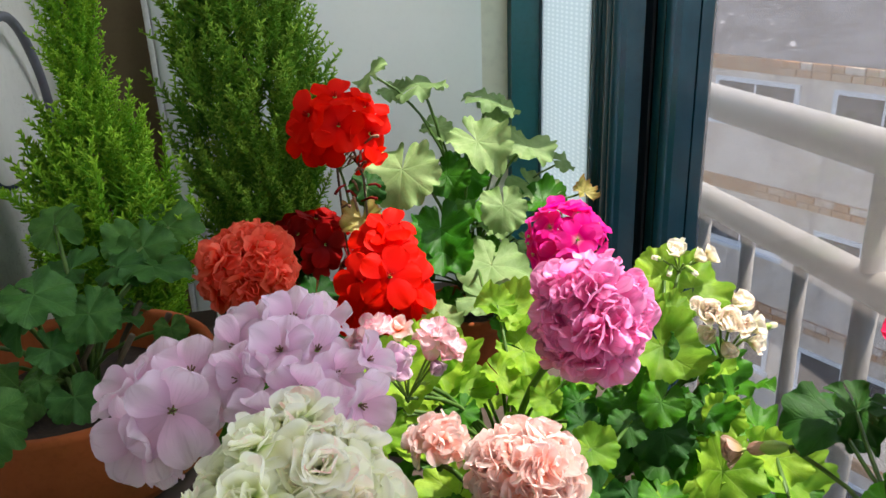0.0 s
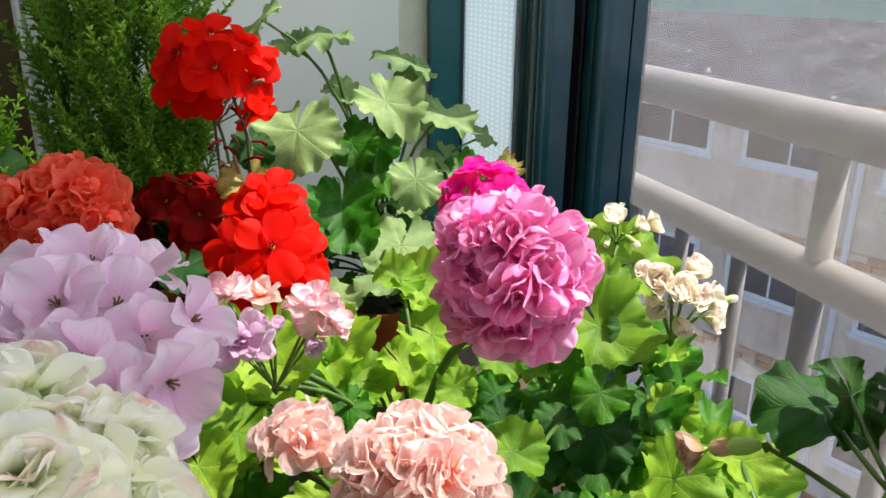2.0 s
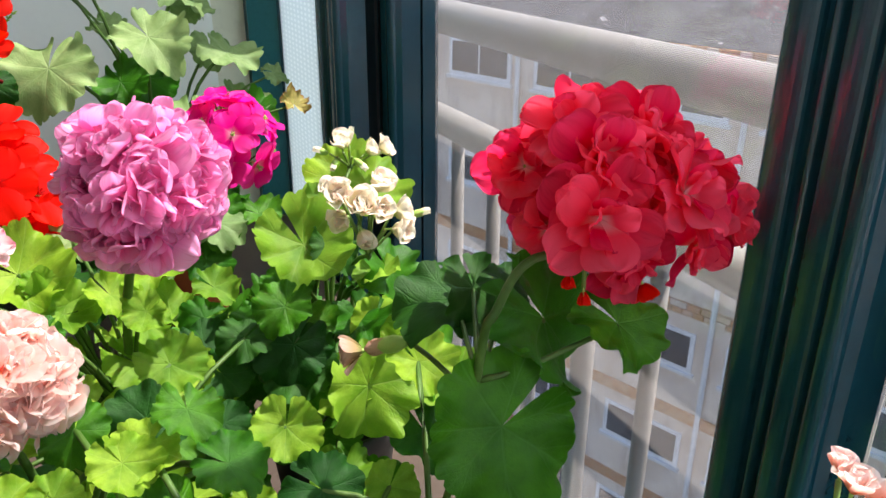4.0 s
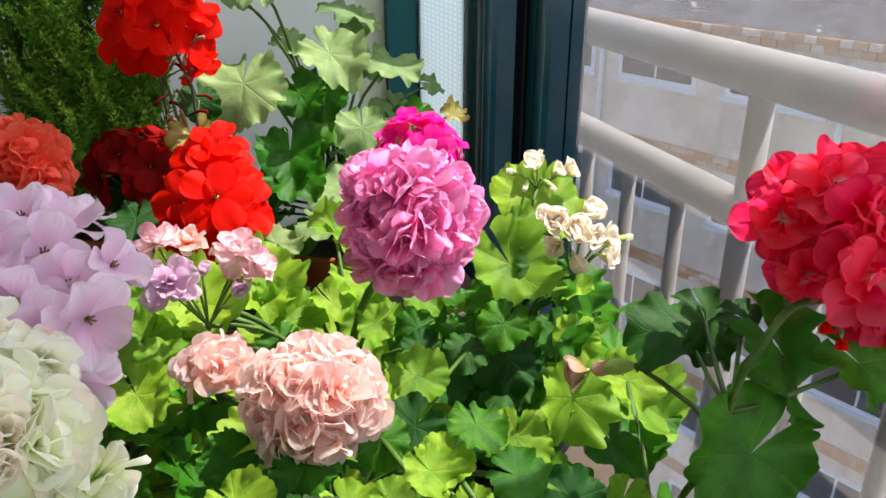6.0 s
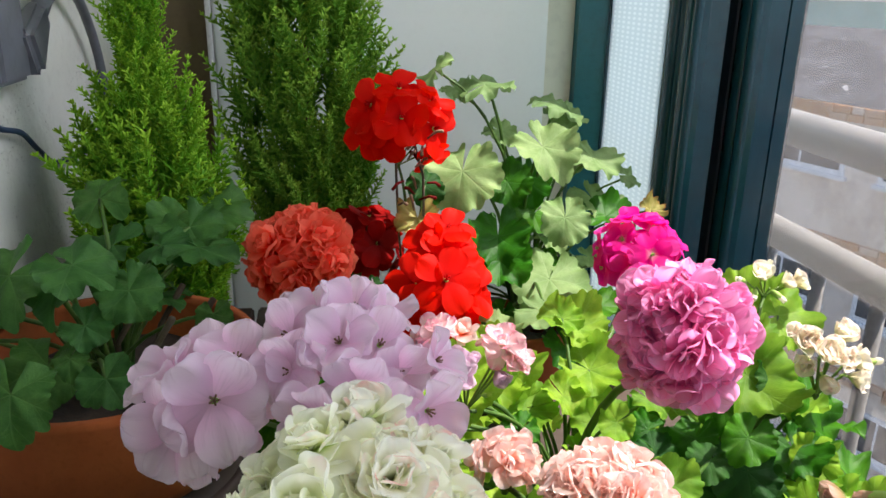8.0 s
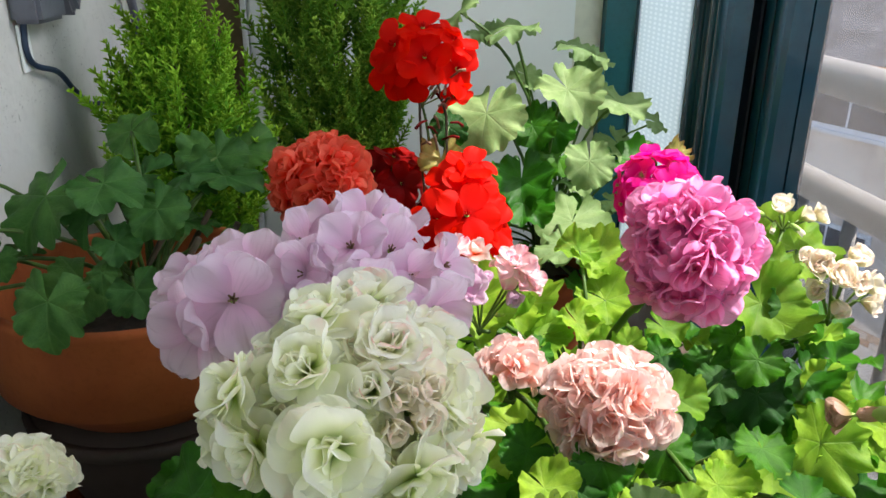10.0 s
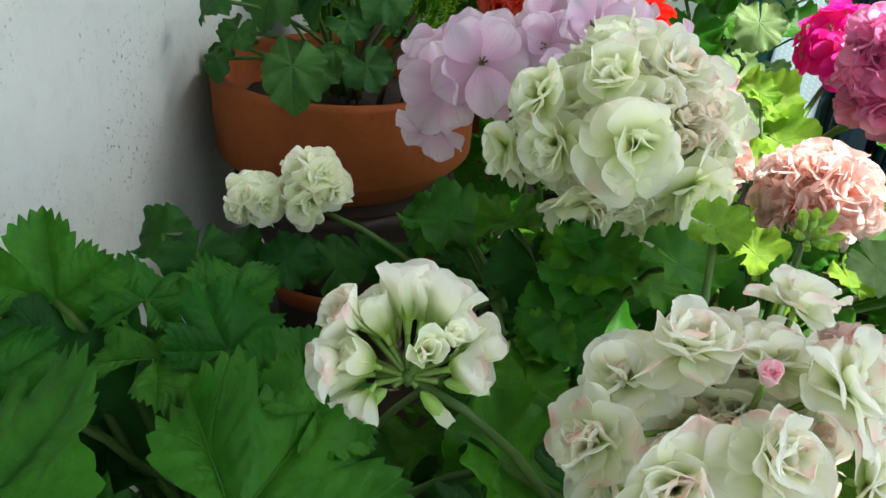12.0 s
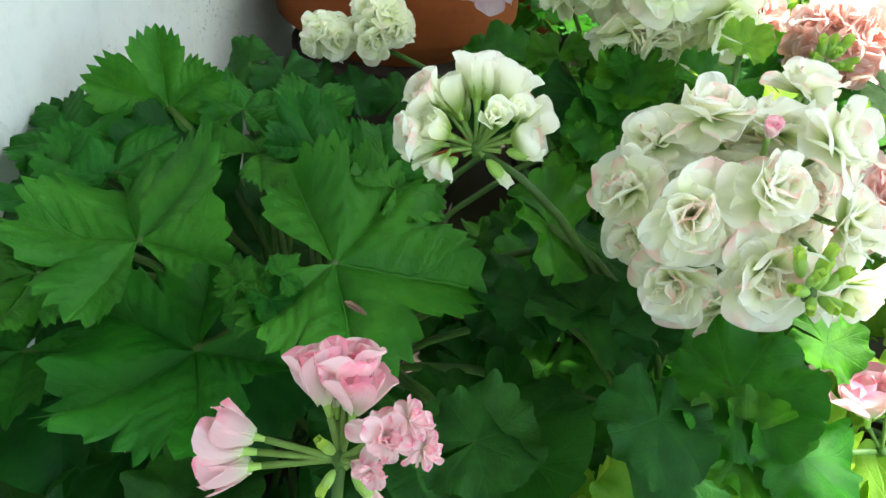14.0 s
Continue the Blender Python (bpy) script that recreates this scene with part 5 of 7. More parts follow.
floret(white_head, "white", "double", (-0.0200, 0.2220, 1.3020), 0.0140, (-0.30, -0.05, 0.95), 0.0, (-0.006, 0.228, 1.266))
floret(white_head, "blush", "double", (0.0140, 0.2350, 1.2880), 0.0149, (0.59, -0.15, 0.79), 0.0, (-0.006, 0.228, 1.266))
floret(white_head, "white", "double", (-0.0370, 0.2000, 1.2740), 0.0155, (-0.65, -0.75, -0.10), 0.0, (-0.006, 0.228, 1.266))
floret(white_head, "white", "double", (0.0070, 0.1950, 1.2650), 0.0165, (0.51, -0.81, -0.30), 0.0, (-0.006, 0.228, 1.266))
floret(white_head, "white", "double", (-0.0250, 0.2030, 1.2530), 0.0164, (-0.15, -0.79, -0.59), 0.0, (-0.006, 0.228, 1.266))
floret(white_head, "blush", "double", (-0.0060, 0.2450, 1.2950), 0.0160, (0.10, 0.20, 0.97), 0.0, (-0.006, 0.228, 1.266))
floret(white_head, "white", "double", (-0.0090, 0.2050, 1.2480), 0.0160, (0.15, -0.75, -0.65), 0.0, (-0.006, 0.228, 1.266))
floret(white_head, "white", "double", (0.0220, 0.2250, 1.2530), 0.0157, (0.85, -0.35, -0.40), 0.0, (-0.006, 0.228, 1.266))
floret(white_head, "white", "double", (-0.0510, 0.2250, 1.2620), 0.0152, (-0.91, -0.20, -0.35), 0.0, (-0.006, 0.228, 1.266))
floret(white_head, "cream", "bud", (0.0020, 0.2050, 1.2850), 0.0097, (0.29, -0.77, 0.57), 0.0, (-0.006, 0.228, 1.266))
floret(white_head, "blush", "bud", (-0.0050, 0.2030, 1.2890), 0.0106, (-0.10, -0.80, 0.60), 0.0, (-0.006, 0.228, 1.266))
floret(white_head, "cream", "bud", (0.0070, 0.2030, 1.2800), 0.0103, (0.51, -0.81, 0.30), 0.0, (-0.006, 0.228, 1.266))
floret(white_head, "cream", "bud", (0.0090, 0.2080, 1.2850), 0.0095, (0.51, -0.61, 0.61), 0.0, (-0.006, 0.228, 1.266))
floret(white_head, "cream", "bud", (-0.0000, 0.2000, 1.2790), 0.0089, (0.21, -0.95, 0.21), 0.0, (-0.006, 0.228, 1.266))
leaf(white_plant, "deep", (-0.068, 0.250, 1.216), 0.0183, (-0.36, -0.20, 0.91), (-0.93, 0.03, -0.36))
leaf(white_plant, "deep", (-0.021, 0.210, 1.230), 0.0168, (0.06, -0.40, 0.91), (0.13, -0.91, -0.40))
leaf(white_plant, "deep", (-0.033, 0.170, 1.228), 0.0153, (-0.03, -0.50, 0.86), (0.26, -0.84, -0.48))
leaf(white_plant, "deep", (0.003, 0.200, 1.226), 0.0164, (0.15, -0.04, 0.99), (0.99, 0.05, -0.15))
leaf(white_plant, "deep", (-0.043, 0.150, 1.217), 0.0133, (-0.05, -0.27, 0.96), (0.05, -0.96, -0.27))
leaf(white_plant, "deep", (-0.070, 0.250, 1.220), 0.0209, (-0.13, -0.11, 0.98), (-0.92, 0.39, -0.08))
leaf(white_plant, "deep", (-0.021, 0.190, 1.240), 0.0157, (-0.06, -0.54, 0.84), (-0.06, -0.84, -0.55))
leaf(white_plant, "deep", (0.004, 0.180, 1.245), 0.0151, (0.18, -0.28, 0.94), (0.90, -0.34, -0.27))
leaf(white_plant, "deep", (-0.046, 0.230, 1.231), 0.0149, (-0.03, -0.12, 0.99), (-0.08, -0.99, -0.12))
fill(white_plant, "deep", 30, (-0.010, 0.210, 1.100), 0.08, 0.08, 0.022, 0.032, 6)

pink_plant = potted("potted_geranium", "pink double geranium with bright green leaves in a dark pot", 0.13, 0.44, 0.045, 0.09, dark_pot)
head(pink_plant, "pink", "double", (0.150, 0.3495, 1.267), 0.0415, 36, 0.0208, seed=13, low=-0.85, jitter=0.16)
head(pink_plant, "magenta", "single", (0.219, 0.560, 1.226), 0.0420, 19, 0.0165, axis=(-0.1, -0.35, 0.93), seed=14, low=-0.1, depth=0.72, jitter=0.25)
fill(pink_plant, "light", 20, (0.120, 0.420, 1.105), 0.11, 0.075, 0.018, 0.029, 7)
# Low deep leaves paint the dark gaps left between the lit ones.
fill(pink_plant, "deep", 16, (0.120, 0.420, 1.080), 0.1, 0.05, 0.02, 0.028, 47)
rose_spray = umbel(pink_plant, (0.057, 0.400, 1.202))
floret(rose_spray, "rose", "double", (0.0390, 0.3950, 1.2530), 0.0133, (-0.20, -0.30, 0.93), 0.0, (0.057, 0.400, 1.202))
floret(rose_spray, "peach", "double", (0.0530, 0.3950, 1.2510), 0.0119, (0.10, -0.35, 0.93), 0.0, (0.057, 0.400, 1.202))
floret(rose_spray, "rose", "double", (0.0300, 0.3950, 1.2460), 0.0104, (-0.61, -0.51, 0.61), 0.0, (0.057, 0.400, 1.202))
floret(rose_spray, "rose", "double", (0.0760, 0.4000, 1.2410), 0.0153, (0.10, -0.50, 0.86), 0.0, (0.057, 0.400, 1.202))
floret(rose_spray, "rose", "double", (0.0830, 0.4000, 1.2330), 0.0132, (0.61, -0.61, 0.51), 0.0, (0.057, 0.400, 1.202))
floret(rose_spray, "mauve", "double", (0.0430, 0.3750, 1.2410), 0.0158, (-0.10, -0.91, 0.40), 0.0, (0.057, 0.400, 1.202))
floret(rose_spray, "mauve", "double", (0.0320, 0.3850, 1.2440), 0.0110, (-0.51, -0.81, 0.30), 0.0, (0.057, 0.400, 1.202))
floret(rose_spray, "mauve", "bud", (0.0580, 0.3900, 1.2360), 0.0067, (0.21, -0.31, 0.93), 0.0, (0.057, 0.400, 1.202))
floret(rose_spray, "mauve", "bud", (0.0720, 0.3950, 1.2270), 0.0092, (0.31, -0.93, -0.21), 0.0, (0.057, 0.400, 1.202))
floret(rose_spray, "green", "closed", (0.0650, 0.3950, 1.2140), 0.0062, (0.67, -0.67, 0.33), 0.0, (0.057, 0.400, 1.202))

cream_plant = potted("potted_geranium", "geranium with cream buds and glossy leaves by the window", 0.25, 0.45, 0.045, 0.09, dark_pot)
cream_spray = umbel(cream_plant, (0.259, 0.390, 1.203))
floret(cream_spray, "cream", "cup", (0.2440, 0.3850, 1.2380), 0.0127, (-0.42, -0.53, 0.74), 0.0, (0.259, 0.390, 1.203))
floret(cream_spray, "cream", "cup", (0.2510, 0.3800, 1.2340), 0.0142, (0.00, -0.71, 0.71), 0.0, (0.259, 0.390, 1.203))
floret(cream_spray, "cream", "cup", (0.2640, 0.3880, 1.2390), 0.0136, (0.30, -0.30, 0.90), 0.0, (0.259, 0.390, 1.203))
floret(cream_spray, "cream", "cup", (0.2690, 0.3800, 1.2200), 0.0118, (0.70, -0.70, 0.10), 0.0, (0.259, 0.390, 1.203))
floret(cream_spray, "cream", "bud", (0.2730, 0.3850, 1.2260), 0.0118, (0.90, -0.30, 0.30), 0.0, (0.259, 0.390, 1.203))
floret(cream_spray, "cream", "bud", (0.2420, 0.3900, 1.2410), 0.0095, (-0.69, -0.20, 0.69), 0.0, (0.259, 0.390, 1.203))
floret(cream_spray, "cream", "bud", (0.2520, 0.3780, 1.2220), 0.0104, (0.00, -0.89, -0.45), 0.0, (0.259, 0.390, 1.203))
floret(cream_spray, "cream", "closed", (0.2830, 0.3880, 1.2230), 0.0110, (0.96, -0.20, 0.20), 0.0, (0.259, 0.390, 1.203))
floret(cream_spray, "cream", "bud", (0.2450, 0.3830, 1.2290), 0.0114, (-0.70, -0.70, 0.10), 0.0, (0.259, 0.390, 1.203))
floret(cream_spray, "cream", "cup", (0.2590, 0.3800, 1.2320), 0.0115, (0.41, -0.82, 0.41), 0.0, (0.259, 0.390, 1.203))
cream_top_spray = umbel(cream_plant, (0.282, 0.490, 1.222))
floret(cream_top_spray, "cream", "bud", (0.2770, 0.4880, 1.2360), 0.0121, (-0.10, -0.31, 0.94), 0.0, (0.282, 0.490, 1.222))
floret(cream_top_spray, "cream", "closed", (0.2670, 0.4900, 1.2330), 0.0109, (-0.85, -0.32, 0.42), 0.0, (0.282, 0.490, 1.222))
floret(cream_top_spray, "cream", "cup", (0.3010, 0.4880, 1.2310), 0.0124, (0.81, -0.30, 0.51), 0.0, (0.282, 0.490, 1.222))
floret(cream_top_spray, "cream", "closed", (0.2830, 0.4820, 1.2290), 0.0110, (0.44, -0.78, -0.44), 0.0, (0.282, 0.490, 1.222))
floret(cream_top_spray, "cream", "closed", (0.2710, 0.4830, 1.2300), 0.0098, (-0.53, -0.74, -0.42), 0.0, (0.282, 0.490, 1.222))
floret(cream_top_spray, "cream", "bud", (0.2930, 0.4870, 1.2310), 0.0101, (0.79, -0.23, 0.57), 0.0, (0.282, 0.490, 1.222))
floret(cream_top_spray, "cream", "closed", (0.2830, 0.4920, 1.2380), 0.0100, (0.20, 0.10, 0.97), 0.0, (0.282, 0.490, 1.222))
# Light fill for lit leaves, deep fill for shaded ones of this crown.
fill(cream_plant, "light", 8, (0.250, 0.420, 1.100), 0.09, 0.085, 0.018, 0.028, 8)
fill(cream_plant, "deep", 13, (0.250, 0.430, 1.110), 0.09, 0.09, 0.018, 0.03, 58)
# Lowest deep leaves darken the gaps, standing for shade.
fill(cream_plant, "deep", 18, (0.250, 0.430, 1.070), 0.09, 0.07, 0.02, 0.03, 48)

crimson_plant = potted("potted_geranium", "crimson geranium in a dark pot beside the window sash", 0.245, 0.255, 0.045, 0.09, dark_pot)
crimson_head = umbel(crimson_plant, (0.300, 0.252, 1.262), stalk=False)
floret(crimson_head, "crimson", "double", (0.2760, 0.2130, 1.2820), 0.0243, (-0.10, -0.96, 0.25), 0.0, (0.300, 0.252, 1.262))
floret(crimson_head, "crimson", "double", (0.3140, 0.2180, 1.2840), 0.0258, (0.50, -0.80, 0.35), 0.0, (0.300, 0.252, 1.262))
floret(crimson_head, "crimson", "double", (0.2850, 0.2450, 1.3040), 0.0234, (-0.25, -0.40, 0.88), 0.0, (0.300, 0.252, 1.262))
floret(crimson_head, "crimson", "double", (0.3150, 0.2400, 1.2980), 0.0248, (0.25, -0.50, 0.83), 0.0, (0.300, 0.252, 1.262))
floret(crimson_head, "crimson", "double", (0.2730, 0.2550, 1.2880), 0.0210, (-0.82, -0.41, 0.41), 0.0, (0.300, 0.252, 1.262))
floret(crimson_head, "crimson", "double", (0.2730, 0.2370, 1.2710), 0.0167, (-0.60, -0.80, -0.10), 0.0, (0.300, 0.252, 1.262))
floret(crimson_head, "crimson", "double", (0.3400, 0.2350, 1.2550), 0.0226, (0.61, -0.71, -0.35), 0.0, (0.300, 0.252, 1.262))
floret(crimson_head, "crimson", "double", (0.3010, 0.2280, 1.2590), 0.0190, (0.00, -0.88, -0.47), 0.0, (0.300, 0.252, 1.262))
floret(crimson_head, "crimson", "double", (0.2850, 0.2250, 1.2970), 0.0215, (0.00, -0.76, 0.65), 0.0, (0.300, 0.252, 1.262))
floret(crimson_head, "crimson", "double", (0.3490, 0.2550, 1.2810), 0.0250, (0.61, -0.20, 0.76), 0.0, (0.300, 0.252, 1.262))
floret(crimson_head, "crimson", "double", (0.3310, 0.2750, 1.2940), 0.0238, (0.00, 0.20, 0.98), 0.0, (0.300, 0.252, 1.262))
floret(crimson_head, "crimson", "double", (0.3000, 0.2800, 1.2900), 0.0212, (-0.52, 0.21, 0.83), 0.0, (0.300, 0.252, 1.262))
floret(crimson_head, "crimson", "double", (0.3750, 0.2550, 1.2520), 0.0228, (0.95, -0.32, 0.00), 0.0, (0.300, 0.252, 1.262))
floret(crimson_head, "red", "bud", (0.2790, 0.2220, 1.2520), 0.0050, (-0.10, -0.40, -0.91), 0.0, (0.300, 0.252, 1.262))
floret(crimson_head, "red", "bud", (0.3070, 0.2260, 1.2480), 0.0075, (0.20, -0.50, -0.84), 0.0, (0.300, 0.252, 1.262))
floret(crimson_head, "red", "bud", (0.2770, 0.2280, 1.2560), 0.0048, (-0.42, -0.53, -0.74), 0.0, (0.300, 0.252, 1.262))
head(crimson_plant, "crimson", "double", (0.302, 0.246, 1.279), 0.0300, 14, 0.0210, seed=20, low=-0.5, stalk=False)
fill(crimson_plant, "deep", 6, (0.300, 0.310, 1.030), 0.05, 0.04, 0.022, 0.03, 39)
fill(crimson_plant, "deep", 8, (0.250, 0.220, 1.050), 0.07, 0.06, 0.022, 0.03, 9)

peach_plant = potted("potted_geranium", "peach-pink double geranium in a dark pot", 0.1, 0.31, 0.045, 0.09, dark_pot)
head(peach_plant, "peach", "double", (0.092, 0.281, 1.2255), 0.0340, 38, 0.0148, seed=21, low=-0.5, thick=0.0014)
head(peach_plant, "peach", "double", (0.0585, 0.314, 1.2255), 0.0170, 7, 0.0135, seed=22, low=0, thick=0.0013)
# Deep and light fills split this crown into shaded and lit leaves.
fill(peach_plant, "deep", 20, (0.120, 0.290, 1.080), 0.09, 0.08, 0.02, 0.03, 10)
fill(peach_plant, "light", 6, (0.130, 0.280, 1.085), 0.09, 0.075, 0.018, 0.028, 50)

dusty_plant = potted("potted_geranium", "dusty pink double geranium in a dark pot", 0.15, 0.18, 0.045, 0.09, dark_pot)
head(dusty_plant, "dusty", "double", (0.137, 0.225, 1.175), 0.0300, 24, 0.0145, seed=23, low=-0.3)
head(dusty_plant, "peach", "double", (0.080, 0.188, 1.195), 0.0280, 20, 0.0145, seed=24, low=-0.3)
fill(dusty_plant, "light", 22, (0.160, 0.160, 1.070), 0.1, 0.07, 0.02, 0.03, 11)

blush_plant = potted("potted_geranium", "white double geranium tinged pink with half-open buds", 0.0, 0.1, 0.045, 0.09, dark_pot)

lobed_plant = potted("potted_geranium", "green geranium with large toothed leaves beside the wall", -0.14, 0.14, 0.05, 0.09, dark_pot)
leaf(lobed_plant, "lobed", (-0.115, 0.090, 1.218), 0.0434, (0.07, -0.25, 0.97), (1.00, 0.00, -0.07))
leaf(lobed_plant, "lobed", (-0.175, 0.092, 1.218), 0.0379, (-0.13, -0.30, 0.95), (-0.53, 0.83, 0.19))
leaf(lobed_plant, "lobed", (-0.156, 0.077, 1.190), 0.0449, (-0.14, -0.16, 0.98), (-0.72, -0.66, -0.21))
leaf(lobed_plant, "lobed", (-0.192, 0.165, 1.224), 0.0272, (0.25, -0.83, 0.51), (-0.23, 0.46, 0.86))
leaf(lobed_plant, "lobed", (-0.153, 0.147, 1.219), 0.0240, (0.15, 0.09, 0.99), (0.52, 0.84, -0.15))
leaf(lobed_plant, "lobed", (-0.222, 0.150, 1.217), 0.0245, (-0.13, -0.30, 0.95), (-0.62, 0.77, 0.16))
leaf(lobed_plant, "lobed", (-0.133, 0.150, 1.222), 0.0220, (0.19, -0.34, 0.92), (0.38, 0.89, 0.26))
leaf(lobed_plant, "lobed", (-0.106, 0.125, 1.230), 0.0199, (0.32, -0.60, 0.73), (-0.16, 0.73, 0.66))
leaf(lobed_plant, "lobed", (-0.140, 0.078, 1.217), 0.0083, (-0.52, -0.31, 0.79), (-0.48, 0.87, 0.02))
leaf(lobed_plant, "lobed", (-0.130, 0.074, 1.215), 0.0092, (0.51, -0.30, 0.81), (0.70, -0.39, -0.59))
leaf(lobed_plant, "lobed", (-0.138, 0.073, 1.213), 0.0079, (-0.42, -0.61, 0.67), (-0.40, -0.53, -0.74))
leaf(lobed_plant, "lobed", (-0.128, 0.080, 1.219), 0.0080, (0.61, -0.06, 0.79), (0.35, 0.92, -0.20))
leaf(lobed_plant, "lobed", (-0.136, 0.082, 1.218), 0.0077, (-0.06, 0.07, 1.00), (0.08, 0.99, -0.07))
leaf(lobed_plant, "lobed", (-0.134, 0.076, 1.216), 0.0048, (0.11, -0.56, 0.82), (-0.31, 0.76, 0.57))
leaf(lobed_plant, "lobed", (-0.231, 0.100, 1.157), 0.0342, (-0.06, -0.01, 1.00), (-0.63, -0.78, -0.04))
leaf(lobed_plant, "lobed", (-0.199, 0.130, 1.217), 0.0268, (0.08, -0.36, 0.93), (-0.36, 0.86, 0.36))
leaf(lobed_plant, "lobed", (-0.165, 0.170, 1.224), 0.0211, (0.18, -0.20, 0.96), (-0.05, 0.98, 0.22))
leaf(lobed_plant, "lobed", (-0.214, 0.120, 1.215), 0.0262, (-0.14, -0.23, 0.96), (-0.93, 0.35, -0.05))
leaf(lobed_plant, "lobed", (-0.209, 0.090, 1.203), 0.0297, (-0.14, -0.16, 0.98), (-0.93, -0.31, -0.19))
leaf(lobed_plant, "lobed", (-0.140, 0.180, 1.222), 0.0185, (0.08, -0.36, 0.93), (-0.16, 0.92, 0.37))
leaf(lobed_plant, "lobed", (-0.101, 0.120, 1.227), 0.0197, (0.39, -0.25, 0.88), (0.59, 0.81, -0.04))
leaf(lobed_plant, "dark", (-0.158, 0.200, 1.225), 0.0137, (0.00, -0.58, 0.82), (0.10, -0.81, -0.57))
leaf(lobed_plant, "dark", (-0.178, 0.220, 1.220), 0.0134, (-0.20, -0.58, 0.79), (-0.97, 0.04, -0.22))
leaf(lobed_plant, "dark", (-0.057, 0.120, 1.183), 0.0256, (-0.06, 0.07, 1.00), (-0.24, -0.97, 0.06))
leaf(lobed_plant, "dark", (-0.019, 0.120, 1.183), 0.0235, (-0.06, -0.01, 1.00), (0.75, -0.66, 0.03))
leaf(lobed_plant, "dark", (-0.068, 0.060, 1.186), 0.0337, (-0.06, -0.01, 1.00), (0.08, -1.00, -0.01))
leaf(lobed_plant, "dark", (-0.019, 0.070, 1.187), 0.0288, (0.04, 0.08, 1.00), (0.52, -0.86, 0.05))
leaf(lobed_plant, "dark", (-0.037, 0.200, 1.227), 0.0213, (0.07, -0.28, 0.96), (0.17, -0.94, -0.29))
leaf(lobed_plant, "dark", (-0.034, 0.190, 1.215), 0.0168, (-0.04, -0.15, 0.99), (0.09, -0.98, -0.15))
leaf(lobed_plant, "dark", (-0.044, 0.130, 1.204), 0.0184, (0.52, -0.50, 0.69), (0.21, 0.86, 0.47))
bud_head = umbel(blush_plant, (-0.077, 0.108, 1.250))
floret(bud_head, "blush", "bud", (-0.0780, 0.1130, 1.2630), 0.0140, (-0.07, 0.36, 0.93), 0.0, (-0.077, 0.108, 1.250))
floret(bud_head, "blush", "bud", (-0.0715, 0.1130, 1.2615), 0.0137, (0.40, 0.37, 0.84), 0.0, (-0.077, 0.108, 1.250))
floret(bud_head, "blush", "bud", (-0.0650, 0.1100, 1.2565), 0.0115, (0.87, 0.14, 0.47), 0.0, (-0.077, 0.108, 1.250))
floret(bud_head, "blush", "bud", (-0.0670, 0.1070, 1.2540), 0.0108, (0.92, -0.09, 0.37), 0.0, (-0.077, 0.108, 1.250))
floret(bud_head, "white", "bud", (-0.0830, 0.1110, 1.2595), 0.0116, (-0.52, 0.26, 0.82), 0.0, (-0.077, 0.108, 1.250))
floret(bud_head, "white", "bud", (-0.0880, 0.1090, 1.2545), 0.0119, (-0.92, 0.08, 0.38), 0.0, (-0.077, 0.108, 1.250))
floret(bud_head, "white", "bud", (-0.0870, 0.1065, 1.2510), 0.0102, (-0.98, -0.15, 0.10), 0.0, (-0.077, 0.108, 1.250))
floret(bud_head, "white", "bud", (-0.0810, 0.1140, 1.2550), 0.0088, (-0.46, 0.68, 0.57), 0.0, (-0.077, 0.108, 1.250))
floret(bud_head, "blush", "bud", (-0.0745, 0.1145, 1.2615), 0.0134, (0.19, 0.48, 0.86), 0.0, (-0.077, 0.108, 1.250))
floret(bud_head, "blush", "bud", (-0.0685, 0.1120, 1.2585), 0.0105, (0.67, 0.32, 0.67), 0.0, (-0.077, 0.108, 1.250))
floret(bud_head, "white", "closed", (-0.0825, 0.1055, 1.2470), 0.0100, (-0.82, -0.37, -0.44), 0.0, (-0.077, 0.108, 1.250))
floret(bud_head, "white", "closed", (-0.0730, 0.1050, 1.2475), 0.0095, (0.72, -0.54, -0.45), 0.0, (-0.077, 0.108, 1.250))
floret(bud_head, "white", "closed", (-0.0675, 0.1055, 1.2510), 0.0099, (0.96, -0.25, 0.10), 0.0, (-0.077, 0.108, 1.250))
floret(bud_head, "white", "bud", (-0.0850, 0.1050, 1.2550), 0.0099, (-0.81, -0.30, 0.51), 0.0, (-0.077, 0.108, 1.250))
floret(bud_head, "white", "bud", (-0.0730, 0.1000, 1.2630), 0.0067, (0.15, -0.59, 0.79), 0.0, (-0.077, 0.108, 1.250))
floret(bud_head, "white", "bud", (-0.0680, 0.1040, 1.2640), 0.0056, (0.41, -0.41, 0.82), 0.0, (-0.077, 0.108, 1.250))
floret(bud_head, "blush", "cup", (-0.0885, 0.1110, 1.2610), 0.0110, (-0.80, -0.10, 0.60), 0.0, (-0.077, 0.108, 1.250))
floret(bud_head, "blush", "cup", (-0.0905, 0.1055, 1.2545), 0.0100, (-0.91, -0.40, 0.10), 0.0, (-0.077, 0.108, 1.250))
floret(bud_head, "blush", "bud", (-0.0850, 0.1020, 1.2500), 0.0080, (-0.51, -0.61, -0.61), 0.0, (-0.077, 0.108, 1.250))
head(white_plant, "white", "double", (-0.125, 0.255, 1.227), 0.0175, 11, 0.0100, seed=26, jitter=0.35, low=-0.5, thick=0.0012)
head(white_plant, "white", "double", (-0.150, 0.250, 1.221), 0.0145, 9, 0.0092, seed=27, jitter=0.35, low=-0.4, thick=0.0012, stalk=False)
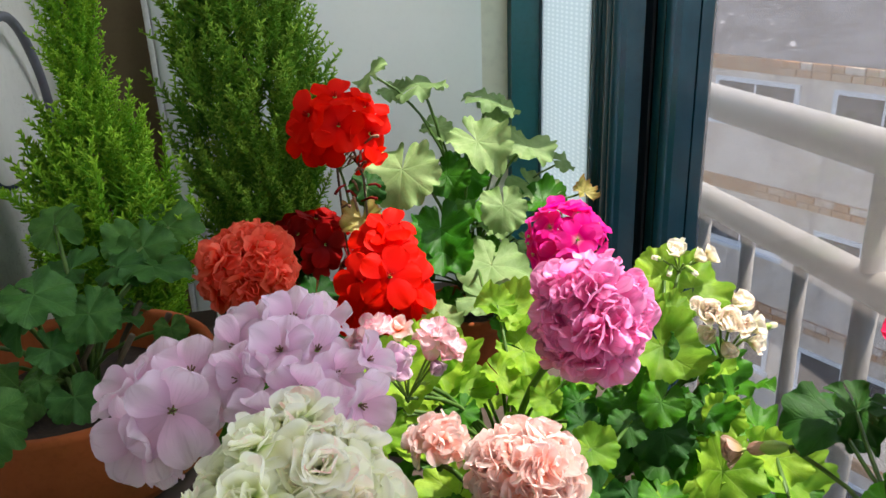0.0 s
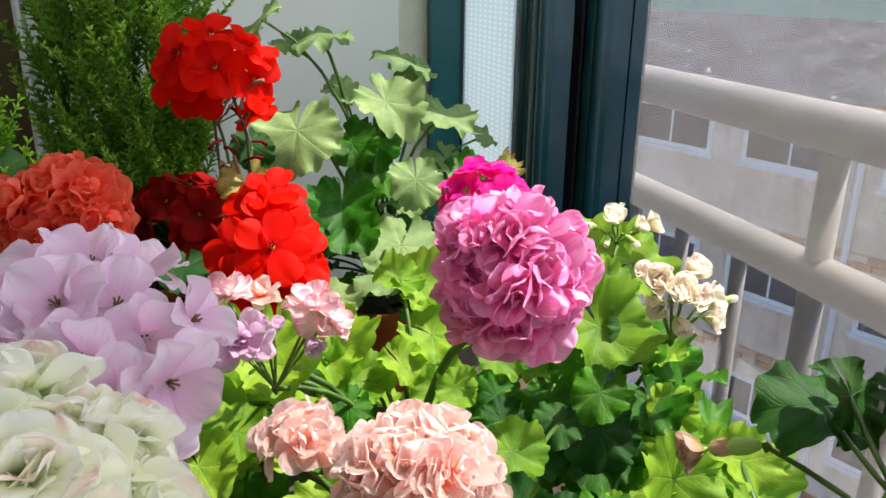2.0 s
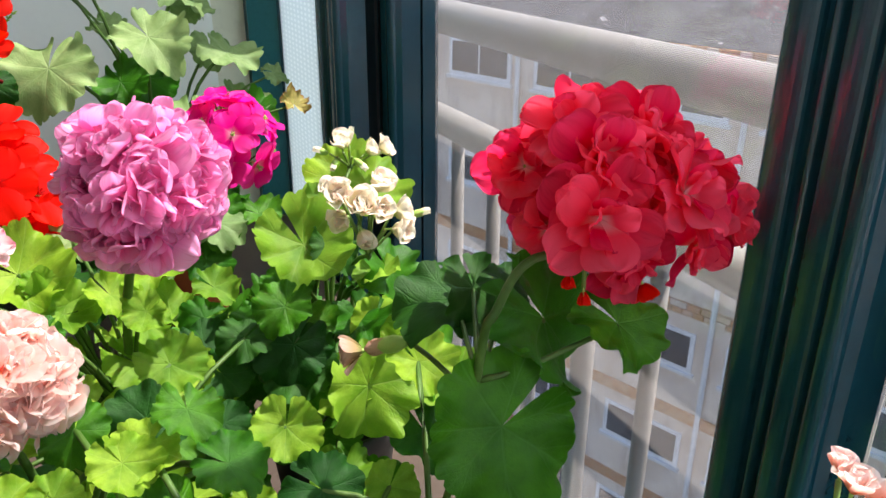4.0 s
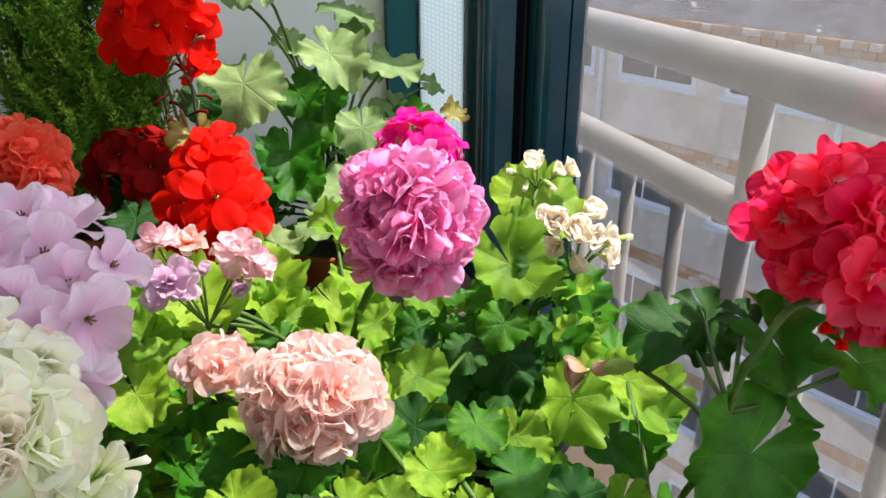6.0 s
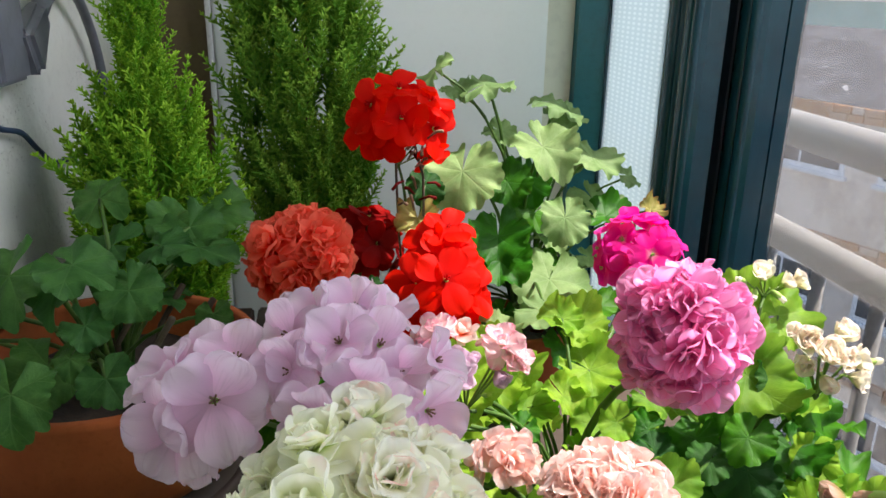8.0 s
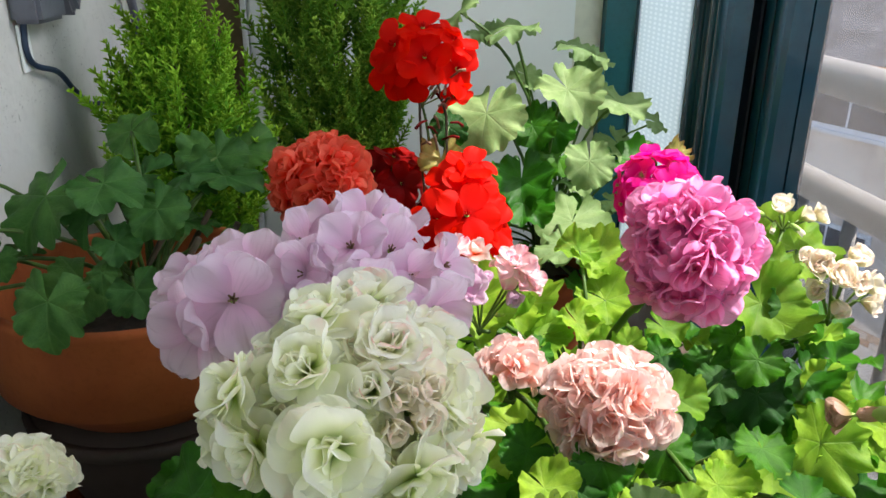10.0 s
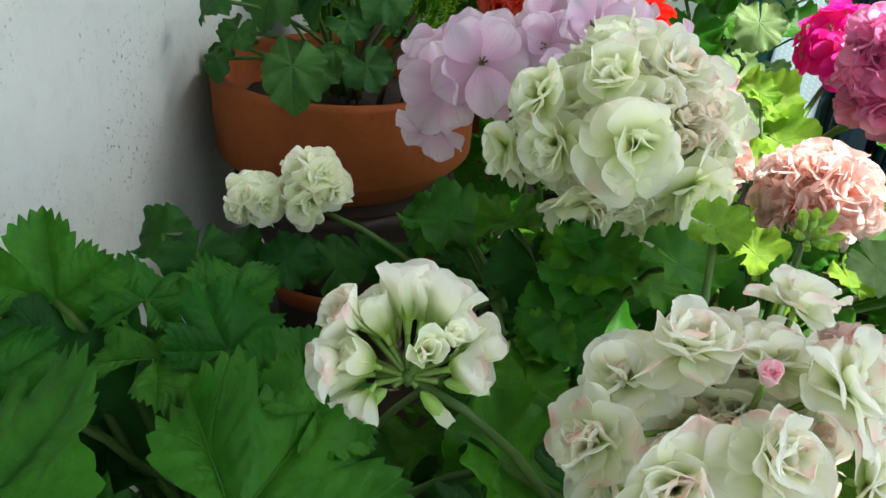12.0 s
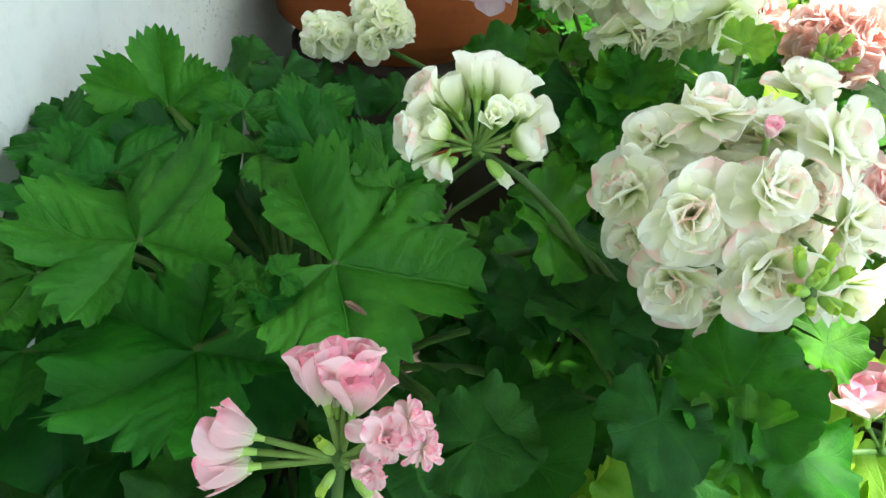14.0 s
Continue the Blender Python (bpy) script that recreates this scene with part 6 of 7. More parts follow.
# Dark fill low in the crown, shade put into its colour.
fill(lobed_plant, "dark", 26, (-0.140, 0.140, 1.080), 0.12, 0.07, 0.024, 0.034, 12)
head(blush_plant, "blush", "double", (0.001, 0.108, 1.243), 0.0250, 18, 0.0145, seed=28, low=-0.7, depth=0.6)
blush_head = umbel(blush_plant, (0.001, 0.103, 1.247))
floret(blush_head, "blush", "double", (-0.0360, 0.0880, 1.2530), 0.0128, (-0.73, -0.59, 0.34), 0.0, (0.001, 0.103, 1.247))
floret(blush_head, "blush", "double", (-0.0230, 0.0730, 1.2560), 0.0141, (-0.20, -0.87, 0.46), 0.0, (0.001, 0.103, 1.247))
floret(blush_head, "blush", "double", (-0.0070, 0.0730, 1.2650), 0.0136, (0.20, -0.67, 0.72), 0.0, (0.001, 0.103, 1.247))
floret(blush_head, "blush", "double", (-0.0210, 0.0780, 1.2320), 0.0132, (-0.31, -0.95, 0.00), 0.0, (0.001, 0.103, 1.247))
floret(blush_head, "blush", "double", (-0.0050, 0.0660, 1.2470), 0.0151, (0.10, -0.99, 0.10), 0.0, (0.001, 0.103, 1.247))
floret(blush_head, "blush", "double", (-0.0180, 0.0980, 1.2710), 0.0137, (-0.10, -0.20, 0.97), 0.0, (0.001, 0.103, 1.247))
floret(blush_head, "blush", "double", (0.0000, 0.1000, 1.2670), 0.0136, (0.30, -0.10, 0.95), 0.0, (0.001, 0.103, 1.247))
floret(blush_head, "blush", "double", (0.0120, 0.0900, 1.2690), 0.0146, (0.64, -0.21, 0.74), 0.0, (0.001, 0.103, 1.247))
floret(blush_head, "blush", "double", (0.0170, 0.0800, 1.2530), 0.0150, (0.75, -0.60, 0.30), 0.0, (0.001, 0.103, 1.247))
floret(blush_head, "blush", "double", (0.0250, 0.0820, 1.2330), 0.0147, (0.61, -0.71, -0.35), 0.0, (0.001, 0.103, 1.247))
floret(blush_head, "blush", "double", (-0.0290, 0.1000, 1.2600), 0.0117, (-0.60, -0.10, 0.80), 0.0, (0.001, 0.103, 1.247))
floret(blush_head, "blush", "double", (-0.0060, 0.0800, 1.2230), 0.0116, (0.00, -0.86, -0.51), 0.0, (0.001, 0.103, 1.247))
floret(blush_head, "blush", "double", (-0.0300, 0.0900, 1.2370), 0.0112, (-0.80, -0.60, -0.10), 0.0, (0.001, 0.103, 1.247))
floret(blush_head, "blush", "double", (0.0100, 0.1150, 1.2720), 0.0121, (0.30, 0.41, 0.86), 0.0, (0.001, 0.103, 1.247))
floret(blush_head, "rose", "bud", (-0.0070, 0.0850, 1.2730), 0.0051, (0.00, -0.30, 0.95), 0.0, (0.001, 0.103, 1.247))
leaf(blush_plant, "deep", (-0.007, 0.053, 1.219), 0.0204, (-0.24, -0.16, 0.96), (0.58, -0.82, 0.00))
leaf(blush_plant, "deep", (0.008, 0.040, 1.212), 0.0163, (0.16, -0.13, 0.98), (0.76, -0.62, -0.20))
fill(blush_plant, "light", 34, (0.030, 0.080, 1.080), 0.1, 0.07, 0.022, 0.032, 13)

rose_plant = potted("potted_geranium", "geranium with pink rosebuds in a dark pot", -0.1, 0.0, 0.045, 0.09, dark_pot)
rose_head = umbel(rose_plant, (-0.098, 0.012, 1.229))
floret(rose_head, "rose", "bud", (-0.1015, 0.0170, 1.2400), 0.0126, (-0.28, 0.40, 0.87), 0.0, (-0.098, 0.012, 1.229))
floret(rose_head, "rose", "cup", (-0.0980, 0.0186, 1.2411), 0.0113, (0.00, 0.48, 0.88), 0.0, (-0.098, 0.012, 1.229))
floret(rose_head, "rose", "bud", (-0.0960, 0.0160, 1.2390), 0.0110, (0.18, 0.37, 0.91), 0.0, (-0.098, 0.012, 1.229))
floret(rose_head, "rose", "bud", (-0.1000, 0.0180, 1.2380), 0.0110, (-0.18, 0.55, 0.82), 0.0, (-0.098, 0.012, 1.229))
floret(rose_head, "rose", "bud", (-0.1178, 0.0120, 1.2284), 0.0112, (-1.00, 0.00, -0.03), 0.0, (-0.098, 0.012, 1.229))
floret(rose_head, "rose", "bud", (-0.1166, 0.0107, 1.2252), 0.0107, (-0.98, -0.07, -0.20), 0.0, (-0.098, 0.012, 1.229))
floret(rose_head, "rose", "bud", (-0.1158, 0.0133, 1.2316), 0.0093, (-0.99, 0.07, 0.15), 0.0, (-0.098, 0.012, 1.229))
floret(rose_head, "rose", "double", (-0.0880, 0.0030, 1.2480), 0.0067, (0.30, -0.60, 0.75), 0.0, (-0.098, 0.012, 1.229))
floret(rose_head, "rose", "double", (-0.0840, 0.0060, 1.2500), 0.0052, (0.67, -0.20, 0.72), 0.0, (-0.098, 0.012, 1.229))
floret(rose_head, "rose", "double", (-0.0900, 0.0000, 1.2420), 0.0042, (0.10, -0.99, 0.10), 0.0, (-0.098, 0.012, 1.229))
floret(rose_head, "rose", "double", (-0.0810, 0.0040, 1.2450), 0.0047, (0.81, -0.51, 0.30), 0.0, (-0.098, 0.012, 1.229))
floret(rose_head, "green", "closed", (-0.0994, 0.0113, 1.2318), 0.0060, (-0.44, -0.22, 0.87), 0.0, (-0.098, 0.012, 1.229))
floret(rose_head, "green", "closed", (-0.0990, 0.0092, 1.2283), 0.0057, (-0.34, -0.91, -0.23), 0.0, (-0.098, 0.012, 1.229))
floret(rose_head, "rose", "closed", (-0.0945, 0.0092, 1.2280), 0.0085, (0.76, -0.61, -0.23), 0.0, (-0.098, 0.012, 1.229))
# Dark fill below the buds, coloured for the shade there.
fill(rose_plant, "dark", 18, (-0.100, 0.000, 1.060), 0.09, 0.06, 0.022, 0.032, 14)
green_head = umbel(blush_plant, (0.044, 0.187, 1.253))
floret(green_head, "green", "closed", (0.0418, 0.1834, 1.2557), 0.0076, (-0.80, -0.50, 0.50), 0.0)
floret(green_head, "green", "closed", (0.0446, 0.1822, 1.2552), 0.0068, (0.20, -1.10, 0.30), 0.0)
floret(green_head, "green", "closed", (0.0429, 0.1824, 1.2548), 0.0064, (-0.40, -1.00, 0.10), 0.0)
floret(green_head, "green", "closed", (0.0460, 0.1826, 1.2550), 0.0072, (0.70, -0.90, 0.20), 0.0)
floret(green_head, "green", "closed", (0.0440, 0.1844, 1.2570), 0.0084, (0.00, 0.00, 1.00), 0.0)
floret(green_head, "green", "closed", (0.0454, 0.1842, 1.2568), 0.0078, (0.50, -0.10, 0.90), 0.0)
floret(green_head, "green", "closed", (0.0418, 0.1860, 1.2566), 0.0091, (-0.27, -0.31, 0.91), 0.0)
floret(green_head, "green", "closed", (0.0458, 0.1850, 1.2580), 0.0091, (0.29, -0.35, 0.89), 0.0)
floret(green_head, "green", "closed", (0.0426, 0.1800, 1.2588), 0.0083, (-0.07, -0.79, 0.61), 0.0)
floret(green_head, "green", "closed", (0.0484, 0.1860, 1.2533), 0.0079, (0.73, -0.42, 0.54), 0.0)
near_green_head = umbel(blush_plant, (0.004, 0.060, 1.246))
floret(near_green_head, "green", "closed", (0.0018, 0.0564, 1.2488), 0.0076, (-0.80, -0.50, 0.50), 0.0)
floret(near_green_head, "green", "closed", (0.0046, 0.0552, 1.2483), 0.0068, (0.20, -1.10, 0.30), 0.0)
floret(near_green_head, "green", "closed", (0.0029, 0.0554, 1.2478), 0.0064, (-0.40, -1.00, 0.10), 0.0)
floret(near_green_head, "green", "closed", (0.0060, 0.0556, 1.2480), 0.0072, (0.70, -0.90, 0.20), 0.0)
floret(near_green_head, "green", "closed", (0.0040, 0.0574, 1.2500), 0.0084, (0.00, 0.00, 1.00), 0.0)
floret(near_green_head, "green", "closed", (0.0054, 0.0572, 1.2498), 0.0078, (0.50, -0.10, 0.90), 0.0)
floret(near_green_head, "green", "closed", (-0.0002, 0.0580, 1.2523), 0.0078, (-0.36, 0.05, 0.93), 0.0)
floret(near_green_head, "green", "closed", (0.0031, 0.0580, 1.2535), 0.0078, (0.24, 0.10, 0.97), 0.0)
floret(near_green_head, "green", "closed", (0.0007, 0.0550, 1.2523), 0.0070, (-0.01, -0.49, 0.87), 0.0)
floret(near_green_head, "green", "closed", (0.0073, 0.0600, 1.2496), 0.0067, (0.71, -0.11, 0.69), 0.0)

stand = tagged(empty("pot_stand"), "dark brown upturned pot under the terracotta bowl", "pot")
stand.location = (-0.146, 0.475, SHELF)
p = part("body", shape("body", [lathe([(0.001, 0), (0.05, 0), (0.052, 0.004), (0.054, 0.088), (0.075, 0.15), (0.074, 0.158), (0.001, 0.158)], 40)], [brown_pot]), None, stand)
p.location = (-0.146, 0.475, SHELF)
p = part("rim", shape("rim", [lathe([(0.0745, 0.147), (0.0785, 0.149), (0.079, 0.156), (0.0745, 0.1575), (0.0745, 0.147)], 40)], [brown_pot]), None, stand)
p.location = (-0.146, 0.475, SHELF)
saucer = tagged(empty("pot_saucer"), "round terracotta saucer under the stacked pots", "saucer")
saucer.location = (-0.146, 0.475, SHELF)
q = part("dish", shape("dish", [lathe([(0.0545, 0.078), (0.062, 0.088), (0.064, 0.088), (0.065, 0.085), (0.058, 0.07), (0.0545, 0.07), (0.0545, 0.078)], 40)], [terracotta]), None, saucer)
q.location = (-0.146, 0.475, SHELF)
wilted_head = umbel(crimson_plant, (0.247, 0.300, 1.199), stalk=False)
bent = [Vector((0.247, 0.300, 1.199)), Vector((0.2485, 0.282, 1.201)), Vector((0.249, 0.260, 1.203)), Vector((0.2475, 0.238, 1.2))]
part("flower_stalk", shape("flower_stalk", [tube(bent, 0.0011, 0.0013, 7)], [stalk_green]), None, crimson_plant)
floret(wilted_head, "withered", "closed", (0.2455, 0.3030, 1.1985), 0.0200, (-0.63, 0.66, -0.40), 0.0)
floret(wilted_head, "withered", "bud", (0.2303, 0.3180, 1.1893), 0.0122, (-0.98, 0.18, -0.06), 0.0)

orange_plant = potted("potted_geranium", "geranium with orange buds in a dark pot near the sash", 0.315, 0.09, 0.04, 0.09, dark_pot)
orange_head = umbel(orange_plant, (0.284, 0.120, 1.225))
floret(orange_head, "peach", "cup", (0.2867, 0.1200, 1.2432), 0.0081, (0.16, 0.00, 0.99), 0.0, (0.284, 0.120, 1.225))
floret(orange_head, "peach", "cup", (0.3048, 0.1250, 1.2280), 0.0088, (0.97, 0.23, 0.12), 0.0, (0.284, 0.120, 1.225))
floret(orange_head, "peach", "cup", (0.2881, 0.1250, 1.2448), 0.0067, (0.21, 0.25, 0.95), 0.0, (0.284, 0.120, 1.225))
floret(orange_head, "green", "closed", (0.2532, 0.1150, 1.2442), 0.0051, (-0.88, 0.12, 0.46), 0.0, (0.284, 0.120, 1.225))
floret(orange_head, "green", "closed", (0.2705, 0.1180, 1.2384), 0.0054, (-0.22, 0.06, 0.97), 0.0, (0.284, 0.120, 1.225))
floret(orange_head, "green", "closed", (0.2589, 0.1100, 1.2437), 0.0045, (-0.75, -0.39, 0.53), 0.0, (0.284, 0.120, 1.225))
orange_low_head = umbel(orange_plant, (0.247, 0.120, 1.230))
floret(orange_low_head, "rose", "cup", (0.2419, 0.1200, 1.2374), 0.0082, (-0.57, 0.00, 0.82), 0.0, (0.247, 0.120, 1.230))
floret(orange_low_head, "rose", "cup", (0.2515, 0.1200, 1.2347), 0.0077, (0.70, 0.00, 0.71), 0.0, (0.247, 0.120, 1.230))
fill(orange_plant, "deep", 10, (0.315, 0.090, 1.060), 0.05, 0.04, 0.018, 0.026, 49)
side_bud_head = umbel(blush_plant, (0.073, 0.100, 1.150))
floret(side_bud_head, "rose", "bud", (0.0655, 0.1050, 1.1618), 0.0175, (-0.30, 0.24, 0.92), 0.0, (0.073, 0.100, 1.150))
floret(side_bud_head, "rose", "bud", (0.0721, 0.1050, 1.1671), 0.0154, (0.26, 0.28, 0.92), 0.0, (0.073, 0.100, 1.150))
# Dark leaves set behind gaps, painted for the shade between toothed leaves.
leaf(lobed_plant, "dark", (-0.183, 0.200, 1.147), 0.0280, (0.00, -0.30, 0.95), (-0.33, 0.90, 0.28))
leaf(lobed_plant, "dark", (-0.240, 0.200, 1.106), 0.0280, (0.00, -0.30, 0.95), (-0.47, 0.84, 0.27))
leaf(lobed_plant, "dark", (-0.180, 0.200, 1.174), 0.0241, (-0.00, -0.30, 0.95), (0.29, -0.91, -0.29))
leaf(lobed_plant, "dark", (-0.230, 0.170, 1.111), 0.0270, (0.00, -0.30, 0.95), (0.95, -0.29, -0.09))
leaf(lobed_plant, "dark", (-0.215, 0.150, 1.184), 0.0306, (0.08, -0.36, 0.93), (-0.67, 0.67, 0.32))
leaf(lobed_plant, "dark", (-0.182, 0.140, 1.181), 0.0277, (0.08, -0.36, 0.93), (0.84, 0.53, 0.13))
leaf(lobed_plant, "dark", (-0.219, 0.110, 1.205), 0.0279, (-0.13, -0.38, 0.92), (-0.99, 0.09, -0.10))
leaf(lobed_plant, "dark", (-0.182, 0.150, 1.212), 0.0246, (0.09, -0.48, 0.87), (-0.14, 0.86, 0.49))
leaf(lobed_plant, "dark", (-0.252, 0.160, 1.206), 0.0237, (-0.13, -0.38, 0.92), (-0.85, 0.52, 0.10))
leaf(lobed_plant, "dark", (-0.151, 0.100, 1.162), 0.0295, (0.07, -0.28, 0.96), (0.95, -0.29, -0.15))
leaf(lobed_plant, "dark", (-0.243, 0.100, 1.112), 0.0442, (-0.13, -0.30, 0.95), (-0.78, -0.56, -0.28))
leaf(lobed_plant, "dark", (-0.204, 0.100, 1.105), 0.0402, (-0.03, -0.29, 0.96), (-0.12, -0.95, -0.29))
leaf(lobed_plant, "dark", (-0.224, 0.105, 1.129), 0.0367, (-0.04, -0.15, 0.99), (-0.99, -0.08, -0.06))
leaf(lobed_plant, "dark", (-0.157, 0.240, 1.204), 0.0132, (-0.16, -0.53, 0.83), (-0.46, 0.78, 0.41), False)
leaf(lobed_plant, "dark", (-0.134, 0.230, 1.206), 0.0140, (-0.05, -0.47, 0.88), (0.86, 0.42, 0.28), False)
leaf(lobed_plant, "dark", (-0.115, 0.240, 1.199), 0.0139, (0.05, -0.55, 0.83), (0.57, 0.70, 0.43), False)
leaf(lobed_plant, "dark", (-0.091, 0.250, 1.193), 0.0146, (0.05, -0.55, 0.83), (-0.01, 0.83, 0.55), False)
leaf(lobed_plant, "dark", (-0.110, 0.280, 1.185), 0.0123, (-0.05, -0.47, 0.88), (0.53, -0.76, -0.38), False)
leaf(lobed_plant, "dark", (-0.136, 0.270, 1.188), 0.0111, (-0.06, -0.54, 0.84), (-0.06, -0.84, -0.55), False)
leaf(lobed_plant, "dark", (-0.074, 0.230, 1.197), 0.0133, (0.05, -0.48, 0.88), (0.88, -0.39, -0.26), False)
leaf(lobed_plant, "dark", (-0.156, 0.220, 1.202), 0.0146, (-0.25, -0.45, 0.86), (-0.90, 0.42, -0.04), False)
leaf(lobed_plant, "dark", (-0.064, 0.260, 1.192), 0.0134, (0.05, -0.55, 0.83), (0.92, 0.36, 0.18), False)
def petiole(at):
    """A leaf stalk that springs from the bent crimson stem."""
    line = bow(Vector((0.2475, 0.236, 1.217)), Vector(at) - Vector((0, 0, 0.001)), -0.004, 6)
    part("leaf_stalk", shape("leaf_stalk", [tube(line, 0.0012, 0.001, 6)], [stalk_green]), None, crimson_plant)


stalk_line = [Vector((0.304, 0.240, 1.255)), Vector((0.265, 0.232, 1.263)), Vector((0.251, 0.232, 1.246)), Vector((0.247, 0.236, 1.223)), Vector(CROWN[crimson_plant.name])]
part("flower_stalk", shape("flower_stalk", [tube(lead_line(stalk_line), 0.0015, 0.0018, 8)], [stalk_green]), None, crimson_plant)
leaf(blush_plant, "dark", (-0.056, 0.100, 1.206), 0.0229, (-0.06, 0.04, 1.00), (0.09, -0.99, 0.05))
leaf(blush_plant, "dark", (-0.041, 0.085, 1.212), 0.0196, (0.04, 0.05, 1.00), (0.72, -0.70, 0.01))
leaf(blush_plant, "dark", (-0.032, 0.115, 1.210), 0.0175, (0.06, -0.09, 0.99), (0.78, -0.62, -0.11))
leaf(peach_plant, "light", (0.059, 0.250, 1.213), 0.0123, (0.06, -0.44, 0.89), (0.58, -0.72, -0.39))
leaf(peach_plant, "deep", (0.085, 0.260, 1.215), 0.0135, (-0.16, -0.42, 0.89), (-0.70, -0.59, -0.40))
leaf(peach_plant, "light", (0.095, 0.240, 1.210), 0.0115, (0.16, -0.45, 0.88), (0.60, -0.66, -0.45))
leaf(peach_plant, "deep", (0.063, 0.220, 1.218), 0.0126, (-0.05, -0.43, 0.90), (-0.09, -0.90, -0.44))
leaf(peach_plant, "light", (0.128, 0.250, 1.209), 0.0115, (0.14, -0.57, 0.81), (0.55, -0.63, -0.55))
leaf(peach_plant, "deep", (0.150, 0.260, 1.217), 0.0123, (0.07, -0.30, 0.95), (0.03, -0.95, -0.30))
leaf(peach_plant, "deep", (0.159, 0.240, 1.206), 0.0132, (0.16, -0.45, 0.88), (0.87, -0.35, -0.34))
# More dark leaves on the wall side, coloured for deep shade.
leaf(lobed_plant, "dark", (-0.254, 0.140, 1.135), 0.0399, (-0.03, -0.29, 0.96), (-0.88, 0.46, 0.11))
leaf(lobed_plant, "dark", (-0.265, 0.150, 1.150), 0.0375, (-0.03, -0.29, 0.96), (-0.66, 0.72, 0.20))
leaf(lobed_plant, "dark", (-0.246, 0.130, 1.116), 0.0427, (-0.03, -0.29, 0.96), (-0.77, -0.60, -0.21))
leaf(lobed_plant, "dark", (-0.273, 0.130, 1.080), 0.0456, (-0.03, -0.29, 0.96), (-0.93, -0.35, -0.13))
# Light paint marks lit leaves here, deep and dark paints the shaded ones.
leaf(pink_plant, "light", (0.105, 0.450, 1.171), 0.0220, (-0.00, -0.51, 0.86), (-1.00, -0.03, -0.02))
leaf(pink_plant, "light", (0.109, 0.455, 1.174), 0.0140, (0.20, -0.93, 0.30), (0.21, 0.33, 0.92))
leaf(pink_plant, "light", (0.153, 0.470, 1.184), 0.0247, (-0.10, -0.40, 0.91), (0.69, -0.69, -0.23))
leaf(pink_plant, "light", (0.142, 0.500, 1.208), 0.0161, (-0.00, -0.60, 0.80), (-0.97, 0.19, 0.14))
leaf(pink_plant, "light", (0.154, 0.500, 1.201), 0.0217, (0.10, -0.50, 0.86), (0.96, 0.27, 0.05))
leaf(pink_plant, "light", (0.145, 0.430, 1.167), 0.0156, (-0.00, -0.51, 0.86), (-0.96, 0.25, 0.15))
leaf(pink_plant, "pale", (0.110, 0.555, 1.177), 0.0171, (-0.00, -0.51, 0.86), (0.91, -0.35, -0.21))
leaf(pink_plant, "light", (0.049, 0.410, 1.185), 0.0097, (-0.20, -0.69, 0.69), (-0.98, 0.17, -0.11))
leaf(pink_plant, "light", (0.183, 0.440, 1.177), 0.0144, (0.10, -0.50, 0.86), (0.77, -0.50, -0.39))
leaf(pink_plant, "deep", (0.174, 0.420, 1.168), 0.0145, (-0.20, -0.61, 0.76), (-0.95, -0.06, -0.30))
leaf(pink_plant, "light", (0.158, 0.360, 1.174), 0.0121, (0.10, -0.80, 0.60), (0.43, -0.51, -0.75))
leaf(pink_plant, "light", (0.145, 0.400, 1.188), 0.0120, (-0.20, -0.69, 0.69), (-0.88, -0.19, -0.44))
leaf(pink_plant, "light", (0.095, 0.460, 1.185), 0.0108, (0.10, -0.80, 0.60), (-0.09, 0.59, 0.80))
leaf(pink_plant, "light", (0.129, 0.450, 1.178), 0.0155, (0.30, -0.51, 0.81), (0.62, -0.54, -0.57))
leaf(pink_plant, "dark", (0.170, 0.400, 1.166), 0.0149, (0.20, -0.61, 0.76), (0.44, -0.64, -0.63))
leaf(pink_plant, "deep", (0.094, 0.420, 1.174), 0.0140, (-0.20, -0.50, 0.84), (-0.81, -0.41, -0.43))
leaf(pink_plant, "light", (0.032, 0.430, 1.202), 0.0187, (-0.20, -0.59, 0.78), (-0.96, -0.04, -0.27))
leaf(pink_plant, "light", (0.033, 0.440, 1.199), 0.0254, (0.10, -0.50, 0.86), (0.99, 0.11, -0.05))
leaf(pink_plant, "light", (0.027, 0.400, 1.199), 0.0209, (-0.20, -0.59, 0.78), (-0.54, -0.60, -0.59))
leaf(pink_plant, "light", (0.036, 0.410, 1.188), 0.0178, (0.10, -0.50, 0.86), (0.73, 0.63, 0.28))
leaf(pink_plant, "light", (0.022, 0.360, 1.194), 0.0172, (-0.10, -0.60, 0.80), (0.46, -0.74, -0.50))
leaf(pink_plant, "light", (0.085, 0.470, 1.190), 0.0280, (0.10, -0.60, 0.80), (0.90, -0.29, -0.33))
leaf(pink_plant, "light", (0.052, 0.420, 1.207), 0.0246, (0.10, -0.60, 0.80), (0.91, -0.26, -0.31))
leaf(pink_plant, "light", (0.038, 0.380, 1.195), 0.0165, (-0.10, -0.60, 0.80), (-0.73, -0.50, -0.46))
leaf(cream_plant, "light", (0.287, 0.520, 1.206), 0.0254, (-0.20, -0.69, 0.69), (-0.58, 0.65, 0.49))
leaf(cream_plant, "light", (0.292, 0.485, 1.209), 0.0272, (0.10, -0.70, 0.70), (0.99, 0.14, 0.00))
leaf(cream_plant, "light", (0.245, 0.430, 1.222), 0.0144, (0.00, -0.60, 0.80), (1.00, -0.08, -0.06))
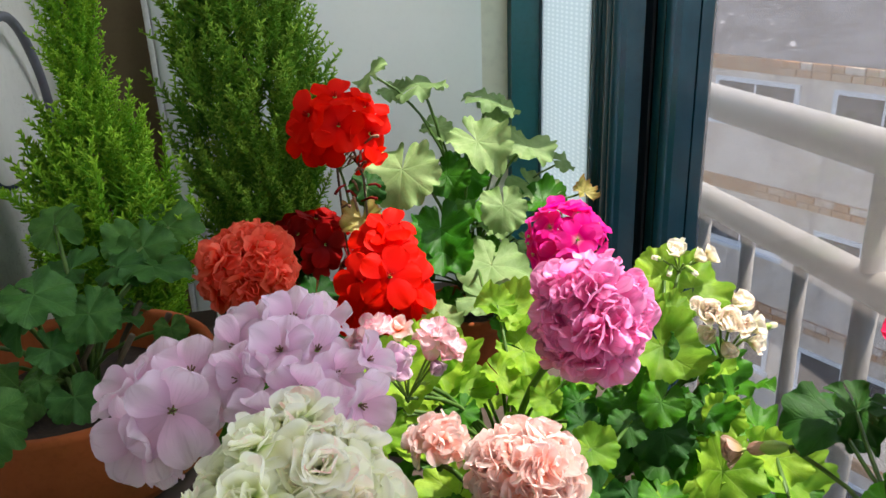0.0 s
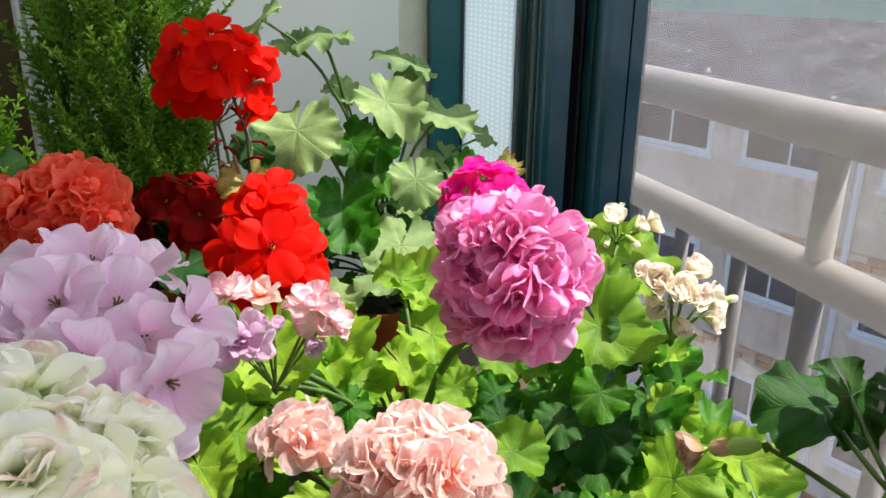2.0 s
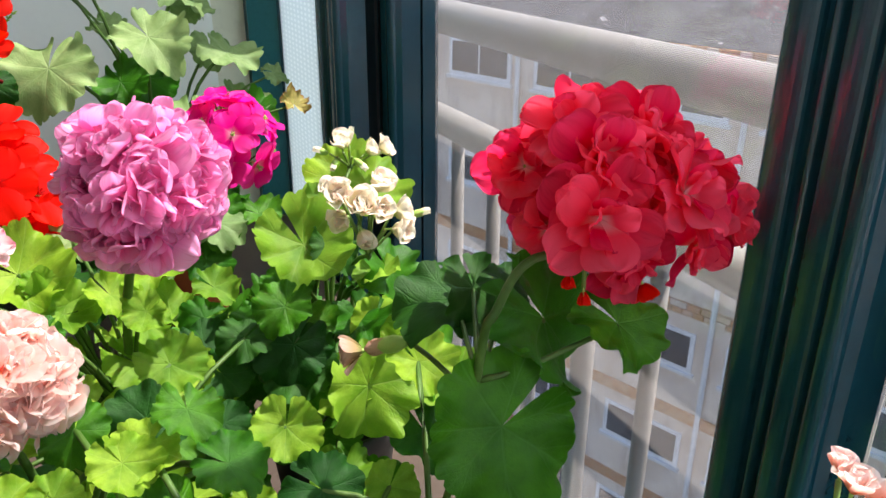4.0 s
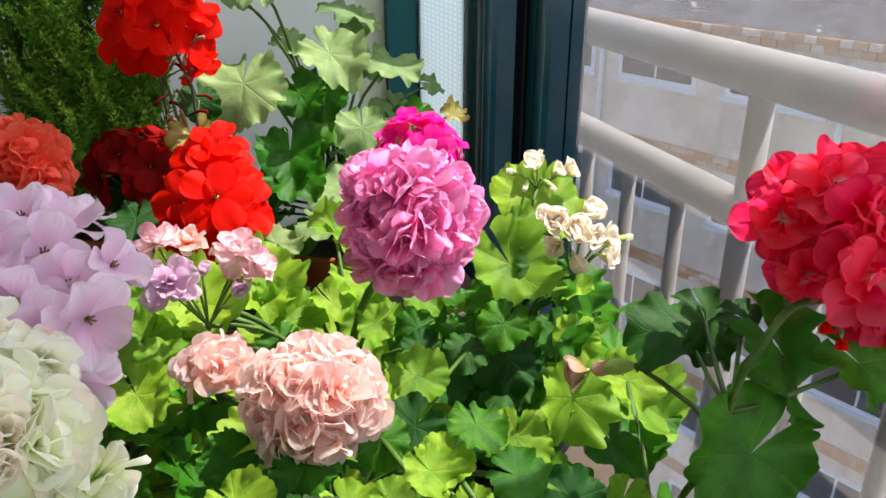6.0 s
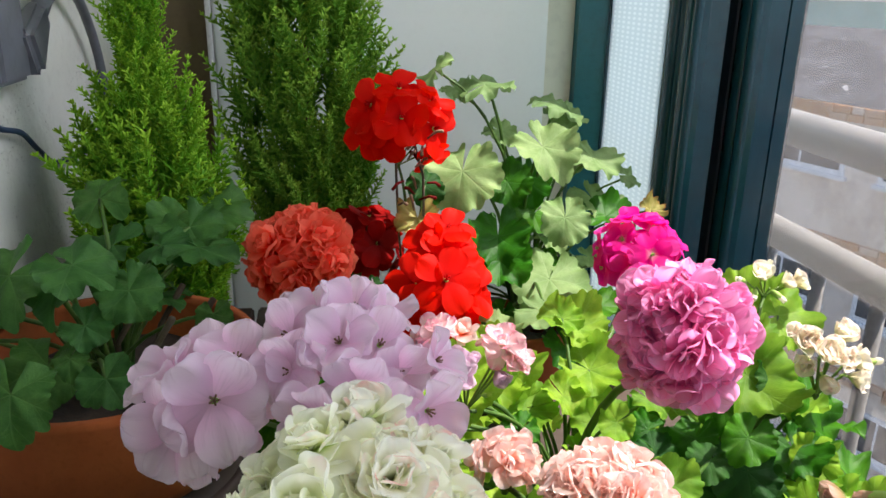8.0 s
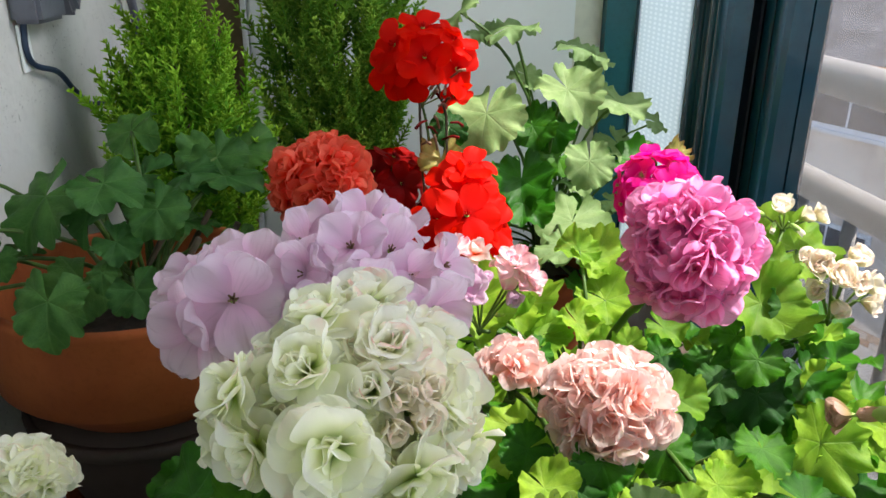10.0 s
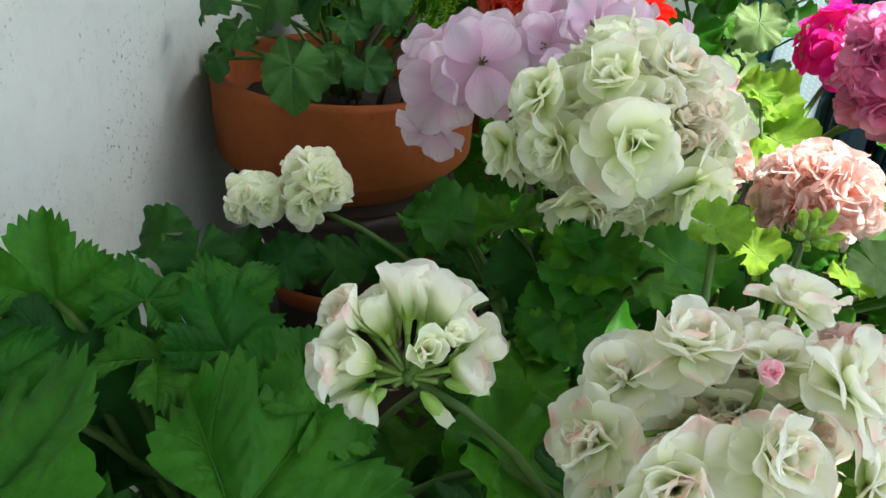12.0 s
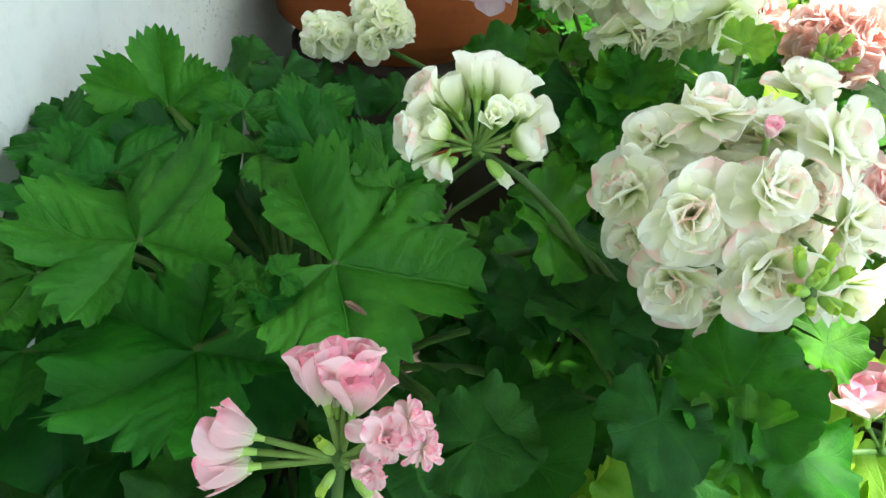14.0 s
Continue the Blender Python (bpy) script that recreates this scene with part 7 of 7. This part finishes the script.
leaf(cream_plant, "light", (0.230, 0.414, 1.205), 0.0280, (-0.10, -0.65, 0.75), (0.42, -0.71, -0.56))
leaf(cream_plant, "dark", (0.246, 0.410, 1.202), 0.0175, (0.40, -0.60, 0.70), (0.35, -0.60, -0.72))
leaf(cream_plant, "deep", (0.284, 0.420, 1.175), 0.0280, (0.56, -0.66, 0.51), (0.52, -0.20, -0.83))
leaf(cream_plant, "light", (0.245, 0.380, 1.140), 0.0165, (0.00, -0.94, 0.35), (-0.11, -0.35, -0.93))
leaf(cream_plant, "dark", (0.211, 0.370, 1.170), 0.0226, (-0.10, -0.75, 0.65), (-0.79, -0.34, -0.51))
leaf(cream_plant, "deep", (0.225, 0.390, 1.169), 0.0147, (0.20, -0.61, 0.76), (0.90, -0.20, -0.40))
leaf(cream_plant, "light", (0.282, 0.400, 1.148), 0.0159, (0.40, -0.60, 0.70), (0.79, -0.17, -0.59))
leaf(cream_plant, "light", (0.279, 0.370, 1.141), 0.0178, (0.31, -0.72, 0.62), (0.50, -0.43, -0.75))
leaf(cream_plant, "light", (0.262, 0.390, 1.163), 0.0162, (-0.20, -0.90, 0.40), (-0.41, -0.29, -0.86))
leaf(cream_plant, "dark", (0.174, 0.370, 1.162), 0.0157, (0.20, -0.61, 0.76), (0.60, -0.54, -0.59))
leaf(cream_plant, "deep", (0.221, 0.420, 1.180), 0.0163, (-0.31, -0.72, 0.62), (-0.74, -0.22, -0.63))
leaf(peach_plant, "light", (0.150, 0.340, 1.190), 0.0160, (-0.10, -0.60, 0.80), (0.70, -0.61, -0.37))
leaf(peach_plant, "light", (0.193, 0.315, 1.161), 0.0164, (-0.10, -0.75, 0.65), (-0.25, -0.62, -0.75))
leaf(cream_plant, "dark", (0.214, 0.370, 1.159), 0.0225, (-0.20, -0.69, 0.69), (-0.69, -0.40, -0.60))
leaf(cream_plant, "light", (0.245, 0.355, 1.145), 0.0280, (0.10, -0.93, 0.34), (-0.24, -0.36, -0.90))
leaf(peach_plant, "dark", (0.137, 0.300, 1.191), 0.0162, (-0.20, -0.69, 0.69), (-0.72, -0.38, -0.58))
leaf(peach_plant, "deep", (0.146, 0.315, 1.167), 0.0116, (0.20, -0.61, 0.76), (0.63, -0.52, -0.58))
leaf(dusty_plant, "light", (0.109, 0.235, 1.213), 0.0089, (0.10, -0.60, 0.80), (0.71, -0.52, -0.48))
leaf(dusty_plant, "light", (0.223, 0.265, 1.156), 0.0128, (-0.10, -0.80, 0.60), (-0.57, -0.45, -0.69))
leaf(crimson_plant, "light", (0.263, 0.330, 1.169), 0.0179, (0.20, -0.69, 0.69), (0.64, -0.44, -0.63))
leaf(crimson_plant, "deep", (0.253, 0.228, 1.201), 0.0310, (-0.15, -0.85, 0.50), (-0.81, -0.18, -0.55))
leaf(crimson_plant, "dark", (0.265, 0.292, 1.220), 0.0270, (0.00, -0.28, 0.96), (-0.91, 0.34, 0.25), False)
petiole((0.265, 0.292, 1.220))
leaf(crimson_plant, "dark", (0.269, 0.285, 1.228), 0.0181, (0.31, -0.72, 0.62), (0.01, -0.65, -0.76), False)
petiole((0.269, 0.285, 1.228))
leaf(crimson_plant, "deep", (0.303, 0.232, 1.230), 0.0200, (0.20, -0.69, 0.69), (0.66, -0.43, -0.62), False)
petiole((0.303, 0.232, 1.230))
leaf(crimson_plant, "deep", (0.282, 0.250, 1.228), 0.0310, (0.46, -0.76, 0.46), (0.61, -0.10, -0.78), False)
petiole((0.282, 0.250, 1.228))
leaf(crimson_plant, "dark", (0.276, 0.270, 1.236), 0.0125, (0.10, -0.50, 0.86), (0.83, -0.43, -0.35), False)
petiole((0.276, 0.270, 1.236))
leaf(peach_plant, "dark", (0.187, 0.370, 1.179), 0.0145, (-0.10, -0.60, 0.80), (-0.76, -0.47, -0.45))
leaf(crimson_plant, "dark", (0.194, 0.260, 1.168), 0.0167, (0.20, -0.61, 0.76), (0.73, -0.42, -0.53))
leaf(peach_plant, "dark", (0.167, 0.320, 1.167), 0.0131, (0.10, -0.60, 0.80), (0.21, -0.77, -0.60))
leaf(dusty_plant, "pale", (0.081, 0.205, 1.236), 0.0113, (-0.00, -0.71, 0.71), (0.62, -0.55, -0.55))
leaf(dusty_plant, "light", (0.136, 0.255, 1.209), 0.0121, (-0.20, -0.69, 0.69), (-0.73, -0.37, -0.58))
leaf(white_plant, "deep", (-0.072, 0.262, 1.212), 0.0171, (-0.10, -0.60, 0.80), (-0.98, -0.08, -0.18))
leaf(white_plant, "deep", (-0.025, 0.190, 1.245), 0.0074, (0.00, -0.51, 0.86), (-0.99, -0.14, -0.08))
leaf(blush_plant, "light", (0.007, 0.165, 1.266), 0.0091, (0.10, -0.50, 0.86), (0.97, -0.13, -0.19))
leaf(white_plant, "deep", (-0.001, 0.200, 1.234), 0.0064, (0.10, -0.40, 0.91), (0.87, 0.48, 0.12))
leaf(peach_plant, "deep", (0.059, 0.280, 1.209), 0.0125, (-0.20, -0.61, 0.76), (-0.92, -0.15, -0.37))
leaf(peach_plant, "dark", (0.072, 0.255, 1.209), 0.0107, (0.10, -0.60, 0.80), (0.73, -0.50, -0.47))
leaf(cream_plant, "deep", (0.208, 0.370, 1.192), 0.0158, (-0.20, -0.69, 0.69), (-0.71, -0.39, -0.59))
leaf(dusty_plant, "deep", (0.115, 0.270, 1.212), 0.0127, (-0.10, -0.80, 0.60), (-0.36, -0.53, -0.77))
leaf(blush_plant, "deep", (-0.006, 0.040, 1.214), 0.0145, (-0.10, -0.60, 0.80), (-0.67, 0.63, 0.39))
leaf(blush_plant, "deep", (-0.004, 0.041, 1.212), 0.0141, (0.30, -0.51, 0.81), (0.89, -0.16, -0.43))
leaf(blush_plant, "deep", (0.032, 0.090, 1.205), 0.0128, (0.20, -0.40, 0.90), (0.92, -0.24, -0.31))
leaf(blush_plant, "deep", (0.002, 0.110, 1.199), 0.0099, (0.10, -0.30, 0.95), (0.56, -0.77, -0.30))
leaf(white_plant, "deep", (-0.025, 0.180, 1.234), 0.0149, (-0.00, -0.51, 0.86), (-0.65, 0.66, 0.39))
leaf(white_plant, "deep", (-0.036, 0.165, 1.223), 0.0099, (-0.20, -0.50, 0.84), (-0.58, -0.64, -0.51))
leaf(blush_plant, "dark", (-0.058, 0.090, 1.209), 0.0140, (0.00, -0.20, 0.98), (-0.67, 0.72, 0.15))
leaf(blush_plant, "deep", (-0.053, 0.105, 1.228), 0.0191, (0.72, -0.31, 0.62), (0.66, 0.02, -0.75))
leaf(blush_plant, "dark", (-0.024, 0.080, 1.211), 0.0108, (-0.00, -0.20, 0.98), (-0.65, 0.74, 0.15))
leaf(lobed_plant, "dark", (-0.070, 0.040, 1.205), 0.0169, (-0.00, -0.10, 1.00), (0.88, 0.48, 0.05))
leaf(lobed_plant, "dark", (-0.069, 0.042, 1.202), 0.0187, (0.00, -0.15, 0.99), (-0.80, 0.59, 0.09))
leaf(blush_plant, "dark", (-0.028, 0.040, 1.220), 0.0154, (0.10, -0.20, 0.97), (-0.13, -0.97, -0.19))
leaf(blush_plant, "deep", (-0.006, 0.080, 1.202), 0.0118, (0.10, -0.30, 0.95), (0.71, 0.69, 0.14))


# ---- small things ----
def fallen(name, label, at, normal, length, material, seed, slim=0.35):
    """A loose petal lying on a leaf."""
    thing = tagged(part(name, shape(name, [(*petal(random.Random(seed), length, length * slim, 0.3, 0.6, 0.12, 0.3), 0)], [material]), None), label, "petal")
    thing.matrix_basis = Matrix.Translation(at) @ frame_of(normal).to_4x4() @ Matrix.Rotation(1.3, 4, "Z")
    return thing


fallen("fallen_petal", "dry brown curled petal lying on a green leaf", (-0.1026, 0.0715, 1.2154), (-0.31, -0.70, 0.64), 0.0065, bark, 4, 0.16)
fallen("fallen_petal", "small red petal lying on a bright green leaf", (0.0625, 0.597, 1.149), (0.51, -0.26, 0.82), 0.012, PETAL["red"], 6)


def twig(points, r, plant):
    return part("bare_stem", shape("bare_stem", [tube([Vector(p) for p in points], r, r * 0.7, 6)], [woody_stalk]), None, plant)


for k in range(2):
    a = 2.3 * k
    twig([(0.048 + 0.006 * math.cos(a), 0.655 + 0.006 * math.sin(a), 1.315), (0.056 + 0.012 * math.cos(a + 0.5), 0.66 + 0.01 * math.sin(a), 1.27), (0.06 + 0.014 * math.cos(a + 1), 0.66, 1.22), (0.06 + 0.004 * math.cos(a), 0.66, 1.08)], 0.0013, red_plant)
stubs = random.Random(17)
for k in range(16):
    z = stubs.uniform(1.24, 1.315)
    x, y = 0.056 + stubs.uniform(-0.012, 0.014), 0.655 + stubs.uniform(-0.012, 0.008)
    d = Vector((stubs.uniform(-1, 1), stubs.uniform(-1, 0.5), stubs.uniform(-0.6, 1))).normalized() * stubs.uniform(0.008, 0.018)
    part("dry_stub", shape("dry_stub", [tube([Vector((x, y, z)), Vector((x, y, z)) + d * 0.6 + Vector((0, 0, 0.002)), Vector((x, y, z)) + d], 0.0009, 0.0016, 5)], [dry_brown if k % 3 else PETAL["shaded_dry_red"]]), None, red_plant)
for k in range(4):
    a = 1.6 * k
    twig([(-0.1 + 0.02 * math.cos(a), 0.46 + 0.025 * math.sin(a), 1.25), (-0.115 + 0.02 * math.cos(a), 0.462 + 0.02 * math.sin(a), 1.225), (-0.125 + 0.012 * math.cos(a), 0.462, 1.18)], 0.002, bowl_plant)
